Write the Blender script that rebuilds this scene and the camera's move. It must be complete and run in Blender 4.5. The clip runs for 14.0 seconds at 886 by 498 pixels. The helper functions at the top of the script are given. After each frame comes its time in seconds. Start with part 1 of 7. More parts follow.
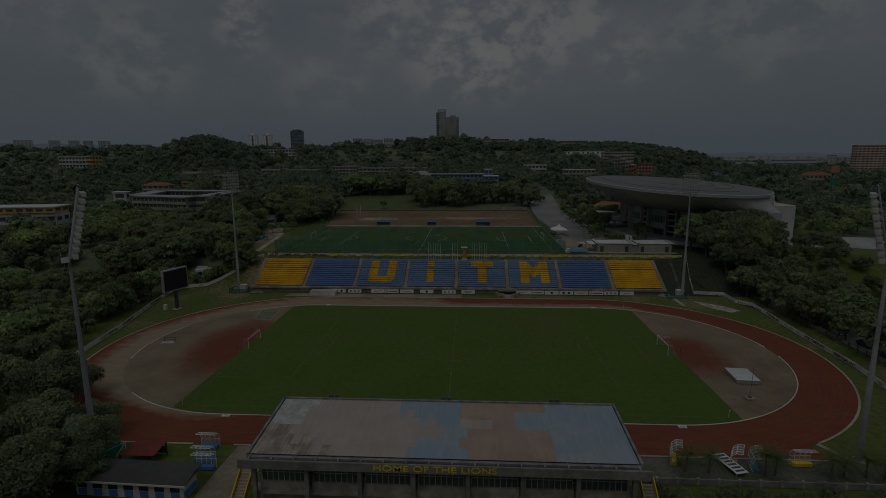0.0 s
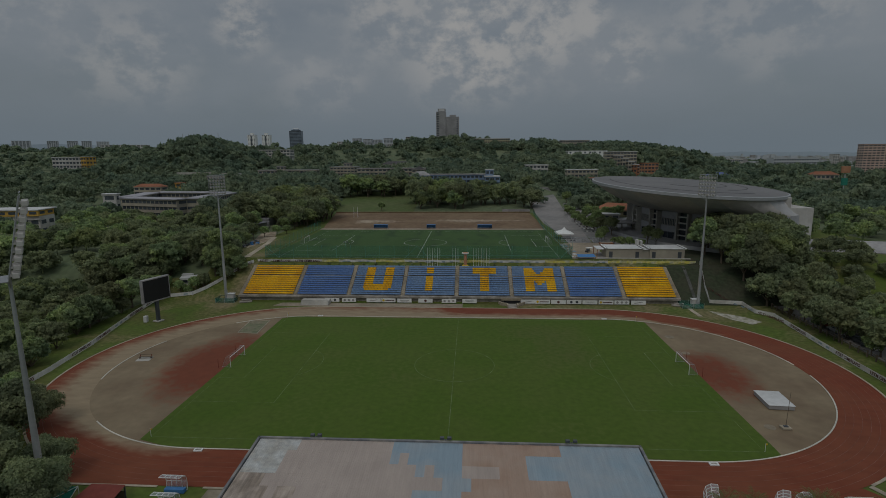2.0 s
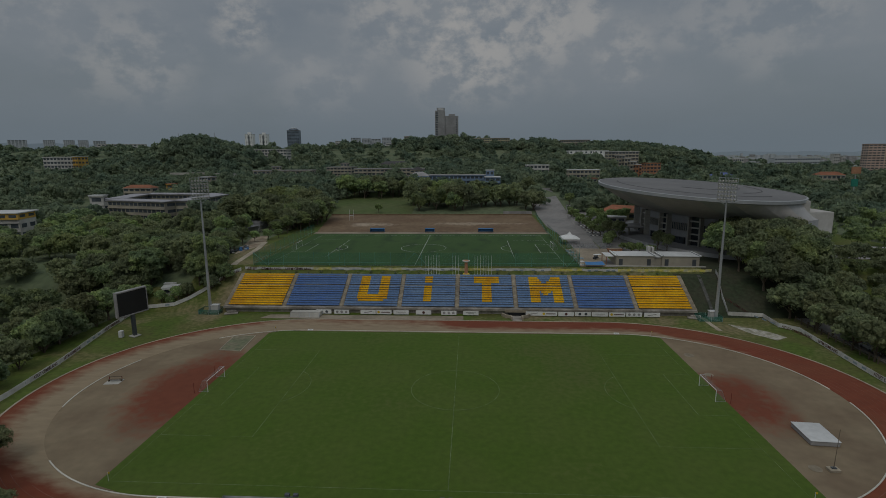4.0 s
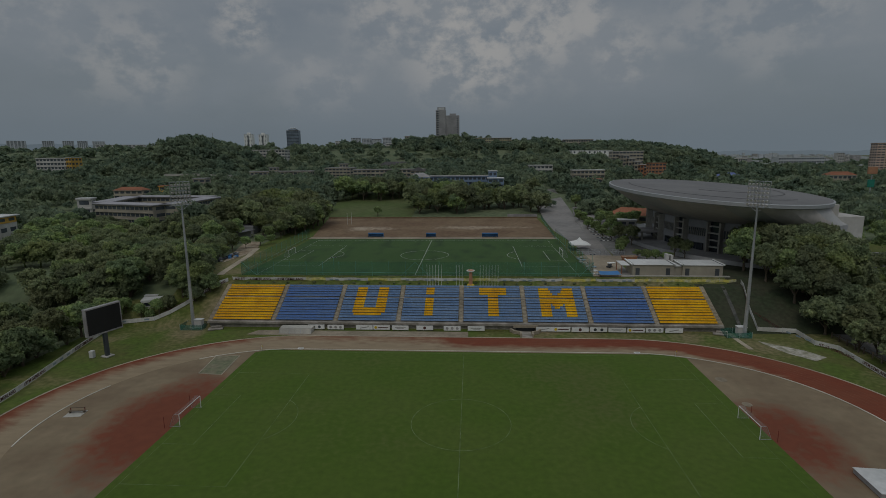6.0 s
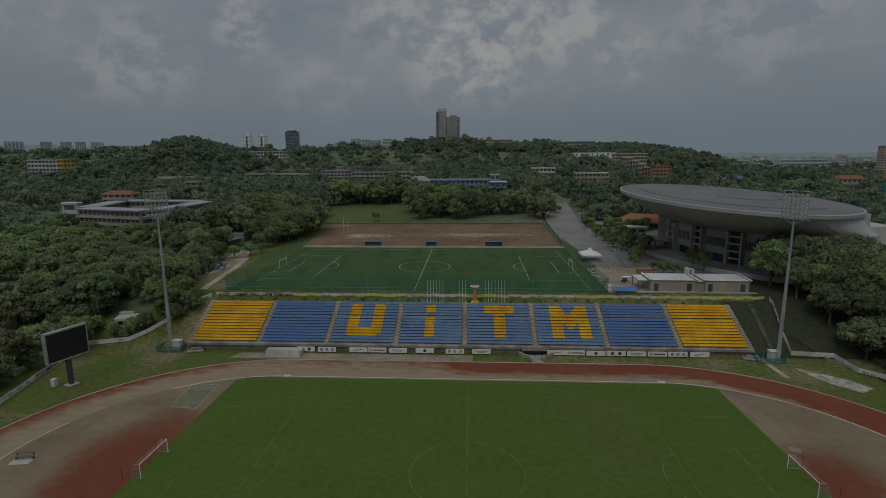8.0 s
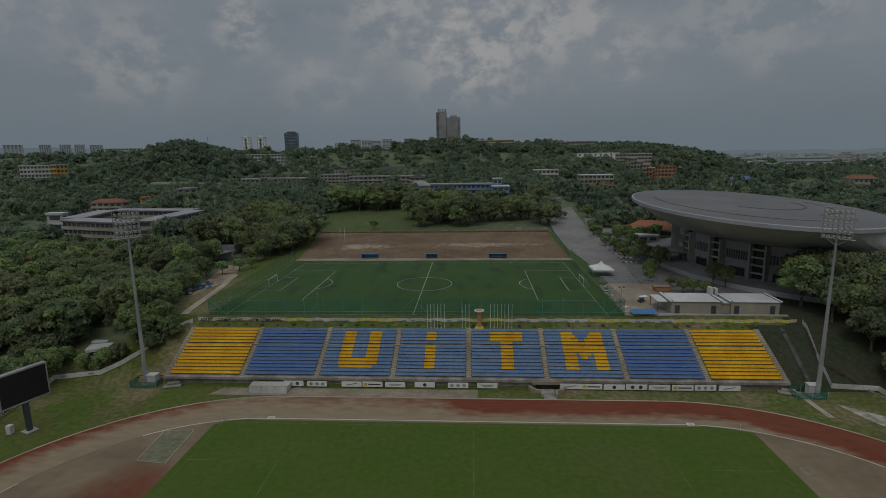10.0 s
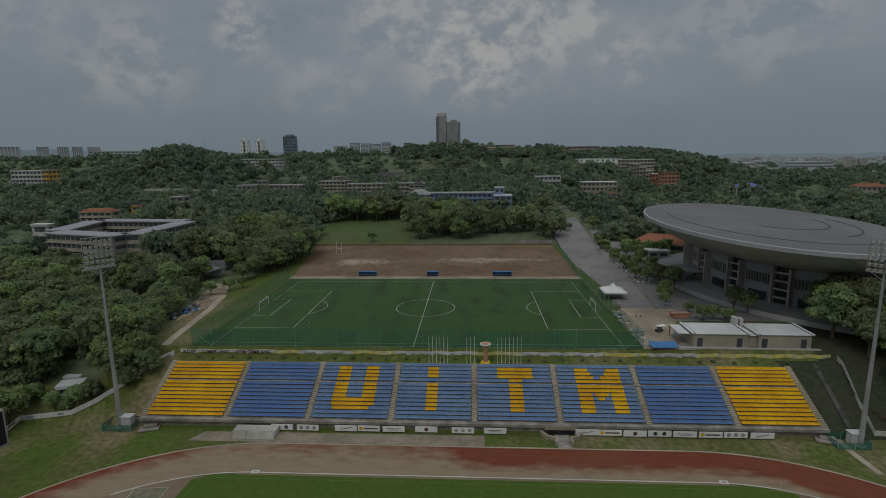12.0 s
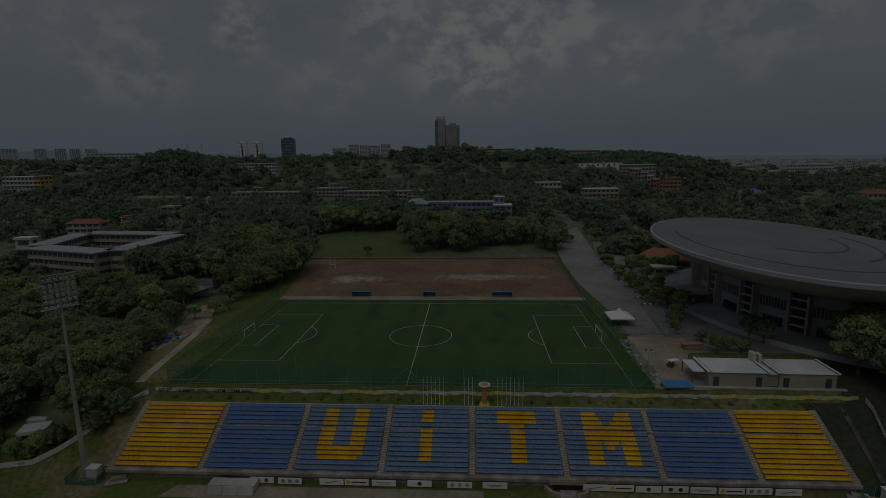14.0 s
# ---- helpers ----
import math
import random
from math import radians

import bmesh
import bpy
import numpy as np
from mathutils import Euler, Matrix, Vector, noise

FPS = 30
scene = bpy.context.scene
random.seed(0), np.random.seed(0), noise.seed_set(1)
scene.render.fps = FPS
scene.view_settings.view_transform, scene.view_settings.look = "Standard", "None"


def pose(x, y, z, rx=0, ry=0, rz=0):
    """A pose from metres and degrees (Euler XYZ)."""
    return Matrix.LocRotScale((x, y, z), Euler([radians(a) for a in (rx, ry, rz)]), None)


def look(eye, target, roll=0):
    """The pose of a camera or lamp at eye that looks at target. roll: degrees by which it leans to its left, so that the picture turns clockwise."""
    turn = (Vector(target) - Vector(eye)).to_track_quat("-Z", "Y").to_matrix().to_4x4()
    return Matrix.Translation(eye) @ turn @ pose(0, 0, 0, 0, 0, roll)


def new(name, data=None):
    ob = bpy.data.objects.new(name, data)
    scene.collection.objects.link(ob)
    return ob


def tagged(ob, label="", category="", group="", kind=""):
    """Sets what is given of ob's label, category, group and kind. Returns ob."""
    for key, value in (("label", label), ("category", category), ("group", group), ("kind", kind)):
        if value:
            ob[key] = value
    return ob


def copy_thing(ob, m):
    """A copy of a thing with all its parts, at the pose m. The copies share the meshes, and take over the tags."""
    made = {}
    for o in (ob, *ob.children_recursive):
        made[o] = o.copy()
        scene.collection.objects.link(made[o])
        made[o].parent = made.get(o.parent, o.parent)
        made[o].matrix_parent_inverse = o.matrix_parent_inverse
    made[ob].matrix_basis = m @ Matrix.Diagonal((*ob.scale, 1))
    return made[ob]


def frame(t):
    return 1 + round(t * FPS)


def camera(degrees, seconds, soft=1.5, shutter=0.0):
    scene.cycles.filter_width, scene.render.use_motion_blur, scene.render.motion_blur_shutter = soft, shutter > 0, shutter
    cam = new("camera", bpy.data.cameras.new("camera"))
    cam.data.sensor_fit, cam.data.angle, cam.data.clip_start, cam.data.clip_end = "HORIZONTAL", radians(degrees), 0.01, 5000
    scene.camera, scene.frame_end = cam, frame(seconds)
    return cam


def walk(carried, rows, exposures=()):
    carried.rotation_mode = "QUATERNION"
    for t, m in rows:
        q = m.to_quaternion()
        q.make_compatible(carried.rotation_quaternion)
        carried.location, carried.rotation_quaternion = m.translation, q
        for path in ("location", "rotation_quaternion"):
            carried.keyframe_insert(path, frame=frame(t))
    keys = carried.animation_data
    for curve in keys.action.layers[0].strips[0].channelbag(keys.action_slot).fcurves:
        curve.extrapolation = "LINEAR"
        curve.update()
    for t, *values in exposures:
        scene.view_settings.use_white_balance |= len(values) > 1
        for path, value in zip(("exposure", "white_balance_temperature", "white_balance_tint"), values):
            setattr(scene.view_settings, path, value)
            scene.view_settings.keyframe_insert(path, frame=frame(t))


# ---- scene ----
cam = camera(81.8, 14.0, soft=0.9)
PATH = [
    (0, (5.031, -122.05, 46.882), (4.917, -120.085, 46.528), -0.3),
    (0.5, (4.759, -119.44, 47.021), (4.647, -117.475, 46.665), -0.3),
    (1, (4.713, -116.57, 46.867), (4.599, -114.606, 46.512), -0.4),
    (1.5, (4.745, -113.857, 47.035), (4.631, -111.892, 46.679), -0.4),
    (2, (4.598, -111.217, 47.157), (4.483, -109.252, 46.802), -0.4),
    (2.5, (4.225, -108.607, 47.256), (4.115, -106.642, 46.901), -0.4),
    (3, (4.122, -105.86, 47.494), (4.012, -103.895, 47.138), -0.4),
    (5.5, (2.942, -90.07, 48.069), (2.828, -88.105, 47.711), -0.4),
    (6, (2.557, -86.805, 48.257), (2.443, -84.84, 47.899), -0.5),
    (6.5, (1.936, -83.373, 48.586), (1.827, -81.408, 48.229), -0.4),
    (7, (1.729, -80.115, 48.799), (1.62, -78.15, 48.442), -0.4),
    (7.5, (1.33, -76.883, 49.009), (1.22, -74.917, 48.655), -0.4),
    (8, (1.233, -73.613, 49.405), (1.12, -71.647, 49.052), -0.4),
    (10.5, (0.183, -57.449, 53.646), (0.065, -55.485, 53.29), -0.9),
    (11, (-0.291, -54.586, 54.543), (-0.407, -52.621, 54.19), -0.8),
    (11.5, (-0.608, -51.763, 55.638), (-0.724, -49.797, 55.288), -0.8),
    (12, (-0.982, -49.057, 56.821), (-1.096, -47.091, 56.474), -0.7),
    (12.5, (-0.998, -46.338, 58.075), (-1.112, -44.371, 57.728), -0.7),
    (13, (-0.885, -43.706, 59.378), (-0.998, -41.739, 59.033), -0.7),
    (13.5, (-0.731, -41.158, 60.745), (-0.844, -39.191, 60.401), -0.7),
    (14, (-0.61, -38.673, 62.033), (-0.722, -36.706, 61.689), -0.7),
]
walk(cam, [(t, look(eye, target, roll)) for t, eye, target, roll in PATH],
     [(0.0, -3.1), (0.25, -2.6), (0.5, -2.18), (1.0, -1.64), (1.5, -1.6), (8.2, -1.58), (10.3, -1.52), (11.5, -1.45), (12.5, -1.36), (13.0, -1.4), (13.3, -1.78), (13.6, -2.38), (14.0, -3.08)])

# ---------------------------------------------------------------- light
SUN_EL, SUN_AZ = radians(56), radians(196)      # azimuth from +y towards +x
world = bpy.data.worlds.new("sky")
scene.world = world
world.use_nodes = True


def build_sky():
    """Hazy blue-grey air with soft grey cloud sheets and a few brighter heaps."""
    nt = world.node_tree
    nt.nodes.clear()
    N, L = nt.nodes.new, nt.links.new
    out, bg = N("ShaderNodeOutputWorld"), N("ShaderNodeBackground")
    sky = N("ShaderNodeTexSky")
    sky.sky_type, sky.sun_disc = "NISHITA", False
    sky.sun_elevation, sky.sun_rotation = SUN_EL, SUN_AZ
    sky.air_density, sky.dust_density = 1.2, 3.0
    co, sep = N("ShaderNodeTexCoord"), N("ShaderNodeSeparateXYZ")
    L(co.outputs["Generated"], sep.inputs[0])

    def noise_at(scale, loc, detail, rough, tall):
        mp, nz = N("ShaderNodeMapping"), N("ShaderNodeTexNoise")
        mp.inputs["Location"].default_value, mp.inputs["Scale"].default_value = loc, (1, 1, tall)
        nz.inputs["Scale"].default_value, nz.inputs["Detail"].default_value, nz.inputs["Roughness"].default_value = scale, detail, rough
        L(co.outputs["Generated"], mp.inputs[0]); L(mp.outputs[0], nz.inputs["Vector"])
        return nz.outputs["Fac"]

    def rng(src, a, b, c, d, smooth=True):
        r = N("ShaderNodeMapRange")
        if smooth:
            r.interpolation_type = "SMOOTHSTEP"
        for k, v in ((1, a), (2, b), (3, c), (4, d)):
            r.inputs[k].default_value = v
        L(src, r.inputs[0])
        return r.outputs[0]

    def mul(p, q):
        m = N("ShaderNodeMath"); m.operation = "MULTIPLY"
        L(p, m.inputs[0]); L(q, m.inputs[1])
        return m.outputs[0]

    def mix(f, p, q):
        x = N("ShaderNodeMix"); x.data_type = "RGBA"
        for sock, v in ((x.inputs[0], f), (x.inputs[6], p), (x.inputs[7], q)):
            if isinstance(v, bpy.types.NodeSocket):
                L(v, sock)
            elif isinstance(v, float):
                sock.default_value = v
            else:
                sock.default_value = (*v, 1)
        return x.outputs[2]
    dim = N("ShaderNodeMix"); dim.data_type = "RGBA"; dim.blend_type = "MULTIPLY"; dim.inputs[0].default_value = 1
    L(sky.outputs[0], dim.inputs[6]); dim.inputs[7].default_value = (0.11, 0.11, 0.11, 1)
    sheet = rng(noise_at(2.6, (0.7, 0.2, 0.0), 8, 0.55, 2.2), 0.30, 0.62, 0.62, 1.0)
    col = mix(sheet, dim.outputs[2], (0.545, 0.61, 0.68))
    heap = rng(noise_at(18.0, SKY_HEAP, 12, 0.60, 1.4), 0.40, 0.61, 0.0, 1.0)
    both = rng(noise_at(3.2, SKY_WHERE, 3, 0.5, 1.6), 0.44, 0.62, 0.0, 0.40)
    for az, el, radius, power in SKY_BANKS:
        far = N("ShaderNodeVectorMath"); far.operation = "DISTANCE"
        a, e = radians(az), radians(el)
        L(co.outputs["Generated"], far.inputs[0])
        far.inputs[1].default_value = (math.sin(a) * math.cos(e), math.cos(a) * math.cos(e), math.sin(e))
        near = rng(far.outputs["Value"], radius * 0.25, radius, power, 0.0)
        more = N("ShaderNodeMath"); more.operation = "MAXIMUM"
        L(both, more.inputs[0]); L(near, more.inputs[1])
        both = more.outputs[0]
    lift = rng(sep.outputs["Z"], 0.05, 0.14, 0.0, 0.72)
    col = mix(rng(sep.outputs["Z"], 0.0, 0.20, 0.92, 0.0), col, (0.365, 0.455, 0.535))
    col = mix(mul(mul(heap, both), lift), col, (0.98, 0.96, 0.93))
    L(col, bg.inputs[0])
    # the cloud deck overhead is brighter than the hazy rim
    L(rng(sep.outputs["Z"], 0.30, 0.85, 1.0, 2.15), bg.inputs[1])
    L(bg.outputs[0], out.inputs[0])


SKY_HEAP, SKY_WHERE = (2.3, 0.4, 1.1), (0.0, 0.6, 0.3)
# cloud heaps: azimuth and height in degrees, radius, brightness
SKY_BANKS = [(0.0, 12.5, 0.19, 1.0), (7.5, 13.5, 0.12, 0.9), (-23.5, 13.0, 0.075, 0.75), (11.5, 13.6, 0.06, 0.85), (-33.5, 8.8, 0.13, 0.50),
             (15.5, 10.0, 0.08, 0.6), (-9.0, 14.5, 0.11, 0.7), (31.0, 12.5, 0.09, 0.5), (-3.0, 8.0, 0.10, 0.45), (-40.0, 13.5, 0.10, 0.4)]
build_sky()
sun = new("sun", bpy.data.lights.new("sun", "SUN"))
sun.data.energy, sun.data.angle, sun.data.color = 1.15, radians(20), (1.0, 0.96, 0.88)
sun.matrix_world = look((math.sin(SUN_AZ) * math.cos(SUN_EL) * 300, math.cos(SUN_AZ) * math.cos(SUN_EL) * 300, math.sin(SUN_EL) * 300), (0, 0, 0))

# ---------------------------------------------------------------- materials


def mat(name, color, rough=0.85, vary=0.18, size=2.0, second=None, coarse=12.0, amount=0.35, bump=0.0, metal=0.0, alpha=1.0, wear=None, leaf=False, rand=0.0, stretch=None, spec=0.3):
    """A surface with fine grain (size, metres) and broad blotches (coarse, metres); wear: colour shown by the 'wear' attribute."""
    m = bpy.data.materials.new(name)
    m.use_nodes = True
    nt = m.node_tree
    N, L = nt.nodes.new, nt.links.new
    b = nt.nodes["Principled BSDF"]
    b.inputs["Roughness"].default_value, b.inputs["Metallic"].default_value = rough, metal
    b.inputs["Specular IOR Level"].default_value = spec
    b.inputs["Alpha"].default_value = alpha
    g = N("ShaderNodeNewGeometry")
    mp = N("ShaderNodeMapping")
    L(g.outputs["Position"], mp.inputs[0])
    if stretch:
        mp.inputs["Scale"].default_value = stretch
    n1, n2 = N("ShaderNodeTexNoise"), N("ShaderNodeTexNoise")
    n1.inputs["Scale"].default_value, n1.inputs["Detail"].default_value = 1 / size, 6
    n2.inputs["Scale"].default_value, n2.inputs["Detail"].default_value = 1 / coarse, 5
    L(mp.outputs[0], n1.inputs["Vector"]); L(g.outputs["Position"], n2.inputs["Vector"])

    def mix(fac, a, bb, blend="MIX"):
        x = N("ShaderNodeMix"); x.data_type = "RGBA"; x.blend_type = blend
        for sock, v in ((x.inputs[0], fac), (x.inputs[6], a), (x.inputs[7], bb)):
            if isinstance(v, bpy.types.NodeSocket):
                L(v, sock)
            elif isinstance(v, (int, float)):
                sock.default_value = v
            else:
                sock.default_value = (*v[:3], 1)
        return x.outputs[2]

    def ramp(src, lo, hi, a=0.0, bb=1.0):
        r = N("ShaderNodeMapRange")
        for k, v in ((1, lo), (2, hi), (3, a), (4, bb)):
            r.inputs[k].default_value = v
        L(src, r.inputs[0])
        return r.outputs[0]
    col = mix(ramp(n2.outputs["Fac"], 0.38, 0.62, 0, 1), color, second or [c * (1 - amount) for c in color])
    if wear:
        at = N("ShaderNodeAttribute"); at.attribute_name = "wear"
        sm = N("ShaderNodeMath"); sm.operation = "ADD"
        L(at.outputs["Fac"], sm.inputs[0]); L(ramp(n1.outputs["Fac"], 0.3, 0.7, -0.16, 0.16), sm.inputs[1])
        col = mix(ramp(sm.outputs[0], 0.2, 0.8), col, wear)
    col = mix(1.0, col, ramp_color(N, L, n1, vary), "MULTIPLY")
    if rand:
        oi = N("ShaderNodeObjectInfo")
        v = ramp(oi.outputs["Random"], 0, 1, 1 - rand, 1 + rand)
        h = N("ShaderNodeHueSaturation"); L(v, h.inputs["Value"]); L(col, h.inputs["Color"])
        L(ramp(oi.outputs["Random"], 0, 1, 0.5 - rand * 0.05, 0.5 + rand * 0.05), h.inputs["Hue"])
        col = h.outputs[0]
    if leaf:
        isl = g.outputs["Random Per Island"]
        h = N("ShaderNodeHueSaturation"); L(ramp(isl, 0, 1, 0.75, 1.35), h.inputs["Value"]); L(col, h.inputs["Color"])
        L(ramp(isl, 0, 1, 0.515, 0.485), h.inputs["Hue"])
        col = h.outputs[0]
        tr, ms = N("ShaderNodeBsdfTranslucent"), N("ShaderNodeMixShader")
        ms.inputs[0].default_value = 0.55
        L(col, tr.inputs[0]); L(b.outputs[0], ms.inputs[1]); L(tr.outputs[0], ms.inputs[2])
        L(ms.outputs[0], nt.nodes["Material Output"].inputs[0])
    L(col, b.inputs["Base Color"])
    if bump:
        bp = N("ShaderNodeBump"); bp.inputs["Strength"].default_value = bump; bp.inputs["Distance"].default_value = size * 0.2
        L(n1.outputs["Fac"], bp.inputs["Height"]); L(bp.outputs[0], b.inputs["Normal"])
    return m


def ramp_color(N, L, n1, vary):
    r = N("ShaderNodeMapRange")
    r.inputs[1].default_value, r.inputs[2].default_value, r.inputs[3].default_value, r.inputs[4].default_value = 0.25, 0.75, 1 - vary, 1 + vary
    L(n1.outputs["Fac"], r.inputs[0])
    return r.outputs[0]


M = {}
M["land"] = mat("rough_land", (0.080, 0.118, 0.018), 0.95, 0.28, 1.2, (0.100, 0.108, 0.028), 9, wear=(0.215, 0.170, 0.095))
M["floor"] = mat("woodland_floor", (0.105, 0.135, 0.070), 0.95, 0.3, 3.0, (0.130, 0.150, 0.082), 30)
M["slope"] = mat("grassy_slope", (0.080, 0.112, 0.034), 0.95, 0.2, 3.0, (0.100, 0.120, 0.045), 20)
M["pitch"] = mat("pitch_grass", (0.064, 0.110, 0.011), 0.95, 0.14, 1.2, (0.074, 0.112, 0.016), 14, wear=(0.100, 0.098, 0.036))
M["turf"] = mat("artificial_turf", (0.039, 0.084, 0.020), 0.9, 0.12, 0.8, (0.046, 0.092, 0.023), 20, wear=(0.028, 0.060, 0.017))
M["track"] = mat("red_running_track", (0.172, 0.042, 0.019), 0.9, 0.14, 1.6, (0.180, 0.055, 0.026), 18, wear=(0.275, 0.212, 0.135), stretch=(0.45, 1, 1))
M["dzone"] = mat("dusty_infield", (0.232, 0.180, 0.114), 0.95, 0.12, 2.0, (0.185, 0.136, 0.086), 12, wear=(0.165, 0.050, 0.026))
M["brown"] = mat("bare_brown_earth", (0.150, 0.095, 0.055), 0.95, 0.25, 2.0, (0.195, 0.135, 0.080), 18, wear=(0.36, 0.29, 0.21))
M["earthsite"] = mat("brown_site_earth", (0.22, 0.165, 0.11), 0.95, 0.35, 0.9, (0.36, 0.30, 0.22), 3.5)
M["sand"] = mat("pale_sandy_soil", (0.36, 0.30, 0.22), 0.95, 0.2, 1.0)
M["white"] = mat("white_paint", (0.78, 0.78, 0.75), 0.6, 0.08, 0.5, amount=0.1)
M["line"] = mat("worn_line_paint", (0.165, 0.215, 0.105), 0.9, 0.5, 0.9, (0.078, 0.125, 0.035), 3)
M["lineturf"] = mat("white_turf_line", (0.62, 0.66, 0.6), 0.9, 0.15, 0.5, amount=0.15)
M["laneline"] = mat("faded_lane_line", (0.22, 0.10, 0.075), 0.9, 0.4, 1.2, (0.15, 0.06, 0.04), 6)
M["kerb"] = mat("white_track_kerb", (0.62, 0.59, 0.50), 0.7, 0.15, 0.7, amount=0.25)
M["concrete"] = mat("weathered_concrete", (0.33, 0.30, 0.26), 0.9, 0.25, 0.8, (0.20, 0.18, 0.15), 3, bump=0.3)
M["drain"] = mat("dark_drain_concrete", (0.105, 0.102, 0.090), 0.9, 0.3, 0.6, (0.06, 0.062, 0.05), 2)
M["yardstain"] = mat("mossy_yard_concrete", (0.150, 0.145, 0.115), 0.92, 0.3, 0.9, (0.085, 0.095, 0.055), 3.5)
M["fascia"] = mat("weathered_fascia_concrete", (0.225, 0.215, 0.195), 0.9, 0.22, 0.9, (0.15, 0.145, 0.13), 3, bump=0.2)
M["pale"] = mat("pale_concrete", (0.45, 0.43, 0.38), 0.9, 0.15, 0.8, amount=0.25)
M["step"] = mat("worn_concrete_step", (0.42, 0.36, 0.27), 0.9, 0.2, 0.8, amount=0.3)
M["road"] = mat("asphalt_grey", (0.25, 0.235, 0.22), 0.9, 0.15, 2.0, (0.20, 0.19, 0.18), 15)
M["plaza"] = mat("grey_paving", (0.36, 0.355, 0.355), 0.85, 0.12, 1.5, amount=0.15)
M["forecourt"] = mat("dark_grey_paving", (0.21, 0.205, 0.20), 0.9, 0.18, 1.5, (0.155, 0.155, 0.145), 9)
M["steel"] = mat("galvanised_steel", (0.50, 0.52, 0.53), 0.45, 0.1, 0.5, metal=0.4)
M["darksteel"] = mat("dark_steel", (0.10, 0.11, 0.12), 0.5, 0.1, 0.5, metal=0.3)
M["yellow"] = mat("yellow_seat_plastic", (0.80, 0.475, 0.010), 0.5, 0.22, 0.5, (0.66, 0.35, 0.010), 6)
M["blue"] = mat("blue_seat_plastic", (0.105, 0.200, 0.43), 0.45, 0.22, 0.5, (0.125, 0.215, 0.40), 5)
M["blue_faded"] = mat("faded_blue_seat_plastic", (0.180, 0.275, 0.42), 0.5, 0.28, 0.5, (0.145, 0.240, 0.40), 6)
M["leaf_a"] = mat("broad_leaf_green", (0.300, 0.360, 0.140), 0.7, 0.2, 1.5, (0.175, 0.230, 0.115), 8, leaf=True, rand=0.30)
M["leaf_b"] = mat("olive_leaf_green", (0.275, 0.305, 0.150), 0.7, 0.2, 1.5, (0.232, 0.270, 0.140), 7, leaf=True, rand=0.26)
M["leaf_d"] = mat("fresh_leaf_green", (0.285, 0.370, 0.150), 0.7, 0.2, 1.0, (0.235, 0.315, 0.130), 4, leaf=True, rand=0.2)
# bluish pale tint in the far leaf colour stands for distance haze
M["leaf_far"] = mat("far_wood_hazed_green", (0.135, 0.190, 0.130), 0.85, 0.3, 9.0, (0.215, 0.262, 0.158), 34, leaf=True)
# grass darkened in its colour to stand for the shade of the trees
M["cover"] = mat("bank_grass_painted_shade", (0.034, 0.046, 0.022), 0.95, 0.3, 1.0, (0.050, 0.050, 0.030), 6)
M["palm"] = mat("palm_frond_green", (0.185, 0.225, 0.085), 0.6, 0.2, 1.0, (0.15, 0.19, 0.07), 3, leaf=True)
M["bark"] = mat("grey_bark", (0.16, 0.125, 0.09), 0.9, 0.3, 0.4, bump=0.4)
M["arena_roof"] = mat("arena_roof_metal", (0.185, 0.180, 0.176), 0.7, 0.08, 3.0, (0.155, 0.152, 0.150), 22, spec=0.15)
M["arena_edge"] = mat("pale_roof_edge", (0.33, 0.34, 0.345), 0.6, 0.08, 1.0, amount=0.1)
M["roof_trim"] = mat("weathered_roof_trim", (0.15, 0.155, 0.165), 0.6, 0.25, 0.8, (0.26, 0.25, 0.23), 2)
M["arena_seam"] = mat("dark_roof_seam", (0.09, 0.088, 0.086), 0.8, 0.1, 2.0)
M["arena_soffit"] = mat("bronze_soffit_panel", (0.50, 0.46, 0.43), 0.5, 0.1, 2.0, amount=0.15)
M["arena_drum"] = mat("slate_grey_cladding", (0.38, 0.38, 0.39), 0.6, 0.12, 1.5, amount=0.2)
M["arena_wall"] = mat("grey_arena_cladding", (0.43, 0.425, 0.42), 0.6, 0.1, 1.5, amount=0.2)
M["glass"] = mat("dark_window_glass", (0.035, 0.045, 0.055), 0.12, 0.2, 3.0, spec=0.6)
# paler copy of the glass; haze over far windows is put into its colour
M["pane"] = mat("grey_window_pane", (0.085, 0.10, 0.115), 0.25, 0.3, 3.0, spec=0.5)
M["wall_w"] = mat("white_render", (0.52, 0.51, 0.48), 0.85, 0.1, 1.0, (0.42, 0.40, 0.37), 8)
M["wall_c"] = mat("cream_render", (0.38, 0.345, 0.27), 0.85, 0.1, 1.0, (0.30, 0.27, 0.22), 8)
M["wall_o"] = mat("orange_brick_render", (0.46, 0.235, 0.135), 0.85, 0.12, 1.0, amount=0.2)
M["wall_g"] = mat("grey_tower_concrete", (0.33, 0.325, 0.32), 0.85, 0.1, 2.0, amount=0.2)
M["wall_b"] = mat("pale_blue_render", (0.22, 0.30, 0.42), 0.85, 0.1, 1.0, amount=0.2)
M["roof_grey"] = mat("grey_roof_sheet", (0.34, 0.33, 0.32), 0.75, 0.12, 1.0, (0.24, 0.23, 0.225), 6)
M["roof_dull"] = mat("dull_grey_roof_sheet", (0.22, 0.22, 0.225), 0.75, 0.12, 1.0, (0.16, 0.16, 0.165), 5)
M["roof_pale"] = mat("pale_roof_sheet", (0.62, 0.62, 0.60), 0.6, 0.1, 1.0, amount=0.2)
M["roof_tile"] = mat("terracotta_roof_tile", (0.31, 0.125, 0.068), 0.85, 0.18, 0.8, amount=0.3)
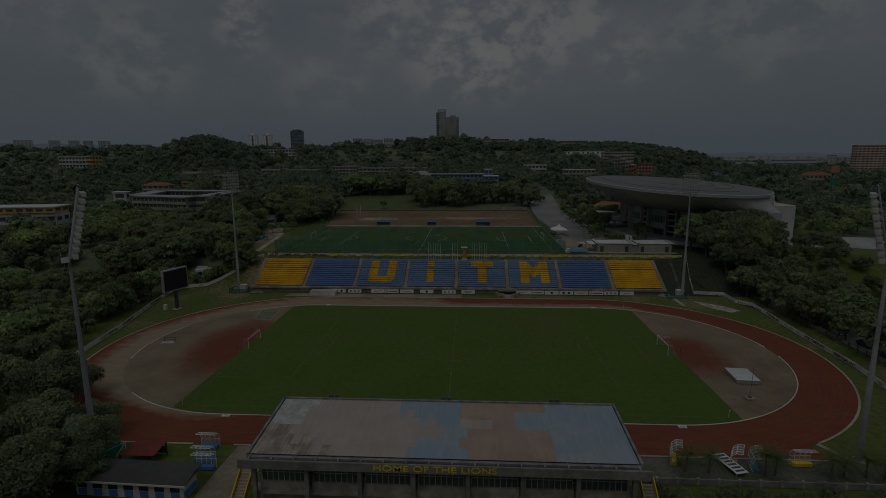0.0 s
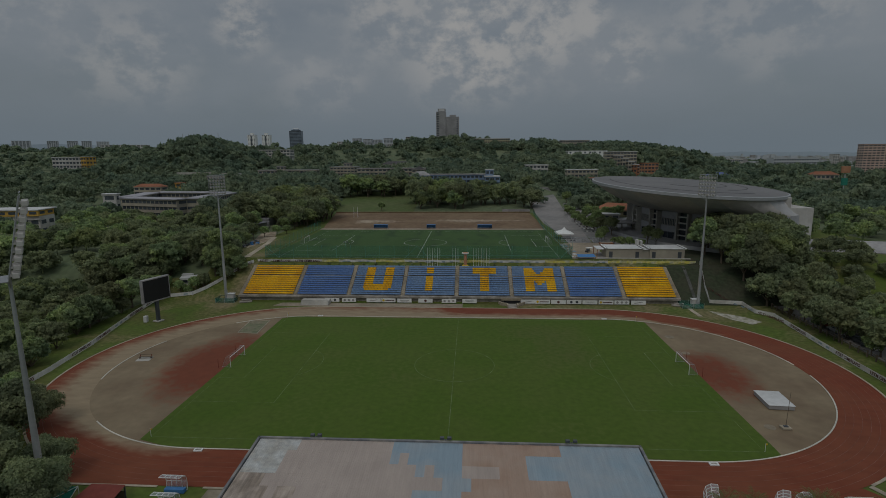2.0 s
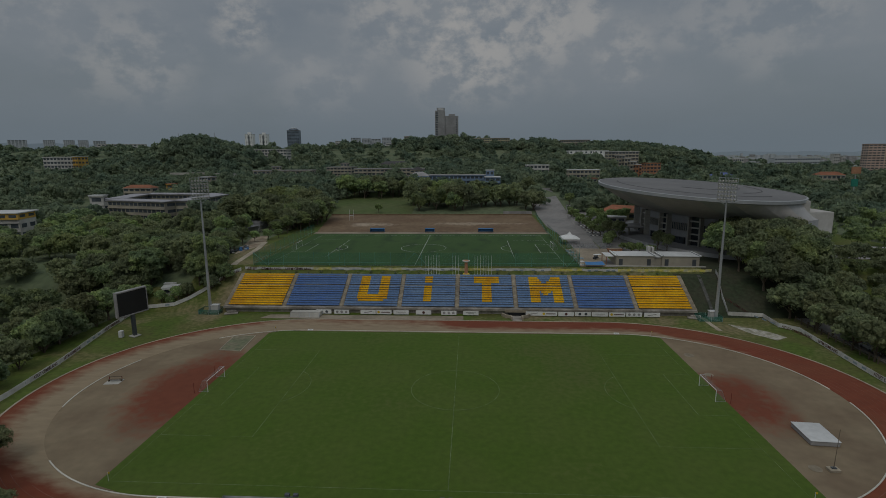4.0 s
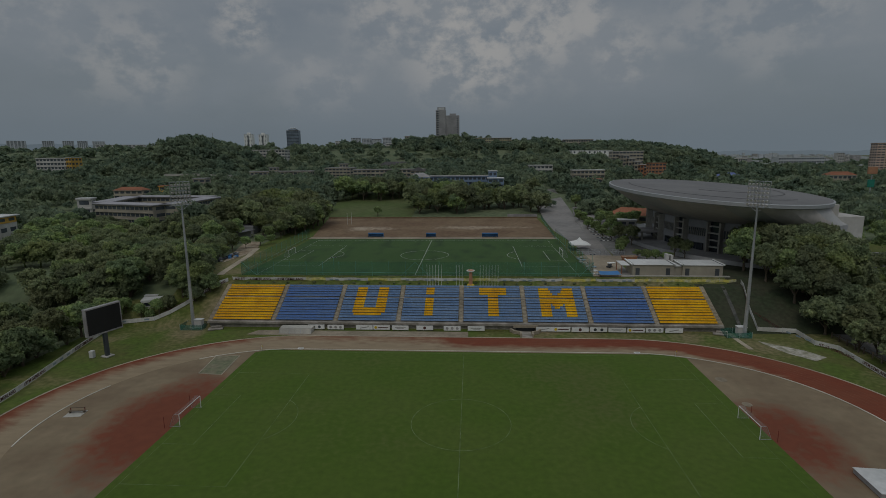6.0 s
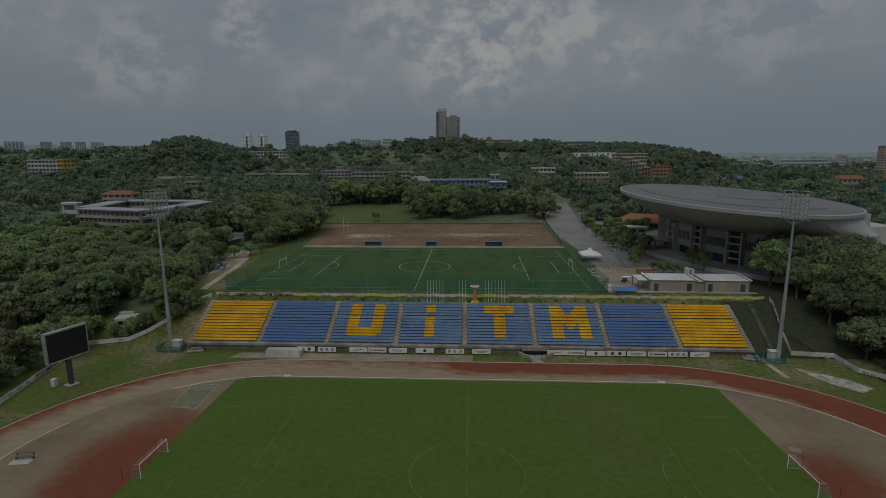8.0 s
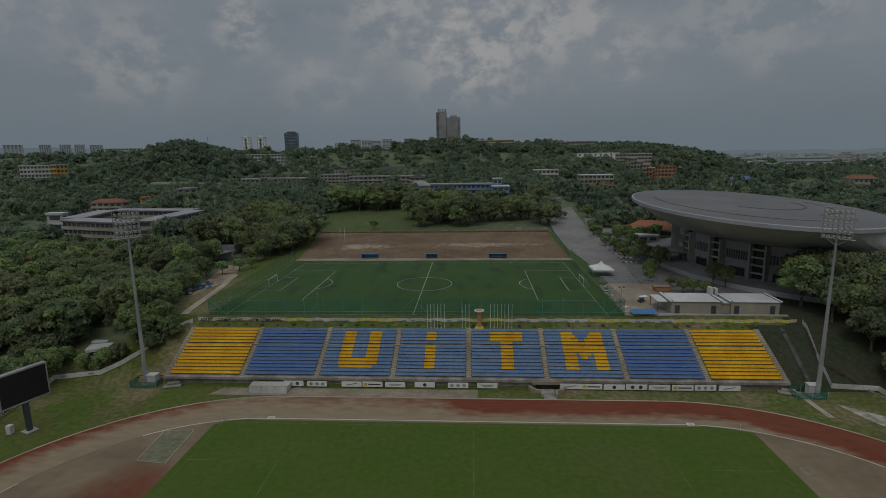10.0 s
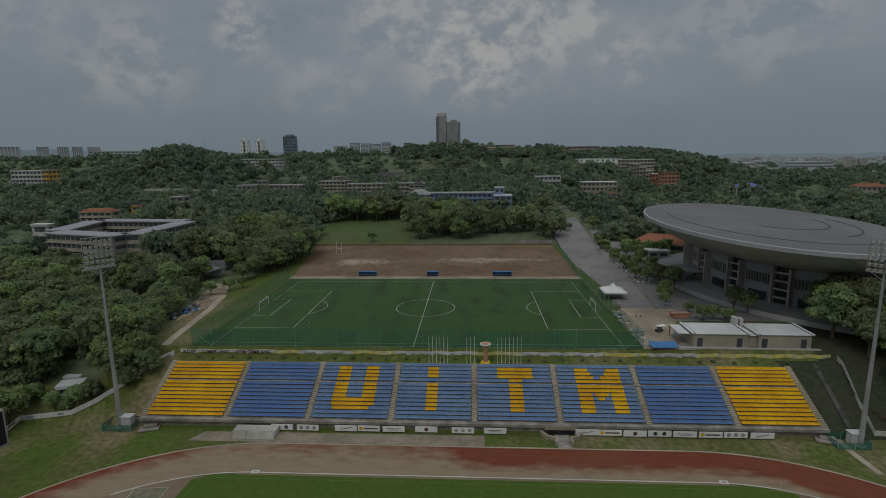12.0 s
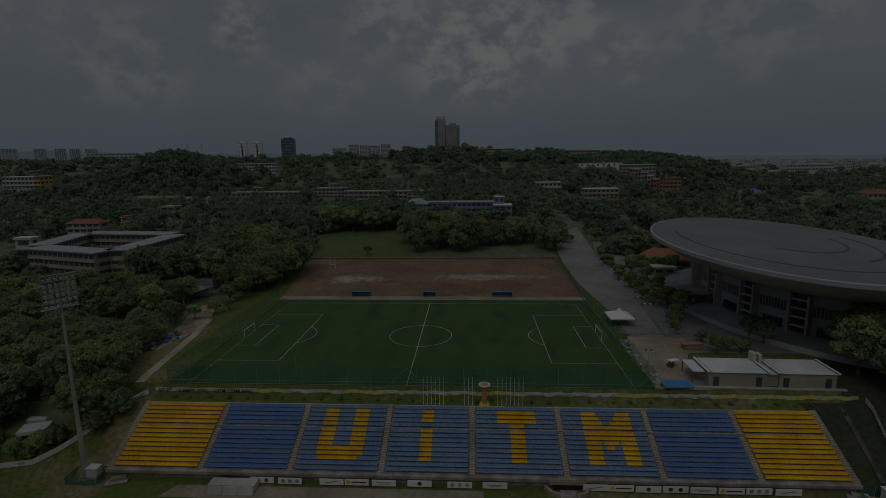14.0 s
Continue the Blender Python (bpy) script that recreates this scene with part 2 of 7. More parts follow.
M["roof_dark"] = mat("dark_roof_sheet", (0.075, 0.072, 0.07), 0.8, 0.15, 1.0, amount=0.3)
M["tin_pink"] = mat("faded_pink_roof_sheet", (0.40, 0.335, 0.29), 0.65, 0.07, 0.45, stretch=(1, 0.07, 1), second=(0.36, 0.30, 0.26), coarse=5)
M["tin_rust"] = mat("browned_roof_sheet", (0.37, 0.275, 0.215), 0.7, 0.09, 0.45, stretch=(1, 0.07, 1), second=(0.33, 0.225, 0.165), coarse=5)
M["tin_blue"] = mat("faded_blue_roof_sheet", (0.235, 0.305, 0.35), 0.6, 0.10, 0.45, stretch=(1, 0.07, 1), second=(0.29, 0.325, 0.345), coarse=5)
M["tin_bright"] = mat("pale_translucent_sheet", (0.46, 0.47, 0.455), 0.5, 0.3, 0.5, second=(0.36, 0.345, 0.31), coarse=2)
M["tin_stain"] = mat("stained_roof_sheet", (0.24, 0.195, 0.155), 0.75, 0.35, 0.4, stretch=(1, 0.09, 1), second=(0.36, 0.30, 0.25), coarse=2)
M["screen"] = mat("black_display_and_opening_shade", (0.022, 0.024, 0.026), 0.4, 0.1, 1.0)
M["red"] = mat("red_roof_sheet", (0.22, 0.05, 0.035), 0.7, 0.15, 1.0, amount=0.3)
M["bluepaint"] = mat("bright_blue_paint", (0.065, 0.205, 0.44), 0.6, 0.1, 1.0, amount=0.2)
M["yellowpaint"] = mat("yellow_paint", (0.72, 0.50, 0.03), 0.6, 0.12, 1.0, amount=0.25)
M["banner"] = mat("white_banner_cloth", (0.66, 0.65, 0.62), 0.8, 0.12, 0.8, (0.50, 0.48, 0.44), 4)
M["banner_y"] = mat("yellow_banner_cloth", (0.62, 0.54, 0.12), 0.8, 0.3, 0.7, (0.55, 0.53, 0.36), 1.6)
M["text_dark"] = mat("dark_lettering", (0.11, 0.045, 0.038), 0.8, 0.1)
M["leaf_c"] = mat("dark_leaf_green", (0.255, 0.290, 0.145), 0.7, 0.2, 1.5, (0.172, 0.208, 0.115), 8, leaf=True, rand=0.2)
# dark tower glass, lifted towards blue in its colour for the haze
M["glassgrey"] = mat("haze_lifted_curtain_wall", (0.19, 0.235, 0.285), 0.4, 0.1, 6.0)
# skyline walls, with distance haze put into the pale bluish colour
M["wall_hazy"] = mat("haze_paled_grey_render", (0.46, 0.48, 0.50), 0.85, 0.08, 6.0, amount=0.1)
M["wall_y"] = mat("yellow_grey_render", (0.44, 0.40, 0.26), 0.85, 0.1, 2.0, amount=0.25)
M["wall_y2"] = mat("yellow_orange_render", (0.62, 0.38, 0.09), 0.85, 0.1, 2.0, amount=0.2)
M["wall_br"] = mat("red_brown_brick", (0.60, 0.45, 0.37), 0.85, 0.1, 2.0, amount=0.2)
M["roof_blue"] = mat("blue_roof_sheet", (0.12, 0.16, 0.36), 0.6, 0.1, 2.0, amount=0.2)
M["net_post"] = mat("green_steel_post", (0.16, 0.36, 0.30), 0.6, 0.1, 1.0)
M["greymesh"] = mat("grey_mesh_sheet", (0.35, 0.36, 0.38), 0.7, 0.1, 1.0, alpha=0.4)
M["clear"] = mat("clear_roof_panel", (0.6, 0.65, 0.68), 0.2, 0.1, 1.0, alpha=0.3)
M["weed"] = mat("weedy_sand", (0.15, 0.16, 0.095), 0.95, 0.3, 1.0, (0.20, 0.18, 0.12), 3)
M["sandpale"] = mat("white_spilled_sand", (0.46, 0.43, 0.37), 0.95, 0.3, 0.8, (0.24, 0.23, 0.16), 1.8)
M["dust"] = mat("dusty_slab", (0.30, 0.25, 0.185), 0.95, 0.2, 1.0, (0.22, 0.185, 0.13), 5)
M["greenboard"] = mat("green_board_paint", (0.03, 0.24, 0.17), 0.6, 0.1, 1.0)
M["roof_lilac"] = mat("lilac_grey_roof_sheet", (0.36, 0.35, 0.37), 0.75, 0.12, 1.0, (0.28, 0.27, 0.285), 6)
M["net"] = mat("green_mesh_netting", (0.03, 0.20, 0.13), 0.8, 0.2, 1.0, alpha=0.28)
M["greenfence"] = mat("green_mesh_panel", (0.06, 0.24, 0.18), 0.7, 0.1, 1.0, alpha=0.45)
M["whitenet"] = mat("white_goal_netting", (0.6, 0.6, 0.6), 0.8, 0.1, 1.0, alpha=0.09)
# distance haze is put into the hills' blue-grey colour and a faint emission
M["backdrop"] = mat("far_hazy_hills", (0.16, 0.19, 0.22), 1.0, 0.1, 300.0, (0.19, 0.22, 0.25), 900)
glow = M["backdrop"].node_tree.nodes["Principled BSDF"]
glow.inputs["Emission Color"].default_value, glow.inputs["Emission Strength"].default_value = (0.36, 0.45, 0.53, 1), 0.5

# ---------------------------------------------------------------- mesh helpers


def link(name, bm, material, parent=None, label="", smooth=False):
    me = bpy.data.meshes.new(name)
    bm.to_mesh(me); bm.free()
    for k in (material if isinstance(material, (list, tuple)) else [material]):
        me.materials.append(M[k])
    if smooth:
        for p in me.polygons:
            p.use_smooth = True
    ob = new(name, me)
    if parent:
        ob.parent = parent
    if label:
        ob["label"] = label
    return ob


def part(name, bm, material, parent, label="", smooth=False):
    return link(name, bm, material, parent, label, smooth)


def raw(name, verts, faces, material, parent=None, label="", smooth=False):
    me = bpy.data.meshes.new(name)
    me.from_pydata([tuple(v) for v in verts], [], [tuple(f) for f in faces])
    me.materials.append(M[material])
    me.update()
    if smooth:
        for p in me.polygons:
            p.use_smooth = True
    ob = new(name, me)
    if parent:
        ob.parent = parent
    if label:
        ob["label"] = label
    return ob


def empty(name, x=0, y=0, z=0, rz=0, label="", category="", group="", kind=""):
    ob = new(name)
    ob.empty_display_size = 0.5
    ob.matrix_basis = pose(x, y, z, 0, 0, rz)
    return tagged(ob, label, category, group, kind)


def box(bm, x0, x1, y0, y1, z0, z1, bevel=0.0):
    r = bmesh.ops.create_cube(bm, size=1)
    bmesh.ops.transform(bm, matrix=Matrix.Translation(((x0 + x1) / 2, (y0 + y1) / 2, (z0 + z1) / 2)) @ Matrix.Diagonal((x1 - x0, y1 - y0, z1 - z0, 1)), verts=r["verts"])
    if bevel:
        es = list({e for v in r["verts"] for e in v.link_edges})
        bmesh.ops.bevel(bm, geom=es, offset=bevel, segments=1, affect="EDGES")
    return bm


def boxes(*dims, bevel=0.0):
    bm = bmesh.new()
    for d in dims:
        box(bm, *d, bevel=bevel)
    return bm


def tube(bm, a, b, r0, r1=None, n=8):
    a, b = Vector(a), Vector(b)
    d = b - a
    r = bmesh.ops.create_cone(bm, cap_ends=True, segments=n, radius1=r0, radius2=r0 if r1 is None else r1, depth=d.length)
    bmesh.ops.transform(bm, matrix=Matrix.Translation((a + b) / 2) @ d.to_track_quat("Z", "Y").to_matrix().to_4x4(), verts=r["verts"])
    return bm


def tubes(segs, r, n=6):
    bm = bmesh.new()
    for a, b in segs:
        tube(bm, a, b, r, n=n)
    return bm


def strip(pts, w, z, close=False):
    """A flat ribbon along pts (x, y)."""
    vs, fs = [], []
    n = len(pts)
    for i in range(n):
        p = Vector(pts[i])
        q0 = Vector(pts[i - 1]) if (i or close) else p
        q1 = Vector(pts[(i + 1) % n]) if (i < n - 1 or close) else p
        d = (q1 - q0).normalized()
        o = Vector((-d.y, d.x)) * w / 2
        vs += [(p.x + o.x, p.y + o.y, z), (p.x - o.x, p.y - o.y, z)]
    for i in range(n if close else n - 1):
        j = (i + 1) % n
        fs.append((2 * i, 2 * i + 1, 2 * j + 1, 2 * j))
    return vs, fs


def joined(*vf):
    vs, fs = [], []
    for v, fc in vf:
        k = len(vs)
        vs += v
        fs += [tuple(i + k for i in q) for q in fc]
    return vs, fs


def wall_strip(pts, h, t=0.0):
    """An upright sheet along pts (x, y, z) of height h, t thick."""
    vs, fs = [], []
    n = len(pts)
    for i, p in enumerate(pts):
        q0, q1 = pts[max(i - 1, 0)], pts[min(i + 1, n - 1)]
        d = Vector((q1[0] - q0[0], q1[1] - q0[1])).normalized()
        ox, oy = -d.y * t / 2, d.x * t / 2
        vs += [(p[0] + ox, p[1] + oy, p[2]), (p[0] + ox, p[1] + oy, p[2] + h), (p[0] - ox, p[1] - oy, p[2] + h), (p[0] - ox, p[1] - oy, p[2])]
    for i in range(n - 1):
        a, b = 4 * i, 4 * i + 4
        fs += [(a, a + 1, b + 1, b), (a + 1, a + 2, b + 2, b + 1), (a + 2, a + 3, b + 3, b + 2), (a + 3, a, b, b + 3)]
    fs += [(0, 3, 2, 1), (4 * n - 4, 4 * n - 3, 4 * n - 2, 4 * n - 1)]
    return vs, fs


def lettering(words, size, m, material, parent, depth=0.02, name="lettering"):
    cu = bpy.data.curves.new(name, "FONT")
    cu.body, cu.size, cu.extrude, cu.align_x, cu.align_y, cu.offset = words, size, depth, "CENTER", "CENTER", size * 0.018
    cu.materials.append(M[material])
    ob = new(name, cu)
    ob.parent = parent
    ob.matrix_basis = m
    return ob


def set_wear(ob, fn):
    me = ob.data
    at = me.attributes.new("wear", "FLOAT", "POINT")
    at.data.foreach_set("value", [fn(v.co.x, v.co.y) for v in me.vertices])


def sstep(a, b, x):
    t = min(1.0, max(0.0, (x - a) / (b - a)))
    return t * t * (3 - 2 * t)


def wob(x, y, s=10.0, seed=0.0):
    return noise.noise(Vector((x / s, y / s, seed)))


# ---------------------------------------------------------------- the land
BANK = [(50.5, 0.0), (52.0, 1.2), (64.8, 8.2), (65.5, 8.75), (69.0, 9.2), (71.0, 10.75)]


def bank(y):
    if y <= BANK[0][0]:
        return 0.0
    for (y0, z0), (y1, z1) in zip(BANK, BANK[1:]):
        if y <= y1:
            return z0 + (z1 - z0) * (y - y0) / (y1 - y0)
    return 10.75


HILL = [(225, 10.75), (310, 19), (430, 22), (560, 28), (700, 41), (860, 62), (1000, 58), (1500, 54), (2200, 70), (4900, 90)]
PLAIN = [(225, 10.75), (420, 11), (640, 14), (1600, 8), (4900, 40)]


def profile(pts, y):
    for (y0, z0), (y1, z1) in zip(pts, pts[1:]):
        if y <= y1:
            return z0 + (z1 - z0) * (y - y0) / (y1 - y0)
    return pts[-1][1]


def ground_z(x, y):
    if y <= 225:
        return bank(y)
    x0 = min(262, max(40, 40 + (y - 480) * 0.75))
    k = sstep(x0, x0 + 115 + min(230, 1.1 * max(0, y - 690)), x)
    z = profile(HILL, y) * (1 - k) + profile(PLAIN, y) * k
    z += 35 * math.exp(-((x + 365) / 66) ** 2 - ((y - 570) / 90) ** 2)
    z += 14 * math.exp(-((x + 30) / 90) ** 2 - ((y - 900) / 90) ** 2)
    return z + 2.5 * wob(x, y, 90) * sstep(300, 500, y)


def build_land():
    def axis(lo, hi, flo, fhi, stepf, n):
        a = np.arange(flo, fhi + 0.1, stepf)
        l = flo - np.geomspace(stepf, flo - lo, n)[::-1]
        h = fhi + np.geomspace(stepf, hi - fhi, n)
        return np.concatenate([l, a, h])
    xs = axis(-4800, 4800, -130, 160, 5.0, 46)
    ys = np.concatenate([-150 - np.geomspace(5, 900, 14)[::-1], np.arange(-150, 49, 5.0), [50.5, 52, 56, 60, 64.8, 65.5, 67, 69, 71], np.arange(75, 260, 5.0), 260 + np.geomspace(6, 4500, 70)])
    vs = [(x, y, ground_z(x, y) - 0.05) for y in ys for x in xs]
    w = len(xs)
    fs = [(j * w + i, j * w + i + 1, (j + 1) * w + i + 1, (j + 1) * w + i) for j in range(len(ys) - 1) for i in range(w - 1)]
    ob = tagged(raw("ground", vs, fs, "land", smooth=False), "green rough grassland with bare earth patches and wooded slopes", "ground", kind="structure")

    ob.data.materials.append(M["floor"])
    ob.data.materials.append(M["slope"])
    ob.data.materials.append(M["cover"])
    for p in ob.data.polygons:
        x, y, _ = p.center
        if -95 < x < -36 and 222 < y < 310:
            p.material_index = 2
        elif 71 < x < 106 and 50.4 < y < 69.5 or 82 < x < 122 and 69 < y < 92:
            # tree shade on the bank, put in as a darker grass colour
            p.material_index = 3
        elif y > 225 or x < -106 or x > 175 or (x < -88 and y > 60):
            p.material_index = 1

    def wear(x, y):
        if abs(x) > 130 or y > 130 or y < -140:
            return 0.0
        return max(0.0, 0.62 * wob(x, y, 9, 4.0) + 0.3 * wob(x, y, 3, 2.0) + 0.05 + 0.42 * math.exp(-((x + 80) / 10) ** 2 - ((y - 41) / 7) ** 2) + 0.25 * math.exp(-((y - 48) / 3) ** 2) + 0.22 * sstep(5, 30, x) * sstep(15, 40, y) + 0.30 * sstep(0, 1, y - 50) * sstep(66, 60, abs(y - 55)) * sstep(-66, -72, x))
    set_wear(ob, wear)


build_land()
CX, RI, RF = 41.3, 36.4, 35.0      # half straight, kerb radius at the near and at the far side


def oval(r, far=None, n=40, cx=CX):
    """Points of a running-track oval, counter-clockwise; far: another radius for the far side."""
    far = far or r
    pts = []
    for s in (1, -1):
        for i in range(n + 1):
            a = (-math.pi / 2 + math.pi * i / n) * (1 if s > 0 else 1) + (0 if s > 0 else math.pi)
            c, sn = math.cos(a), math.sin(a)
            k = r + (far - r) * sstep(-0.2, 1.0, sn)
            pts.append((s * cx + r * c, k * sn))
        if s > 0:
            for i in range(1, 12):
                pts.append((cx - 2 * cx * i / 12, far))
    for i in range(1, 12):
        pts.append((-cx + 2 * cx * i / 12, -r))
    return pts


def end_at(y, inset):
    """Half length of the infield at y."""
    f = y / RI if y < 0 else y / RF
    return CX + (RI - inset) * math.sqrt(max(0.0, 1 - f * f))


def ring(rs, z):
    loops = [oval(r, f) for r, f in rs]
    n = len(loops[0])
    vs = [(x, y, z) for lp in loops for x, y in lp]
    fs = [(k * n + i, (k + 1) * n + i, (k + 1) * n + (i + 1) % n, k * n + (i + 1) % n) for k in range(len(loops) - 1) for i in range(n)]
    return vs, fs


def build_track():
    RO, FO = 46.1, 44.7
    rs = [(RI + (RO - RI) * k / 10, RF + (FO - RF) * k / 10) for k in range(11)]
    ob = tagged(raw("track", *ring(rs, 0.02), "track"), "red running track partly covered by pale dust", "running track", kind="structure")

    def wear(x, y):
        ax = max(0.0, abs(x) - CX)
        r = math.hypot(ax, y)
        k = (r - RI) / (RO - RI)
        nz = 0.10 * wob(x, y, 14) + 0.05 * wob(x, y, 4, 3)
        w = -0.3
        if y > 25 and abs(x) < 56:
            w = 1.05 - 1.05 * k * (1.5 if x > -4 else 0.55 + 0.25 * sstep(-50, -4, x)) - (0.28 if x > -4 else 0.0)
        elif x < -38:
            w = 1.35 - 1.25 * k - (0.75 + 0.3 * k) * sstep(-18, -42, y) - 0.25 * sstep(-50, -30, x)
        elif x > 30 and y > 20:
            w = 0.45 - 1.5 * k
        return w + nz
    set_wear(ob, wear)
    def lane(k):
        pts, runs, run = oval(RI + (RO - RI) * k / 8, RF + (FO - RF) * k / 8, 60), [], []
        for x, y in pts + pts[:1]:
            if wear(x, y) > 0.25:
                if len(run) > 1:
                    runs.append(strip(run, 0.07, 0.026))
                run = []
            else:
                run.append((x, y))
        return joined(*runs, *([strip(run, 0.07, 0.026)] if len(run) > 1 else []))
    lanes = [lane(k) for k in range(1, 8)]
    tagged(raw("lane_lines", *joined(*lanes), "laneline"), "faded pale lane lines on the running track", "track marking", kind="structure")
    # kerb: inner white edge and outer concrete edge
    buried = ((-78.5, -64.5, -28.0, -11.5), (-75.0, -62.0, 13.2, 27.5), (76.0, 79.0, -2.6, 1.8))
    run, runs = [], []
    for x, y in oval(RI, RF, 80) + oval(RI, RF, 80)[:1]:
        if any(x0 < x < x1 and y0 < y < y1 for x0, x1, y0, y1 in buried):
            if len(run) > 1:
                runs.append(wall_strip(run, 0.09, 0.22))
            run = []
        else:
            run.append((x, y, 0.0))
    runs.append(wall_strip(run, 0.09, 0.22))
    tagged(raw("track_kerb", *joined(*runs), "kerb"), "white painted inner kerb of the running track, buried in places", "kerb", kind="structure")
    outer = [(x, y, 0.0) for x, y in oval(RO + 0.2, FO + 0.2, 60)]
    # the edge opens at both near corners, where the sprint straight runs on
    k = next(i for i, q in enumerate(outer) if q[0] > 61.9 and q[1] < 0)
    runs, run = [], []
    for q in outer[k:] + outer[:k]:
        if q[1] < 0 and 41.3 < abs(q[0]) < 61.9:
            if len(run) > 1:
                runs.append(wall_strip(run, 0.07, 0.4))
            run = []
        else:
            run.append(q)
    if len(run) > 1:
        runs.append(wall_strip(run, 0.07, 0.4))
    for sx in (1, -1):
        tip = [(sx * 41.3, -46.3, 0.0), (sx * 64.3, -46.3, 0.0), (sx * 61.9, -41.5, 0.0)]
        runs += [wall_strip(tip[:2], 0.07, 0.4), wall_strip(tip[1:], 0.07, 0.9)]
        rim = [(sx * (CX + 46.1 * math.sin(radians(q))), -46.1 * math.cos(radians(q))) for q in np.linspace(0, 27, 12)]
        rim = [(x, y) for x, y in rim if abs(x) < 61.9]
        vs = [(x, y, 0.019) for x, y in rim] + [(x, -46.3, 0.019) for x, y in rim[:-1]] + [(sx * 64.2, -46.3, 0.019)]
        n = len(rim)
        tagged(raw("track_apron", vs, [(i, n + i, n + i + 1, i + 1)[::sx] for i in range(n - 1)], "track"), "red run-out of the sprint straight", "running track", kind="structure")
    tagged(raw("track_edge", *joined(*runs), "step"), "pale concrete outer edge of the running track", "kerb", kind="structure")
    # infield
    ys = np.linspace(-36.3, RF - 0.02, 37)
    vs, fs = [], []
    cols = 60
    for y in ys:
        half = end_at(y, -0.3)
        for i in range(cols + 1):
            vs.append((-half + 2 * half * i / cols, y, 0.0))
    for j in range(len(ys) - 1):
        for i in range(cols):
            a = j * (cols + 1) + i
            fs.append((a, a + 1, a + cols + 2, a + cols + 1))
    d = tagged(raw("infield", vs, fs, "dzone"), "dusty sand-coloured half-circles with worn red patches behind the goals", "infield", kind="structure")

    def wear2(x, y):
        nz = 0.20 * wob(x, y, 12) + 0.07 * wob(x, y, 4, 7)
        if x < 0:
            return 1.05 - math.hypot((x + 55) / 13, (y + 1) / 21) ** 2 * 0.8 + nz
        return 0.95 - math.hypot((x - 56) / 11, (y + 3) / 15) ** 2 * 0.75 + nz
    set_wear(d, wear2)


build_track()


def build_pitch():
    xs, ys = np.linspace(-52.0, 53.9, 55), np.linspace(-36.1, 34.3, 37)
    vs, fs = [], []
    for y in ys:
        half = end_at(y, 0.3)
        for x in xs:
            vs.append((max(-half, min(half, x)), y, 0.03))
    w = len(xs)
    fs = [(j * w + i, j * w + i + 1, (j + 1) * w + i + 1, (j + 1) * w + i) for j in range(len(ys) - 1) for i in range(w - 1)]
    ob = tagged(raw("pitch", vs, fs, "pitch"), "mown green grass football pitch with worn patches", "football pitch", kind="structure")
    set_wear(ob, lambda x, y: 0.10 + 0.32 * wob(x, y, 16, 1.0) + 0.12 * wob(x, y, 5, 5.0) - 0.5 * sstep(30, 50, abs(x)) + 0.3 * math.exp(-((x - 27) / 14) ** 2 - ((y - 8) / 15) ** 2))
    marks("pitch_marking", 0.55, 0, 51.15, 33.2, 0.036, 0.10, "line", "worn white line markings on the grass pitch")


def arc(cx, cy, r, a0, a1, n=28):
    return [(cx + r * math.cos(a0 + (a1 - a0) * i / n), cy + r * math.sin(a0 + (a1 - a0) * i / n)) for i in range(n + 1)]


def marks(name, cx, cy, hx, hy, z, w, material, label):
    S = []
    S.append(strip([(cx - hx, cy - hy), (cx + hx, cy - hy), (cx + hx, cy + hy), (cx - hx, cy + hy)], w, z, True))
    S.append(strip([(cx, cy - hy), (cx, cy + hy)], w, z + 0.001))
    S.append(strip(arc(cx, cy, 9.15, 0, 2 * math.pi, 56)[:-1], w, z + 0.002, True))
    for s in (-1, 1):
        for dx, dy in ((16.5, 20.15), (5.5, 9.16)):
            S.append(strip([(cx + s * hx, cy - dy), (cx + s * (hx - dx), cy - dy), (cx + s * (hx - dx), cy + dy), (cx + s * hx, cy + dy)], w, z + 0.003))
        a = math.acos(5.5 / 9.15)
        S.append(strip(arc(cx + s * (hx - 11), cy, 9.15, (math.pi if s > 0 else 0) - a, (math.pi if s > 0 else 0) + a), w, z + 0.004))
    tagged(raw(name, *joined(*S), material), label, "pitch marking", kind="structure")


build_pitch()
PZ = 10.8
FX, FY, FHX, FHY = -15.7, 105.6, 51.8, 34.1


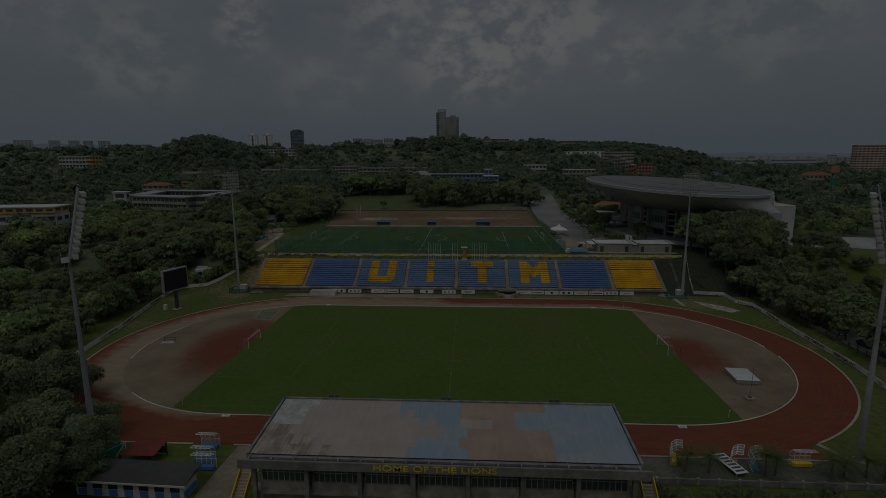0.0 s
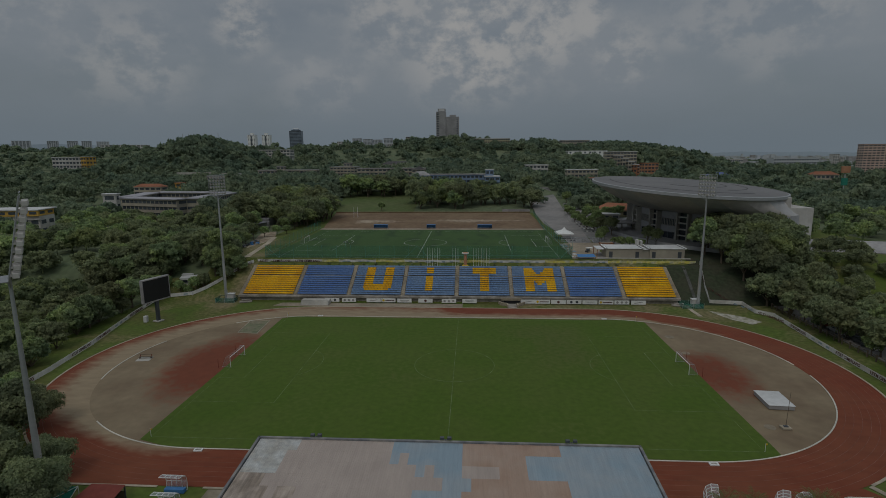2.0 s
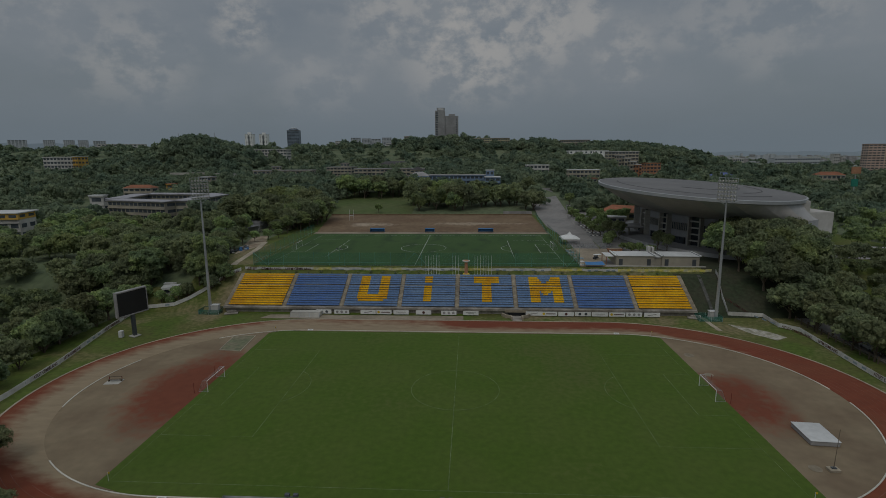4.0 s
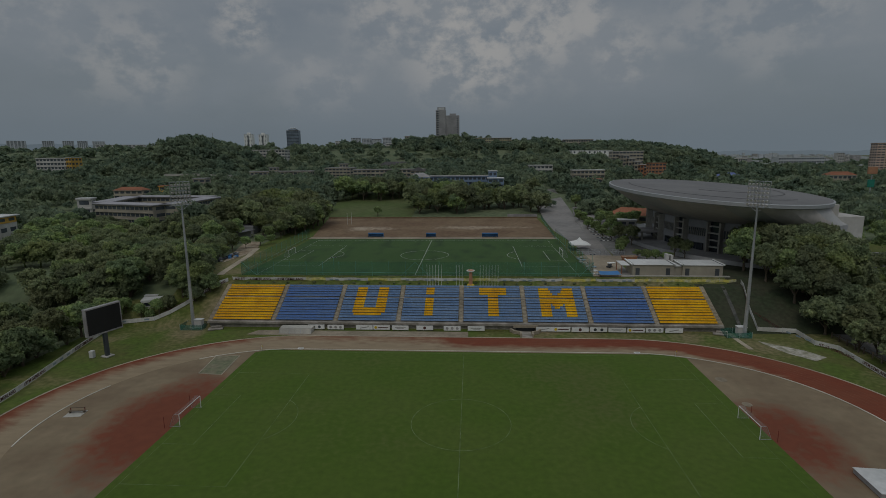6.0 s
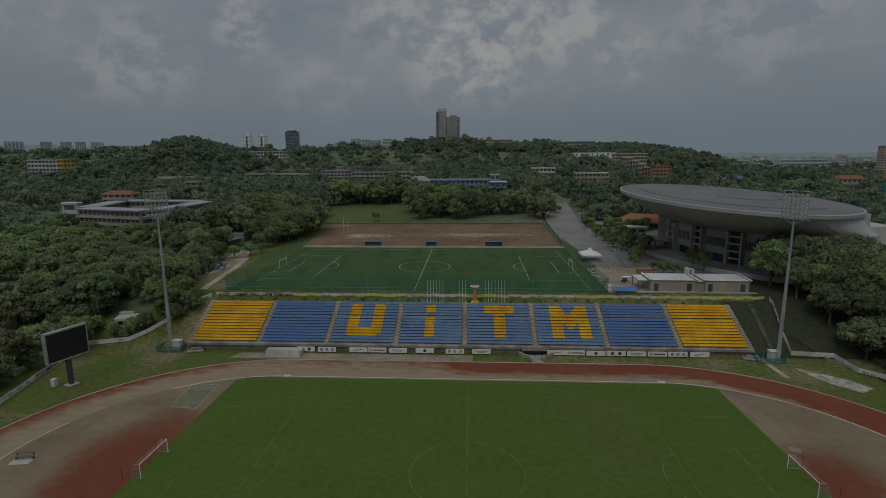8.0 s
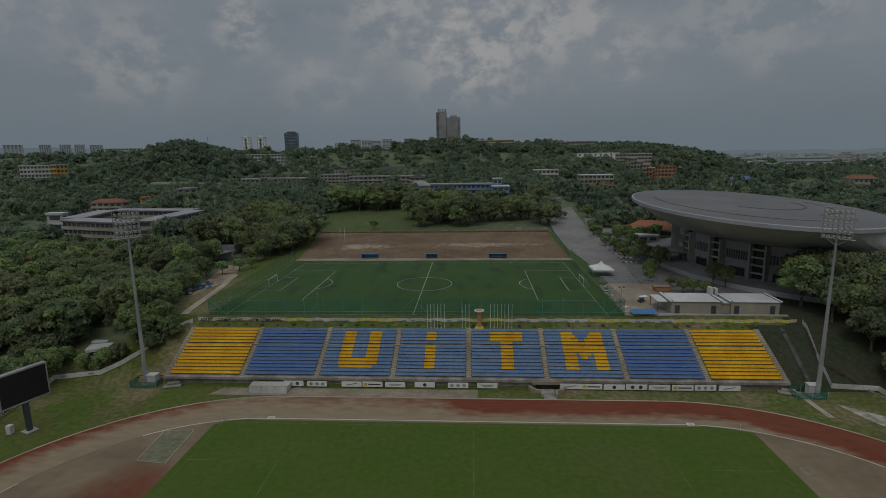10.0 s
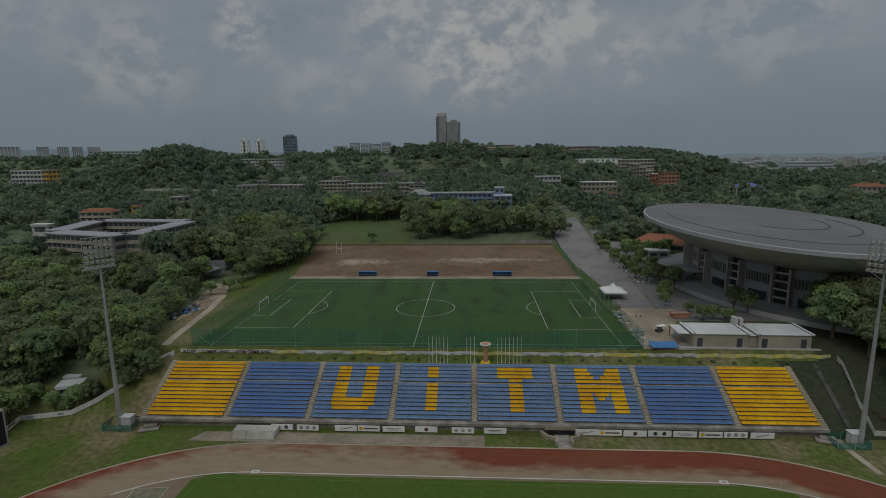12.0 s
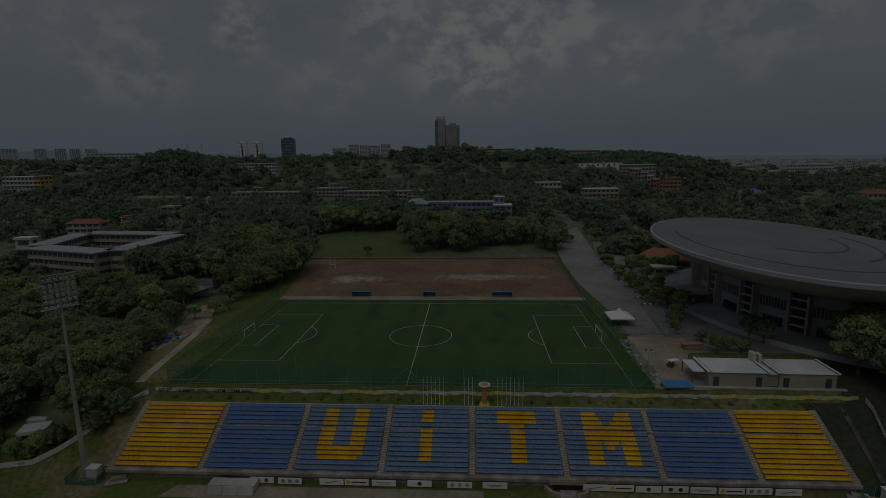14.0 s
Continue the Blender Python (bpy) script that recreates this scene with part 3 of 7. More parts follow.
def build_upper_field():
    def sheet(name, x0, x1, y0, y1, z, material, label, cat, n=40):
        xs, ys = np.linspace(x0, x1, n), np.linspace(y0, y1, n)
        vs = [(x, y, z) for y in ys for x in xs]
        fs = [(j * n + i, j * n + i + 1, (j + 1) * n + i + 1, (j + 1) * n + i) for j in range(n - 1) for i in range(n - 1)]
        return tagged(raw(name, vs, fs, material), label, cat, kind="structure")
    t = sheet("turf_pitch", FX - 56.5, FX + 56, 71.5, 144.6, PZ, "turf", "dark green artificial turf pitch with crisp white lines", "football pitch", 60)
    set_wear(t, lambda x, y: 0.35 * (0.5 + 0.5 * math.sin((x - FX) * 2 * math.pi / 11)) + 0.9 * wob(x * 2.6, y, 12, 8) + 0.4 * wob(x * 3, y, 5, 2))
    marks("turf_marking", FX, FY, FHX, FHY, PZ + 0.03, 0.13, "lineturf", "white line markings on the artificial turf")
    sheet("sand_strip", FX - 58, FX + 57, 144.6, 149.5, PZ + 0.02, "sand", "pale sandy strip beside the turf", "path")
    b = sheet("earth_field", -86.0, 41.3, 149.5, 223.0, PZ + 0.03, "brown", "bare brown earth training field with pale dusty patches", "earth field", 60)
    for v in b.data.vertices:
        f = (v.co.y - 149.5) / 73.5
        v.co.x = 41.3 - (41.3 - v.co.x) * (0.90 + 0.10 * f)
    set_wear(b, lambda x, y: 1.0 * math.exp(-((x + 52) / 13) ** 2 - ((y - 178) / 8) ** 2) + 0.8 * math.exp(-((x - 4) / 26) ** 2 - ((y - 182) / 6) ** 2) + 0.35 * wob(x, y, 9, 2) - 0.1)


build_upper_field()
# ---------------------------------------------------------------- the seating stand
AISLES = [-73.2, -54.6, -36.5, -18.4, -0.6, 17.5, 35.6, 53.6, 70.6]
ROWS = 14


def row_place(k):
    """Front y and floor z of seat row k, counted from the bottom; a walkway lies above row 8."""
    gap = 0.34 if k > 8 else 0.0
    rise = 0.12 if k > 8 else 0.0
    return 51.2 + 0.9465 * k + gap, 2.1 + 0.4897 * k + rise


def letter_at(sec, f, k):
    """Whether the seat at fraction f of section sec, row k from the bottom, is yellow in a blue block."""
    if sec == 2:
        if k == 2:
            return 0.25 < f < 0.73
        return (0.20 < f < 0.38 and 3 <= k <= 12) or (0.60 < f < 0.78 and 3 <= k <= 12) or (0.20 < f < 0.78 and k in (3, 4))
    if sec == 3:
        return 0.38 < f < 0.56 and (2 <= k <= 8 or k == 11) or 0.40 < f < 0.54 and k in (10, 12)
    if sec == 4:
        return (0.26 < f < 0.75 and 10 <= k <= 12) or (0.43 < f < 0.62 and 2 <= k <= 9)
    if sec == 5:
        v = abs(f - 0.54)
        return (0.23 < f < 0.41 and 2 <= k <= 12) or (0.67 < f < 0.85 and 2 <= k <= 12) or (v < 0.20 and 5 <= k <= 12 and (k - 9) * 0.042 < v and v < 0.05 + (k - 5) * 0.042)
    return False


def build_stand():
    st = empty("seating_stand", -0.6, 50.6, 0, 0, "open concrete stand with blue and yellow seat rows spelling letters", "stand")

    def p(name, bm, material, label=""):
        ob = part(name, bm, material, st, label)
        ob.matrix_basis = Matrix.Translation((0.6, -50.6, 0))
        return ob
    # stepped terraces, a slab for each row
    for k in range(ROWS):
        y, z = row_place(k)
        y1, _ = row_place(k + 1) if k < ROWS - 1 else (y + 1.3, 0)
        p("terrace_step", boxes((AISLES[0] + 0.3, AISLES[-1] - 0.3, y, y1 - 0.003, z - 1.6, z)), "concrete", "stained concrete terrace step")
    bm = boxes((AISLES[0] - 0.4, AISLES[-1] + 0.4, 50.2, 51.2, 1.45, 2.1), (AISLES[0], AISLES[-1], 50.9, 51.2, -0.3, 1.45), bevel=0.04)
    p("front_wall", bm, "concrete", "stained concrete front wall")
    y, z = row_place(13)
    p("back_kerb", boxes((AISLES[0], AISLES[-1], y + 1.3, y + 1.9, z - 1.6, z + 0.35), bevel=0.03), "pale")
    # stair aisles, each one stepped solid
    for i, ax in enumerate(AISLES):
        w = 0.55 if 0 < i < 8 else 0.62
        prof = []
        for k in range(29):
            y, z = 51.15 + k * 0.487, 2.25 + k * 0.251
            prof += [(y, z), (y + 0.487, z)]
        prof += [(65.3, 8.2), (51.15, 1.2)]
        vs = [(ax + s, y, z) for s in (-w, w) for y, z in prof]
        m = len(prof)
        fs = [(j, (j + 1) % m, m + (j + 1) % m, m + j) for j in range(m)] + [tuple(range(m))[::-1], tuple(range(m, 2 * m))]
        ob = raw("stair", vs, fs, "step", st, "pale worn concrete steps")
        ob.matrix_basis = Matrix.Translation((0.6, -50.6, 0))
    # seats: one moulded run for each stretch of one colour in a row
    full = [(-0.20, 0.44), (0.28, 0.41), (0.40, 0.80), (0.46, 0.80), (0.38, 0.34), (-0.16, 0.36)]
    gap = [(-0.05, 0.38), (0.28, 0.35), (0.34, 0.46), (0.40, 0.46), (0.36, 0.33), (-0.04, 0.34)]
    for sec in range(8):
        x0, x1 = AISLES[sec] + 0.75, AISLES[sec + 1] - 0.75
        n = 33
        for k in range(ROWS):
            y, z = row_place(k)
            runs = []
            for i in range(n):
                c = "yellow" if sec in (0, 7) or letter_at(sec, (i + 0.5) / n, k) else "blue"
                if not runs or runs[-1][0] != c:
                    runs.append((c, []))
                runs[-1][1].append(x0 + (x1 - x0) * (i + 0.5) / n)
            for c, xs in runs:
                rings = []
                for x in xs:
                    rings += [(x - 0.25, gap), (x - 0.20, full), (x + 0.20, full), (x + 0.25, gap)]
                vs = [(x, y + 0.28 + a, z + q) for x, pr in rings for a, q in pr]
                m = len(full)
                fs = [(r * m + j, r * m + (j + 1) % m, (r + 1) * m + (j + 1) % m, (r + 1) * m + j) for r in range(len(rings) - 1) for j in range(m)]
                fs += [tuple(range(m))[::-1], tuple(range(len(vs) - m, len(vs)))]
                raw("seat_run", vs, fs, "blue_faded" if c == "blue" and 2 <= sec <= 5 else c, st, "row of %s%s plastic seats" % ("faded " if c == "blue" and 2 <= sec <= 5 else "", c)).matrix_basis = Matrix.Translation((0.6, -50.6, 0))
    y9, z9 = row_place(9)
    p("walkway", boxes((AISLES[0] + 0.4, AISLES[-1] - 0.4, y9 - 0.42, y9 + 0.02, z9 - 0.5, z9 + 0.12)), "concrete", "pale worn walkway kerb across the seat rows")
    return st


build_stand()

# advertising boards along the stand's foot
BOARDS = [-41.6, -36.0, -27.8, -22.9, -17.6, -10.7, -3.0, 3.7, 22.6, 27.3, 32.3, 37.3, 42.3, 47.4, 52.4, 57.6]


def build_boards():
    """White boards; the prints on them are plain shapes in turn."""
    for i, x in enumerate(BOARDS):
        k = (0, 1, 2, 3, 4, 5, 1, 4, 2, 3, 5, 0, 4, 3, 1, 2)[i]
        label = ("white advertising board with two dark rings", "white advertising board with three grey shields", "white advertising board with a slanted grey mark", "white advertising board with a gold disc and bar", "white advertising board with pale grey bars", "white advertising board with one dark shield")[k]
        b = empty("advertising_board", x, 49.75 + random.uniform(-0.12, 0.12), 0, random.uniform(-0.8, 0.8), label, "advertising board", "boards along the stand")
        face = part("panel", boxes((-2.35, 2.35, -0.05, 0.05, 0.22, 1.5), bevel=0.015), "white", b)
        part("stay", boxes((-1.9, -1.8, 0.05, 0.7, 0, 0.3), (1.8, 1.9, 0.05, 0.7, 0, 0.3)), "darksteel", b)

        def disc(name, cx, r, material):
            part(name, tube(bmesh.new(), (cx, -0.05, 0.86), (cx, -0.064, 0.86), r, n=14), material, face)
        if k == 0:
            disc("emblem", -0.9, 0.42, "darksteel"); disc("emblem", 0.9, 0.42, "darksteel")
        elif k == 1:
            for q in (-1.4, 0.0, 1.4):
                disc("emblem", q, 0.40, "roof_grey")
        elif k == 2:
            ob = part("bar_mark", boxes((-1.3, 1.3, -0.064, -0.05, -0.11, 0.11)), "roof_grey", face)
            ob.matrix_basis = pose(0, 0, 0.86, 0, -10, 0)
        elif k == 3:
            disc("emblem", -1.65, 0.40, "yellowpaint")
            part("bar_mark", boxes((-1.0, 1.9, -0.064, -0.05, 0.72, 0.98)), "text_dark", face)
        elif k == 4:
            part("bar_mark", boxes((-1.5, 1.5, -0.064, -0.05, 0.88, 1.06)), "roof_grey", face)
            part("bar_mark", boxes((-1.0, 1.0, -0.064, -0.05, 0.60, 0.74)), "roof_grey", face)
        else:
            disc("emblem", 0.0, 0.42, "text_dark")


build_boards()

# ---------------------------------------------------------------- floodlight masts


def build_mast(x, y, face, h=34.8, rows=6, cols=6, tilt=0.0):
    ms = empty("floodlight_mast", x, y, 0, face, "tall galvanised floodlight mast with a rack of lamps", "floodlight", "floodlight masts round the track")
    bm = bmesh.new()
    tube(bm, (0, 0, 0), (0, 0, h + 0.1), 0.50, 0.20, 12)
    part("pole", bm, "steel", ms, smooth=False)
    part("base_plate", boxes((-0.8, 0.8, -0.8, 0.8, 0, 0.25), bevel=0.05), "pale", ms)
    # rack, facing -y
    w, top = (2.75 if rows < 8 else 2.2), h + 1.08 * rows
    segs = [((sx * w, 0, h + 0.2), (sx * w, 0, top)) for sx in (-1, -0.35, 0.35, 1)]
    segs += [((-w, 0, h + 0.4 + 1.2 * k), (w, 0, h + 0.4 + 1.2 * k)) for k in range(int((top - h) / 1.2) + 1)]
    segs += [((-w, 0, h + 0.4), (0, 0, h - 1.4)), ((w, 0, h + 0.4), (0, 0, h - 1.4))]
    def lean(q):
        return (q[0], q[1] - tilt * max(0.0, q[2] - h), q[2])
    rack = part("lamp_rack", tubes([(lean((0, 0, h - 0.1)), lean((0, 0, top)))], 0.09), "steel", ms)
    for p, q in segs:
        part("rack_bar", tubes([(lean(p), lean(q))], 0.075), "steel", rack)
    part("walkway", boxes((-w - 0.3, w + 0.3, 0.0, 1.0, h - 0.1, h + 0.0), (-w - 0.3, w + 0.3, 0.95, 1.0, h + 0.9, h + 1.0), bevel=0.01), "steel", ms)
    for r in range(rows):
        for c in range(cols):
            bm = bmesh.new()
            if rows < 8:
                tube(bm, (0, 0.1, 0), (0, -0.42, -0.16), 0.16, 0.34, 10)
            else:
                box(bm, -0.36, 0.36, -0.95, -0.2, -0.36, 0.36, 0.08)
                box(bm, -0.1, 0.1, -0.2, 0.15, -0.1, 0.1)
            lx = -w + 0.42 + c * (2 * w - 0.84) / (cols - 1)
            ob = part("lamp", bm, "wall_w", rack)
            ob.matrix_basis = Matrix.Translation(lean((lx, -0.12, h + 0.55 + 1.03 * r)))
    return ms


MASTS = [(-77.6, 50.0, 35.5, 6, 6), (75.2, 47.8, 34.9, 6, 6), (-56.3, -49.0, 31.8, 10, 4), (65.2, -46.0, 31.3, 10, 4)]
for mx, my, mh, mr, mc in MASTS:
    build_mast(mx, my, math.degrees(math.atan2(my, mx)) - 90, mh, mr, mc, 0.0 if my > 0 else 0.21)


def build_mast_cage(x, y):
    c = empty("mast_enclosure", x, y, 0, 0, "green mesh fence round a white control cabinet", "enclosure", "enclosures at the mast feet")
    part("cabinet", boxes((0.4, 2.6, -0.6, 1.0, 0.1, 2.5), bevel=0.05), "wall_w", c)
    part("cabinet_roof", boxes((0.25, 2.75, -0.75, 1.15, 2.5, 2.62), bevel=0.02), "roof_pale", c)
    vs, fs = wall_strip([(-3, -2, 0), (3.4, -2, 0), (3.4, 2, 0), (-3, 2, 0), (-3, -2, 0)], 1.5, 0.04)
    raw("mesh_panel", vs, fs, "greenfence", c)
    part("fence_post", tubes([((px, py, 0), (px, py, 1.7)) for px in (-3, 0.2, 3.4) for py in (-2, 2)], 0.05), "steel", c)


build_mast_cage(-77.6, 50.2)
build_mast_cage(73.2, 48.6)

# ---------------------------------------------------------------- scoreboard


def build_scoreboard():
    a, b = Vector((-88.9, 24.3)), Vector((-86.0, 32.6))
    c = (a + b) / 2
    rz = math.degrees(math.atan2(b.y - a.y, b.x - a.x))
    s = empty("scoreboard", c.x, c.y, 0, rz, "large black display screen in a pale grey frame on one post", "scoreboard")
    w = (b - a).length / 2
    part("screen", boxes((-w + 0.25, w - 0.25, -0.16, 0.2, 6.6, 12.8)), "screen", s)
    part("screen_frame", boxes((-w, w, -0.22, 0.9, 12.8, 13.15), (-w, w, -0.22, 0.9, 6.25, 6.6), (-w, -w + 0.25, -0.22, 0.9, 6.6, 12.8), (w - 0.25, w, -0.22, 0.9, 6.6, 12.8), bevel=0.03), "roof_grey", s)
    part("housing", boxes((-w + 0.1, w - 0.1, 0.2, 0.88, 6.5, 13.0)), "steel", s)
    part("post", boxes((-0.45, 0.45, 0.0, 0.8, 0, 6.3), bevel=0.05), "darksteel", s)
    part("footing", boxes((-1.1, 1.1, -0.7, 1.5, 0, 0.3), bevel=0.05), "pale", s)


build_scoreboard()

# ---------------------------------------------------------------- the near grandstand with its sheet roof
GX0, GX1, GYB, GYF = -24.0, 26.4, -50.0, -63.6
GZB, GZF = 10.45, 9.45


def roof_z(y):
    return GZB + (GZF - GZB) * (GYB - y) / (GYB - GYF)


def sheet_kind(u, v):
    """Which sheet covers the roof at u along its length and v from the far edge to the near one."""
    if u < 0.10 - 0.02 * v:
        return "tin_bright" if v < 0.55 else "tin_stain"
    if u < 0.16 and v > 0.72:
        return "tin_stain"
    if u < 0.30 or (u < 0.36 and v < 0.8):
        return "tin_pink" if v < 0.93 or u > 0.25 else "tin_stain"
    if u < 0.40:
        return "tin_blue" if v < 0.22 else "tin_pink"
    if u < 0.555:
        if v < 0.22:
            return "tin_blue"
        if v < 0.42:
            return "tin_blue" if u > 0.45 else "tin_pink"
        if v < 0.62:
            return "tin_blue" if u > 0.50 else "tin_pink"
        return "tin_blue" if u > 0.44 or v > 0.80 else "tin_pink"
    if u < 0.70:
        return "tin_pink" if 0.3 < v < 0.5 and u < 0.63 else "tin_rust"
    if v < 0.16:
        return "tin_rust" if u < 0.80 else "tin_blue"
    if v > 0.52 and u < 0.74 + 0.06 * v:
        return "tin_rust"
    return "tin_blue"


def build_grandstand():
    g = empty("grandstand", 1.2, -58, 0, 0, "concrete grandstand with a patched faded sheet-metal roof", "grandstand")
    off = Matrix.Translation((-1.2, 58, 0))

    def p(name, bm, material, label=""):
        ob = part(name, bm, material, g, label)
        ob.matrix_basis = off
        return ob
    # roof sheets: ribbed strips, each its own piece
    cols, rws = 44, 6
    for i in range(cols):
        for j in range(rws):
            u0, u1 = i / cols, (i + 1) / cols
            v0, v1 = j / rws, (j + 1) / rws
            kind = sheet_kind((u0 + u1) / 2 + random.uniform(-0.012, 0.012), (v0 + v1) / 2 + random.uniform(-0.05, 0.05))
            x0, x1 = GX0 + 0.6 + (GX1 - GX0 - 1.2) * u0, GX0 + 0.6 + (GX1 - GX0 - 1.2) * u1
            y0, y1 = GYB - 0.3 + (GYF - GYB + 0.5) * v0, GYB - 0.3 + (GYF - GYB + 0.5) * v1 - 0.03
            vs, fs = [], []
            ribs = 4
            lift = 0.006 * (rws - j) + random.uniform(0, 0.004)
            for y in (y0, y1):
                for r in range(ribs):
                    a = x0 + (x1 - x0) * r / ribs
                    d = (x1 - x0) / ribs
                    z = roof_z(y) + lift
                    vs += [(a, y, z), (a + d * 0.62, y, z), (a + d * 0.70, y, z + 0.018), (a + d * 0.92, y, z + 0.018)]
                vs.append((x1, y, roof_z(y) + lift))
            m = ribs * 4 + 1
            fs = [(q + 1, q, m + q, m + q + 1) for q in range(m - 1)]
            raw("roof_sheet", vs, fs, kind, g).matrix_basis = off
    p("roof_deck", boxes((GX0 + 0.5, GX1 - 0.5, -57.6, GYB - 0.2, 9.7, 9.8), (GX0 + 0.5, GX1 - 0.5, GYF + 0.3, -57.4, 9.1, 9.2)), "concrete")
    # parapet edges and gutters
    vs = []
    for (xa, xb, ya, yb) in ((GX0 + 0.2, GX0 + 0.5, GYF, GYB), (GX1 - 0.5, GX1 - 0.2, GYF, GYB), (GX0 + 0.2, GX1 - 0.2, GYB - 0.3, GYB)):
        bm = bmesh.new()
        r = bmesh.ops.create_cube(bm, size=1)
        for v in r["verts"]:
            x, y = (xb if v.co.x > 0 else xa), (yb if v.co.y > 0 else ya)
            v.co = (x, y, roof_z(y) + (0.25 if v.co.z > 0 else -0.5))
        p("parapet", bm, "roof_trim", "dark grey metal roof trim")
    p("gutter", boxes((GX0 + 0.5, GX1 - 0.5, GYF - 0.35, GYF + 0.1, 9.05, 9.35)), "roof_trim", "dark grey gutter channel")
    p("front_beam", boxes((GX0 - 0.6, GX1 + 0.6, GYF - 1.1, GYF - 0.8, 8.1, 9.3), (GX0 - 0.6, GX1 + 0.6, GYF - 0.8, GYF + 0.3, 8.1, 8.4), bevel=0.03), "fascia", "weathered concrete fascia beam")
    for k in range(18):
        x = GX0 + 0.8 + k * (GX1 - GX0 - 1.6) / 17
        p("bracket", boxes((x - 0.1, x + 0.1, GYF - 0.85, GYF + 0.1, 8.9, 9.40)), "roof_trim")
    t = lettering("HOME OF THE LIONS", 1.45, Matrix.Translation((0.5 - 1.2, GYF - 1.13 + 58, 8.72)) @ pose(0, 0, 0, 90, 0, 0), "yellowpaint", g, 0.04)
    t.data.offset = 0.012
    t.scale = (1.12, 0.78, 1)
    # body: floors, columns, window band
    p("upper_floor", boxes((GX0 + 0.4, GX1 - 0.4, GYF + 0.4, -52, 3.6, 4.0)), "concrete")
    p("back_wall", boxes((GX0 + 0.6, GX1 - 0.6, GYF + 2.2, GYF + 2.5, 0, 5.2)), "concrete", "stained grey wall")
    for k in range(8):
        x = GX0 + 1.2 + k * (GX1 - GX0 - 2.4) / 7
        p("column", boxes((x - 0.28, x + 0.28, GYF - 0.6, GYF - 0.05, 0, 8.1), bevel=0.03), "fascia")
        if k < 7:
            d = (GX1 - GX0 - 2.4) / 7
            w = p("window_band", boxes((x + 0.5, x + d - 0.5, GYF + 0.9, GYF + 0.95, 5.3, 7.9)), "pane", "grey louvred window band")
            bm = bmesh.new()
            for q in range(9):
                xx = x + 0.5 + (d - 1.0) * q / 8
                box(bm, xx - 0.04, xx + 0.04, GYF + 0.8, GYF + 0.9, 5.2, 8.0)
            box(bm, x + 0.5, x + d - 0.5, GYF + 0.8, GYF + 0.9, 6.5, 6.58)
            p("window_frame", bm, "pale")
            p("sill_wall", boxes((x + 0.3, x + d - 0.3, GYF + 0.7, GYF + 1.1, 4.0, 5.2)), "concrete")
    # stepped seating towards the pitch, under the roof
    bm = bmesh.new()
    for k in range(9):
        box(bm, GX0 + 1, GX1 - 1, -51.6 - k * 0.95, -50.65 - k * 0.95, 0, 0.9 + k * 0.42)
    p("terrace", bm, "concrete")
    # yellow-sided outer stairs
    for s, x in ((-1, GX0 - 1.6), (1, GX1 + 1.6)):
        bm = bmesh.new()
        line = [q for k in range(18) for q in ((-60.2 - k * 0.33, 4.6 - 0.26 * k), (-60.53 - k * 0.33, 4.6 - 0.26 * k))]
        line += [(-66.14, -0.3), (-60.2, 4.2)]
        near, off_side = [bm.verts.new((x - 0.75, y, z)) for y, z in line], [bm.verts.new((x + 0.75, y, z)) for y, z in line]
        for i in range(len(line)):
            j = (i + 1) % len(line)
            bm.faces.new((near[i], near[j], off_side[j], off_side[i]))
        bm.faces.new(near[::-1]); bm.faces.new(off_side)
        p("outer_stair", bm, "step")
        for dx in (-0.85, 0.85):
            bm = bmesh.new()
            r = bmesh.ops.create_cube(bm, size=1)
            for v in r["verts"]:
                far = v.co.y > 0
                v.co = (x + dx + v.co.x * 0.14, -60.0 if far else -66.6, (4.7 if far else -0.1) + (0.85 if v.co.z > 0 else -0.3))
            p("stair_side", bm, "yellowpaint", "yellow painted stair side")
    # small lamps along the far parapet
    for x in (-16.0, 1.2, 17.4):
        bm = boxes((x - 0.75, x - 0.2, GYB - 0.1, GYB + 0.25, GZB + 0.35, GZB + 0.7), (x + 0.2, x + 0.75, GYB - 0.1, GYB + 0.25, GZB + 0.35, GZB + 0.7), (x - 0.8, x + 0.8, GYB, GYB + 0.1, GZB + 0.28, GZB + 0.36), (x - 0.06, x + 0.06, GYB, GYB + 0.1, GZB - 0.2, GZB + 0.4), bevel=0.04)
        p("roof_lamp", bm, "darksteel")


build_grandstand()

# ---------------------------------------------------------------- the arena
AC, AA, AB, AH, ASX, ASY = Vector((105.3, 140.3, 33.26)), 41.8, 62.4, -0.370, -0.0627, 0.0272


def rim_at(th, k=1.0, dz=0.0):
    x, y = AA * k * math.cos(th), AB * k * math.sin(th)
    X, Y = x * math.cos(AH) - y * math.sin(AH), x * math.sin(AH) + y * math.cos(AH)
    return (AC.x + X, AC.y + Y, AC.z + ASX * X + ASY * Y + dz)


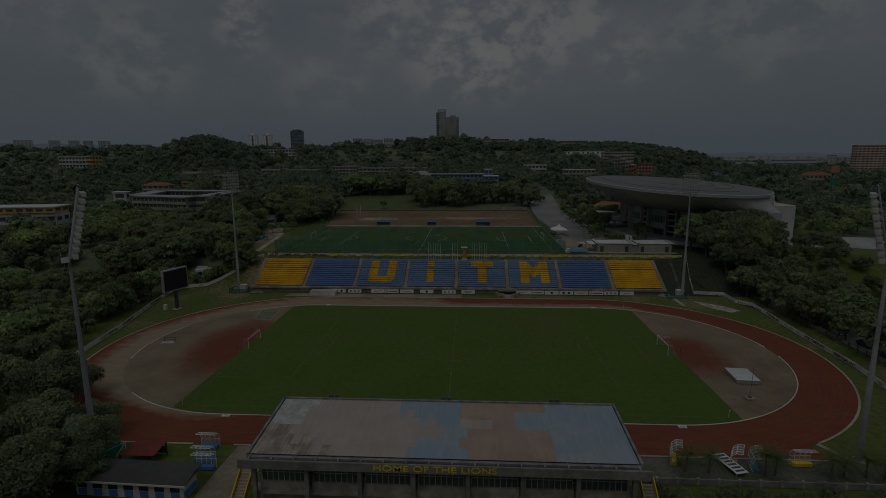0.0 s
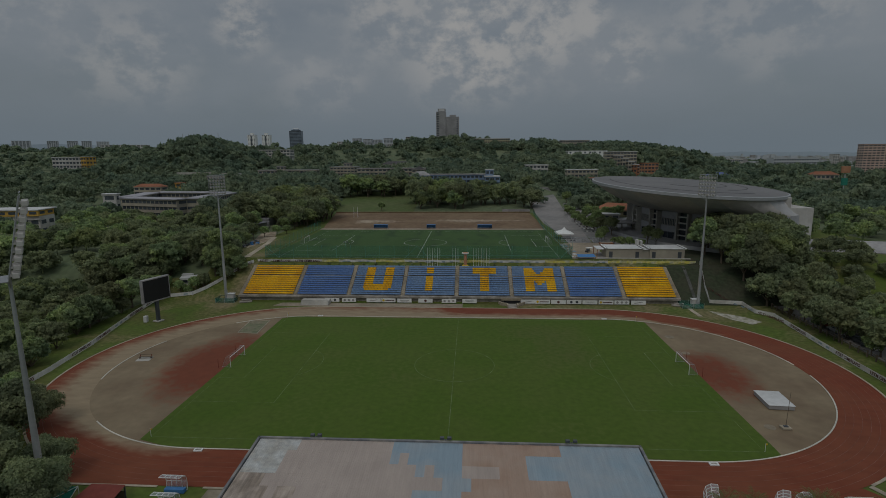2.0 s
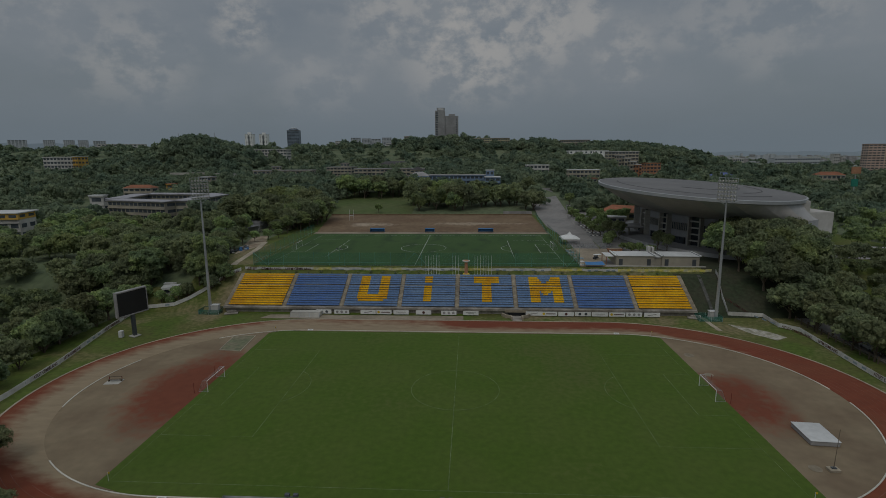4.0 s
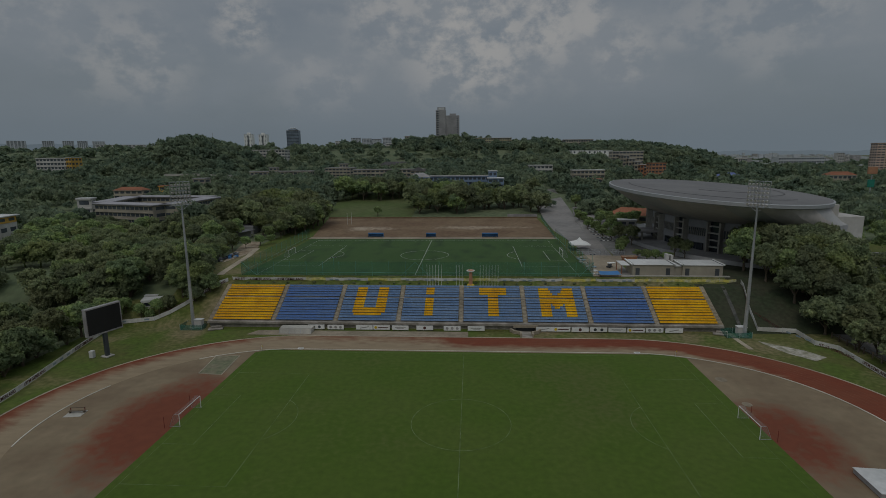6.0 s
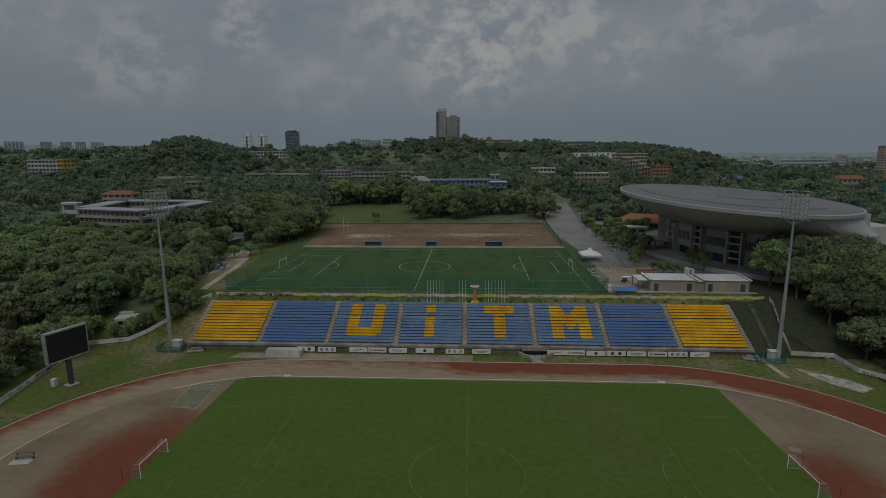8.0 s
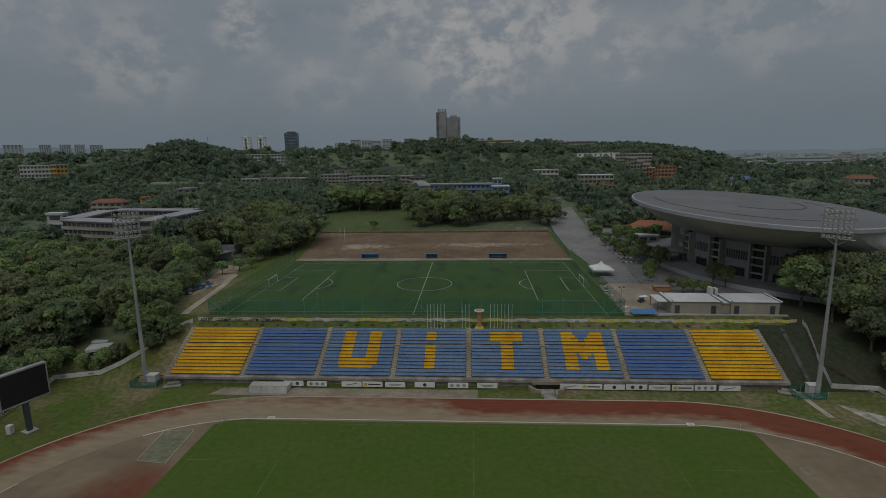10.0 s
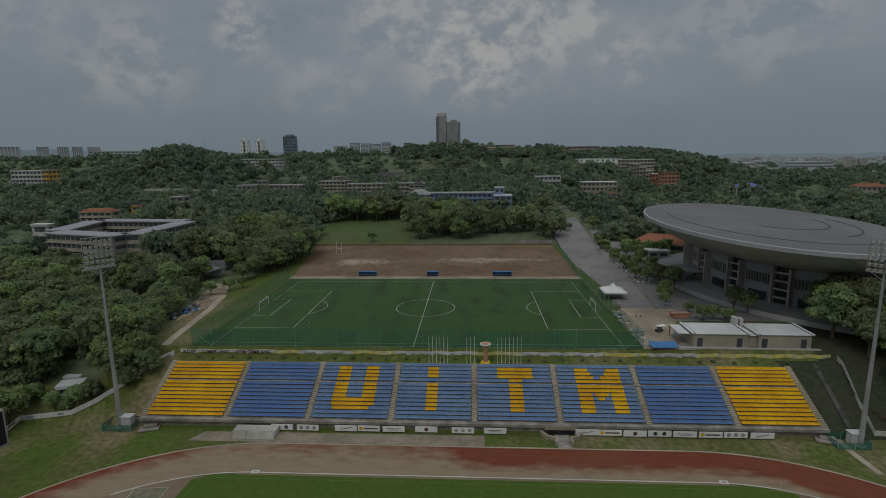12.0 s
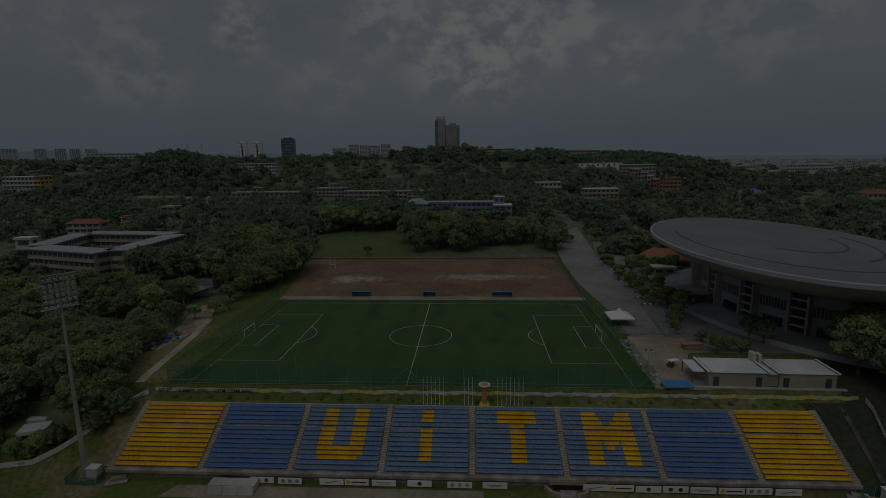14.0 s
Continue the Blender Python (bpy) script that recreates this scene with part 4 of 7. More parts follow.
def build_arena():
    a = empty("arena", AC.x, AC.y, PZ, 0, "large grey arena with a tilted oval saucer roof", "arena")
    off = Matrix.Translation((-AC.x, -AC.y, -PZ))
    n = 96

    def shell(name, rings, material, label="", smooth=True, close=False):
        vs = [rim_at(2 * math.pi * i / n, k, dz) for k, dz in rings for i in range(n)]
        fs = [(r * n + i, r * n + (i + 1) % n, (r + 1) * n + (i + 1) % n, (r + 1) * n + i) for r in range(len(rings) - 1) for i in range(n)]
        if close:
            fs.append(tuple((len(rings) - 1) * n + i for i in range(n)))
        ob = raw(name, vs, fs, material, a, label, smooth)
        ob.matrix_basis = off
        return ob
    shell("roof", [(0.985, 0.1), (0.9, 0.30), (0.75, 0.55), (0.55, 0.8), (0.3, 1.0), (0.05, 1.1)], "arena_roof", "smooth grey metal roof", close=True)
    shell("roof_edge", [(0.985, 0.12), (1.0, 0.0), (1.0, -1.1), (0.97, -1.5)], "arena_edge", "pale rounded roof edge", smooth=False)
    def drum(th, k=1.0):
        return (118 + 33 * k * math.cos(th), 142 + 48.5 * k * math.sin(th))
    for q in range(24):
        vs, fs = [], []
        for i in range(5):
            th = 2 * math.pi * (q + i / 4) / 24
            x0, y0, z0 = rim_at(th, 0.975, -1.45)
            x1, y1 = drum(th + AH)
            for s in range(4):
                t = s / 3
                vs.append((x0 + (x1 - x0) * t, y0 + (y1 - y0) * t, z0 + (23.0 - z0) * t - 1.2 * math.sin(math.pi * t)))
        fs = [(i * 4 + s, i * 4 + s + 1, i * 4 + s + 5, i * 4 + s + 4) for i in range(4) for s in range(3)]
        raw("soffit_panel", vs, fs, "arena_soffit" if q % 3 else "arena_wall", a, "dark bronze sloping soffit panel", True).matrix_basis = off
    # overlapping roof leaves with a thin dark seam
    for k0, t0, t1, dz in ((0.80, -3.0, -0.7, 0.50), (0.42, -1.9, 0.5, 0.95), (0.62, -0.9, 0.6, 0.75)):
        vs, fs = [], []
        m = 50
        for i in range(m + 1):
            th = t0 + (t1 - t0) * i / m
            vs += [rim_at(th, k0, dz), rim_at(th, k0 + 0.006, dz - 0.02), rim_at(th, k0, dz + 0.07), rim_at(th, k0 - 0.006, dz + 0.08)]
        for i in range(m):
            b, c = 4 * i, 4 * i + 4
            fs += [(b, b + 1, c + 1, c), (b + 1, b + 2, c + 2, c + 1), (b + 2, b + 3, c + 3, c + 2)]
        ob = raw("roof_seam", vs, fs, "arena_seam", a)
        ob.matrix_basis = off
    # drum wall
    vs = []
    for i in range(n):
        x, y = drum(2 * math.pi * i / n)
        vs += [(x, y, PZ - 0.5), (x, y, 23.2)]
    fs = [(2 * i, 2 * ((i + 1) % n), 2 * ((i + 1) % n) + 1, 2 * i + 1) for i in range(n)]
    raw("drum_wall", vs, fs, "arena_drum", a, "dark grey clad wall").matrix_basis = off

    def frame_at(th):
        x, y = drum(th)
        nr = Vector((math.cos(th) / 33, math.sin(th) / 48.5, 0)).normalized()
        return off @ Matrix(((-nr.y, nr.x, 0, x), (nr.x, nr.y, 0, y), (0, 0, 1, 0), (0, 0, 0, 1)))
    for i in range(8):
        th = 2.10 + i * 0.36
        rot = frame_at(th)
        top = 23.0
        for sx in (-2.9, 2.2):
            part("fin", boxes((sx, sx + 0.7, -0.3, 2.2, PZ - 0.3, top), bevel=0.05), "pale", a, "pale grey upright fin").matrix_basis = rot
        for k in range(4):
            z = PZ + 2.6 + 2.6 * k
            part("balcony", boxes((-2.2, 2.2, 0.3, 1.5, z, z + 0.45)), "wall_w", a, "pale balcony edge").matrix_basis = rot
        part("window_strip", boxes((-2.2, 2.2, 0.05, 0.2, PZ, top)), "glass", a).matrix_basis = rot
        rot2 = frame_at(th + 0.18)
        part("window", boxes((-4.2, 4.2, 0.0, 0.5, PZ + 6.4, PZ + 9.2)), "pane", a).matrix_basis = rot2
        for q in range(10):
            x = -4.25 + q * 0.93
            part("mullion", boxes((x, x + 0.16, 0.3, 0.75, PZ + 6.2, PZ + 9.4)), "pale", a).matrix_basis = rot2
        part("entrance_door", boxes((-2.6, 2.6, 0.0, 0.6, PZ, PZ + 3.3)), "glass", a).matrix_basis = rot2
        part("door_frame", boxes((-2.8, -2.6, 0, 0.75, PZ, PZ + 3.5), (2.6, 2.8, 0, 0.75, PZ, PZ + 3.5), (-2.8, 2.8, 0, 0.75, PZ + 3.3, PZ + 3.5), (-0.1, 0.1, 0.5, 0.75, PZ, PZ + 3.3)), "darksteel", a).matrix_basis = rot2
    # low entrance canopy on two posts
    part("canopy", boxes((66.5, 86, 138.5, 152, 14.6, 15.1), bevel=0.06), "roof_grey", a, "flat grey entrance canopy").matrix_basis = off
    for cx, cy in ((68, 140), (68, 150.5), (77, 140)):
        part("canopy_post", boxes((cx - 0.3, cx + 0.3, cy - 0.3, cy + 0.3, PZ - 0.3, 14.6)), "pale", a).matrix_basis = off
    # stepped white plant block at the back
    part("annex_block", boxes((119, 128, 101, 118, PZ, 27.5), bevel=0.1), "wall_w", a, "white stepped annex block").matrix_basis = off
    part("annex_block", boxes((128, 132, 101, 116, PZ, 30.2), bevel=0.1), "wall_w", a, "white stepped annex block").matrix_basis = off
    part("annex_block", boxes((132, 141, 101, 116, PZ, 26.0), bevel=0.1), "wall_w", a, "white stepped annex block").matrix_basis = off


build_arena()


def build_plaza():
    vs, fs = [], []
    n = 60
    for i in range(n + 1):
        th = 1.9 + 3.2 * i / n
        x, y = 118 + 32 * math.cos(th), 142 + 47.5 * math.sin(th)
        x1, y1 = 118 + 45 * math.cos(th), 142 + 62 * math.sin(th)
        vs += [(x, y, PZ + 0.9), (x1, y1, PZ + 0.35), (x1, y1, PZ - 0.3)]
    for i in range(n):
        b = 3 * i
        fs += [(b, b + 1, b + 4, b + 3), (b + 1, b + 2, b + 5, b + 4)]
    tagged(raw("arena_plaza", vs, fs, "plaza"), "grey paved terrace sloping up to the arena", "plaza", kind="structure")
    apron = [(54, 93.5), (112, 93.5), (112, 140), (92, 205), (64, 218), (58.5, 160), (56.5, 112)]
    tagged(raw("arena_forecourt", [(x, y, PZ + 0.004) for x, y in apron], [tuple(range(7))], "forecourt"), "dark grey paved forecourt round the arena", "plaza", kind="structure")
    wall = [(118 + 47.5 * math.cos(t), 142 + 65 * math.sin(t), PZ) for t in np.linspace(3.1, 4.6, 24)]
    tagged(raw("plaza_wall", *wall_strip(wall, 1.5, 0.2), "arena_wall"), "long dark grey boundary wall of the arena terrace", "wall", kind="structure")


build_plaza()
# road beside the turf pitch and the arena
road = [(47.0, 71.0), (48.5, 100), (50.5, 130), (53.5, 170), (57, 215), (61, 290), (66, 360)]
vs, fs = [], []
for i, (x, y) in enumerate(road):
    w = 4.5 if y > 110 else 3.5
    vs += [(x - w if y < 140 else 42.6 + 0.03 * (y - 140), y, ground_z(x, y) + 0.06), (x + w + 2.5, y, ground_z(x, y) + 0.06)]
fs = [(2 * i, 2 * i + 1, 2 * i + 3, 2 * i + 2) for i in range(len(road) - 1)]
tagged(raw("road", vs, fs, "road"), "pale grey asphalt campus road", "road", kind="structure")
# ---------------------------------------------------------------- buildings
FOOT = []       # plots kept free of woodland: x, y, half width, half depth


def hip(w, d, h, eave, rise):
    bm = bmesh.new()
    a, c = w / 2 + eave, d / 2 + eave
    base = [(-a, -c, h), (a, -c, h), (a, c, h), (-a, c, h)]
    if w >= d:
        ridge, quads = [(-a + c * 0.75, 0, h + rise), (a - c * 0.75, 0, h + rise)], ((0, 1, 5, 4), (1, 2, 5), (2, 3, 4, 5), (3, 0, 4), (3, 2, 1, 0))
    else:
        ridge, quads = [(0, -c + a * 0.75, h + rise), (0, c - a * 0.75, h + rise)], ((0, 1, 4), (1, 2, 5, 4), (2, 3, 5), (3, 0, 4, 5), (3, 2, 1, 0))
    vv = [bm.verts.new(v) for v in base + ridge]
    for q in quads:
        bm.faces.new([vv[i] for i in q])
    return bm


def build_house(name, x, y, w, d, z0, z1, floors, wall, roof, rz=0, label="", flat=True, bays=None, group="", eave=0.5, category="building", sides=True, deep=6.0, pane=0.34, sill=True):
    """A block with storeys, recessed-looking window panes, ledges and its roof; deep: how far its base goes into the slope."""
    h = z1 - z0
    b = empty(name, x, y, z0, rz, label, category, group)
    FOOT.append((x, y, w / 2 + 4, d / 2 + 4))
    fh = h / floors
    part("wall", boxes((-w / 2, w / 2, -d / 2, d / 2, -deep, h)), wall, b)
    if flat:
        part("roof", boxes((-w / 2 - eave, w / 2 + eave, -d / 2 - eave, d / 2 + eave, h, h + 0.5), bevel=0.05), roof, b)
    else:
        part("roof", hip(w, d, h, eave, min(w, d) * 0.24), roof, b)
    bays = bays or max(2, int(w / 4))
    shared = {}

    def pane_at(key, dims, m):
        if key not in shared:
            shared[key] = part("window", boxes(dims), "pane", b)
            shared[key].matrix_basis = m
        else:
            o = new("window", shared[key].data)
            o.parent = b
            o.matrix_basis = m
    ww, wh = w / bays * pane, fh * 0.46
    for f in range(floors):
        zz = f * fh + fh * 0.32
        if y > 1300:
            row = [(-w / 2 + w * (i + 0.5) / bays - ww, -w / 2 + w * (i + 0.5) / bays + ww, -0.08, 0.1, 0, wh) for i in range(bays)]
            if "row" in shared:
                o = new("window_band", shared["row"].data)
                o.parent = b
            else:
                o = shared["row"] = part("window_band", boxes(*row), "pane", b)
            tagged(o, kind="stuff")
            o.matrix_basis = Matrix.Translation((0, -d / 2, zz))
            continue
        for i in range(bays):
            cx = -w / 2 + w * (i + 0.5) / bays
            pane_at("front", (-ww, ww, -0.08, 0.1, 0, wh), Matrix.Translation((cx, -d / 2, zz)))
        if sides:
            nb = max(1, int(d / 5))
            for i in range(nb):
                cy = -d / 2 + d * (i + 0.5) / nb
                for s in (-1, 1):
                    pane_at("side", (-0.08, 0.08, -d / nb * 0.3, d / nb * 0.3, 0, wh), Matrix.Translation((s * w / 2, cy, zz)))
        if sill:
            part("ledge", boxes((-w / 2 - 0.3, w / 2 + 0.3, -d / 2 - 0.6, -d / 2 - 0.004, f * fh + fh * 0.86, f * fh + fh * 0.97)), wall, b)
    return b


# twin-slab tower on the hill
tower = empty("office_tower", -56.0, 900.0, 60, 0, "tall grey concrete twin-slab office tower on a wooded hill", "tower")
FOOT.append((-45, 895, 26, 16))
part("wall", boxes((-9.5, 9, -8, 8, 0, 72), bevel=0.2), "wall_g", tower)
part("wall", boxes((9.3, 34, -6, 10, 0, 62.5), bevel=0.2), "wall_g", tower)
part("top_block", boxes((-6.5, 8, -6, 6, 72, 77.5), bevel=0.1), "wall_g", tower)
part("emblem_panel", boxes((-4.5, 6.5, -6.2, -5.9, 73, 76.6)), "roof_pale", tower, "pale emblem panel")
part("top_block", boxes((16, 28, -3, 6, 62.5, 66)), "wall_g", tower)
for k in range(18):
    zz = 14 + 3.2 * k
    part("window", boxes((-8.6, -4.2, -8.12, -7.8, zz, zz + 1.7)), "pane", tower)
    part("ledge", boxes((-8.8, -4.0, -8.5, -8.0, zz - 0.7, zz - 0.2)), "wall_w", tower)
for k in range(14):
    part("window", boxes((29.5, 32.5, -6.12, -5.8, 14 + 3.2 * k, 15.4 + 3.2 * k)), "pane", tower)

B = build_house
B("lecture_block", -7.5, 326, 48, 12, 21, 32.3, 3, "wall_b", "roof_grey", 0, "pale blue lecture block with a grey flat roof", bays=14)
B("lecture_wing", -39, 322, 16, 14, 19, 32.0, 3, "wall_b", "roof_grey", 0, "pale blue lecture wing with a grey roof", flat=False)
B("stair_tower", 20.5, 316, 12, 14, 15, 31.0, 4, "wall_b", "roof_pale", 0, "pale blue stair block beside the lecture hall")
B("roof_cabin", 18.5, 320, 6.5, 6, 31.5, 36.2, 1, "wall_b", "roof_pale", 0, "small pale blue rooftop cabin", deep=0.0, sill=False)
B("low_block", -76, 402, 68, 12, 26, 36.0, 3, "wall_c", "roof_grey", 0, "long low cream block with a grey roof", bays=16)
B("gable_house", -48, 395, 13, 14, 26, 35.0, 3, "wall_c", "roof_dark", 0, "cream block with a brown hipped roof", flat=False)
B("low_block", -132, 436, 28, 14, 28, 37.0, 3, "wall_c", "roof_grey", -12, "cream block with a grey stair head")
B("roof_cabin", -128, 434, 7, 6, 37.5, 41, 1, "wall_c", "roof_grey", -12, "grey stair head on a flat roof", deep=0, sill=False)
B("low_block", -193, 436, 62, 14, 25, 34.0, 2, "wall_c", "roof_grey", 3, "long low grey-roofed block among trees", bays=14)
B("roof_cabin", -200, 432, 8, 6, 34.5, 38, 1, "wall_c", "roof_grey", 3, "grey stair head on a flat roof", deep=0, sill=False)
B("low_block", -233, 425, 22, 12, 22, 30.6, 2, "wall_w", "roof_grey", 6, "small grey-roofed block among trees")
B("cream_house", -95, 565, 36, 16, 30, 38.0, 2, "wall_c", "roof_dark", 0, "cream house with a brown roof", flat=False)
B("white_block", -478, 490, 36, 20, 36, 49.4, 3, "wall_w", "roof_pale", 4, "white three-storey block with yellow end bay", bays=9)
B("yellow_bay", -457, 488, 6, 18, 36, 49.8, 3, "wall_y2", "roof_pale", 4, "yellow end bay of a white block")
B("white_hall", -330, 710, 90, 20, 46, 59.6, 3, "wall_w", "roof_pale", -2, "long white hall with a pale roof", bays=18)
for x, z1 in ((-692, 119), (-646, 118)):
    tw = B("tower_block", x, 1508, 25, 18, 55, z1, 16, "white", "roof_pale", 0, "white high-rise apartment slab", bays=4, group="distant high-rises", pane=0.2, sill=False)
    part("lift_head", boxes((-5, 4, -5, 5, z1 - 54.5, z1 - 49)), "white", tw)
    part("dark_strip", boxes((-1.6, 1.6, -9.3, -9.0, 4, z1 - 58)), "pane", tw, "dark recessed window strip")
dk = B("dark_tower", -517, 1410, 35, 26, 50, 124, 18, "glassgrey", "roof_grey", 8, "dark glass office tower on the skyline", bays=6, group="distant high-rises", pane=0.45)
part("crown_block", boxes((-13, 13, -10, 10, 74.5, 79), bevel=2.0), "glassgrey", dk)
part("crown_block", boxes((-8, 8, -7, 7, 79, 82), bevel=1.5), "roof_pale", dk)
B("office_block", -525, 2010, 52, 20, 55, 111, 9, "wall_w", "roof_pale", 0, "pale distant apartment block on the skyline", group="distant high-rises", bays=8)
for i in range(4):
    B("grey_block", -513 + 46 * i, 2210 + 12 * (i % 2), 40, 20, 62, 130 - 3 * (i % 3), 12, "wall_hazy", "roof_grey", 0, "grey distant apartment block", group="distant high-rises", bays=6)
B("beige_block", -131, 1006, 15, 14, 60, 89.4, 7, "wall_c", "roof_pale", 0, "beige mid-rise block beside the hill", bays=4)
B("beige_block", -95, 960, 24, 14, 62, 80, 4, "wall_c", "roof_grey", 0, "beige low block beside the tower", bays=6)
B("white_block", -168, 1050, 34, 14, 60, 76, 3, "wall_w", "roof_pale", 0, "white low block on the skyline", bays=8)
for x, w, z1 in ((-2096, 68, 133), (-1942, 41, 131), (-1846, 40, 130), (-1778, 37, 129), (-1700, 47, 126)):
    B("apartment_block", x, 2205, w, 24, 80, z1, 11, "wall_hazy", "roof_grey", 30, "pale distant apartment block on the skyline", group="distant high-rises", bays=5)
B("white_hall", -1250, 1710, 150, 30, 62, 97, 4, "wall_w", "roof_pale", 20, "white distant hall with pale roof", bays=12)
B("slab_block", 40, 868, 66, 16, 58, 79.5, 5, "wall_y", "roof_pale", 0, "long yellow-grey slab block on the hill", bays=16)
B("slab_block", 192, 868, 52, 16, 55, 75, 4, "wall_c", "roof_grey", 0, "long cream slab block on the hill", bays=12)
B("campus_block", 180, 708, 60, 20, 33, 54.4, 4, "white", "roof_pale", 2, "long white campus block on the slope", bays=8, pane=0.16, sill=False)
FOOT.append((192, 686, 44, 22))
FOOT.append((30, 852, 40, 16))
FOOT.append((192, 852, 32, 16))
B("frame_block", 221, 668, 44, 16, 31, 52.5, 5, "wall_c", "roof_pale", 4, "cream framed block with deep bays", bays=9, pane=0.4)
for i in range(6):
    B("terrace_step", 214 + 6.5 * i, 652 - 5 * i, 9, 14, 17, 47 - 4.2 * i, max(3, 6 - i), "wall_o" if i > 2 else "wall_c", "roof_pale", 10, "stepped orange and cream terrace block", bays=2, group="stepped terraces")
B("end_block", 247, 618, 20, 14, 14, 36.5, 5, "wall_o", "roof_tile", 10, "orange end block of the stepped terraces", bays=4)
FOOT.append((240, 612, 28, 26))
B("pale_block", 82, 526, 27, 12, 22, 36.5, 3, "wall_w", "roof_pale", 0, "white block among the trees", bays=6)
B("pale_block", 128, 486, 34, 14, 18, 31.6, 3, "wall_c", "roof_pale", 0, "cream block with a pale roof", bays=8)
B("pale_block", 119, 426, 19, 12, 11, 24.8, 3, "wall_c", "roof_tile", 0, "cream three-storey block among trees", bays=4)
B("hall", 316, 566, 28, 18, 11, 21, 2, "wall_w", "roof_blue", 12, "white hall with a blue roof", flat=False)
B("warehouse", 816, 1610, 92, 40, 10, 34, 2, "wall_w", "roof_pale", 0, "pale distant warehouse with a flat roof", bays=14, group="distant warehouses")
B("warehouse", 1027, 1612, 138, 40, 5, 35, 3, "wall_hazy", "roof_pale", 0, "pale distant warehouse with a flat roof", bays=18, group="distant warehouses")
B("apartment_block", 1286, 1810, 22, 20, 5, 47, 8, "wall_w", "roof_pale", 0, "white distant tower block on the plain", bays=3, group="distant high-rises")
B("apartment_block", 1312, 1815, 14, 20, 5, 38, 7, "wall_w", "roof_pale", 0, "white distant tower block on the plain", bays=3, group="distant high-rises")
B("brown_house", 394, 488, 26, 14, 14, 25, 2, "wall_c", "roof_tile", -8, "house with a brown tiled roof", flat=False)
B("brick_apartments", 612, 712, 40, 16, 20, 61, 11, "wall_br", "roof_tile", -6, "red-brown brick apartment tower", bays=7)
B("yellow_block", -232, 132, 42, 12, 10, 22.5, 3, "wall_w", "roof_pale", 10, "white block with an orange top storey", bays=9, eave=1.2)
B("yellow_storey", -232, 131.4, 42.6, 12.6, 19.6, 22.4, 1, "wall_y2", "roof_pale", 10, "orange top storey under a pale roof", deep=0.0, bays=9, sill=False)
B("orange_hut", -238, 264, 21, 9, 20, 26.5, 2, "wall_c", "roof_tile", 0, "cream house with an orange tiled roof", flat=False)
B("beige_tower", -208, 304, 9.5, 9, 15, 32.5, 5, "wall_c", "roof_grey", 0, "beige stair tower above the trees", bays=2)
B("yellow_hut", -226.5, 284, 5, 6, 17, 28, 3, "wall_y2", "roof_tile", 0, "small yellow and orange hut", bays=1)

# courtyard hostel: wings of three open-corridor storeys
def hostel(x0, y0, x1, y1, group="hostel wings"):
    cx, cy = (x0 + x1) / 2, (y0 + y1) / 2
    L = math.hypot(x1 - x0, y1 - y0)
    rz = math.degrees(math.atan2(y1 - y0, x1 - x0))
    b = B("hostel_wing", cx, cy, L, 9.0, 13.5, 24.2, 3, "wall_c", "roof_lilac", rz, "pale hostel wing with a flat overhanging roof", bays=int(L / 3), group=group, eave=1.0, pane=0.40)


hostel(-201, 184, -161, 172.5)
hostel(-157, 175, -158, 222)
hostel(-212, 232, -162, 227)
hostel(-205, 190, -214, 228)
B("white_gable", -232, 212, 9, 4, 14, 24.6, 2, "wall_w", "roof_pale", 0, "white blank gable wall", bays=1, deep=2)

# sports hall by the far end with its brown yard
B("low_hall", 150, 92, 44, 14, 1, 11, 2, "wall_c", "roof_grey", -14, "low hall with a grey sheet roof and tan walls", flat=False, bays=9)
vs = [(118, 70, 0.03), (160, 60, 0.03), (165, 82, 0.03), (128, 88, 0.03)]
tagged(raw("yard", vs, [(0, 1, 2, 3)], "sand"), "tan earth yard in front of the hall", "yard", kind="structure")

# tiled houses beyond the car park
B("tiled_house", 95, 212, 25, 15, PZ - 0.3, 14.6, 1, "wall_y", "roof_tile", -32, "long yellow house with a terracotta tiled roof", flat=False, bays=3)
B("tiled_house", 100, 275, 14, 46, PZ - 0.3, 15.6, 1, "wall_c", "roof_tile", -12, "long cream house with a terracotta tiled roof", flat=False, bays=3)
B("shelter", 84.5, 190, 9, 6, PZ, 13.8, 1, "wall_w", "roof_pale", 0, "small white shelter beside the car park", bays=2)

# twin cabin building behind the stand
cb = empty("cabin_building", 66.6, 76.4, PZ, -1.5, "cream twin-box service building with pale metal roofs", "building")
FOOT.append((68, 77, 20, 10))
for x0, x1 in ((-13.6, -1.1), (1.5, 13.6)):
    part("wall", boxes((x0, x1, -3.6, 4.4, 0, 3.3)), "wall_c", cb, "cream rendered wall")
    part("roof", boxes((x0 - 0.5, x1 + 0.5, -3.9, 4.7, 3.3, 3.55), bevel=0.08), "roof_pale", cb, "pale metal roof")
    for xa in (x0 - 0.5, x1 + 0.05):
        part("roof_strip", boxes((xa, xa + 0.45, -4.0, 4.8, 3.55, 3.72)), "white", cb)
        part("roof_joint", boxes((xa + (0.5 if xa < x1 else -0.3), xa + (0.75 if xa < x1 else -0.05), -3.95, 4.75, 3.55, 3.62)), "darksteel", cb)
    for q in (0.12, 0.86):
        xx = x0 + (x1 - x0) * q
        part("door", boxes((xx - 0.62, xx + 0.62, -3.68, -3.55, 0, 2.35)), "darksteel", cb, "dark door")
part("link_wall", boxes((-1.2, 1.6, -3.0, 4.5, 0, 2.9)), "wall_c", cb)
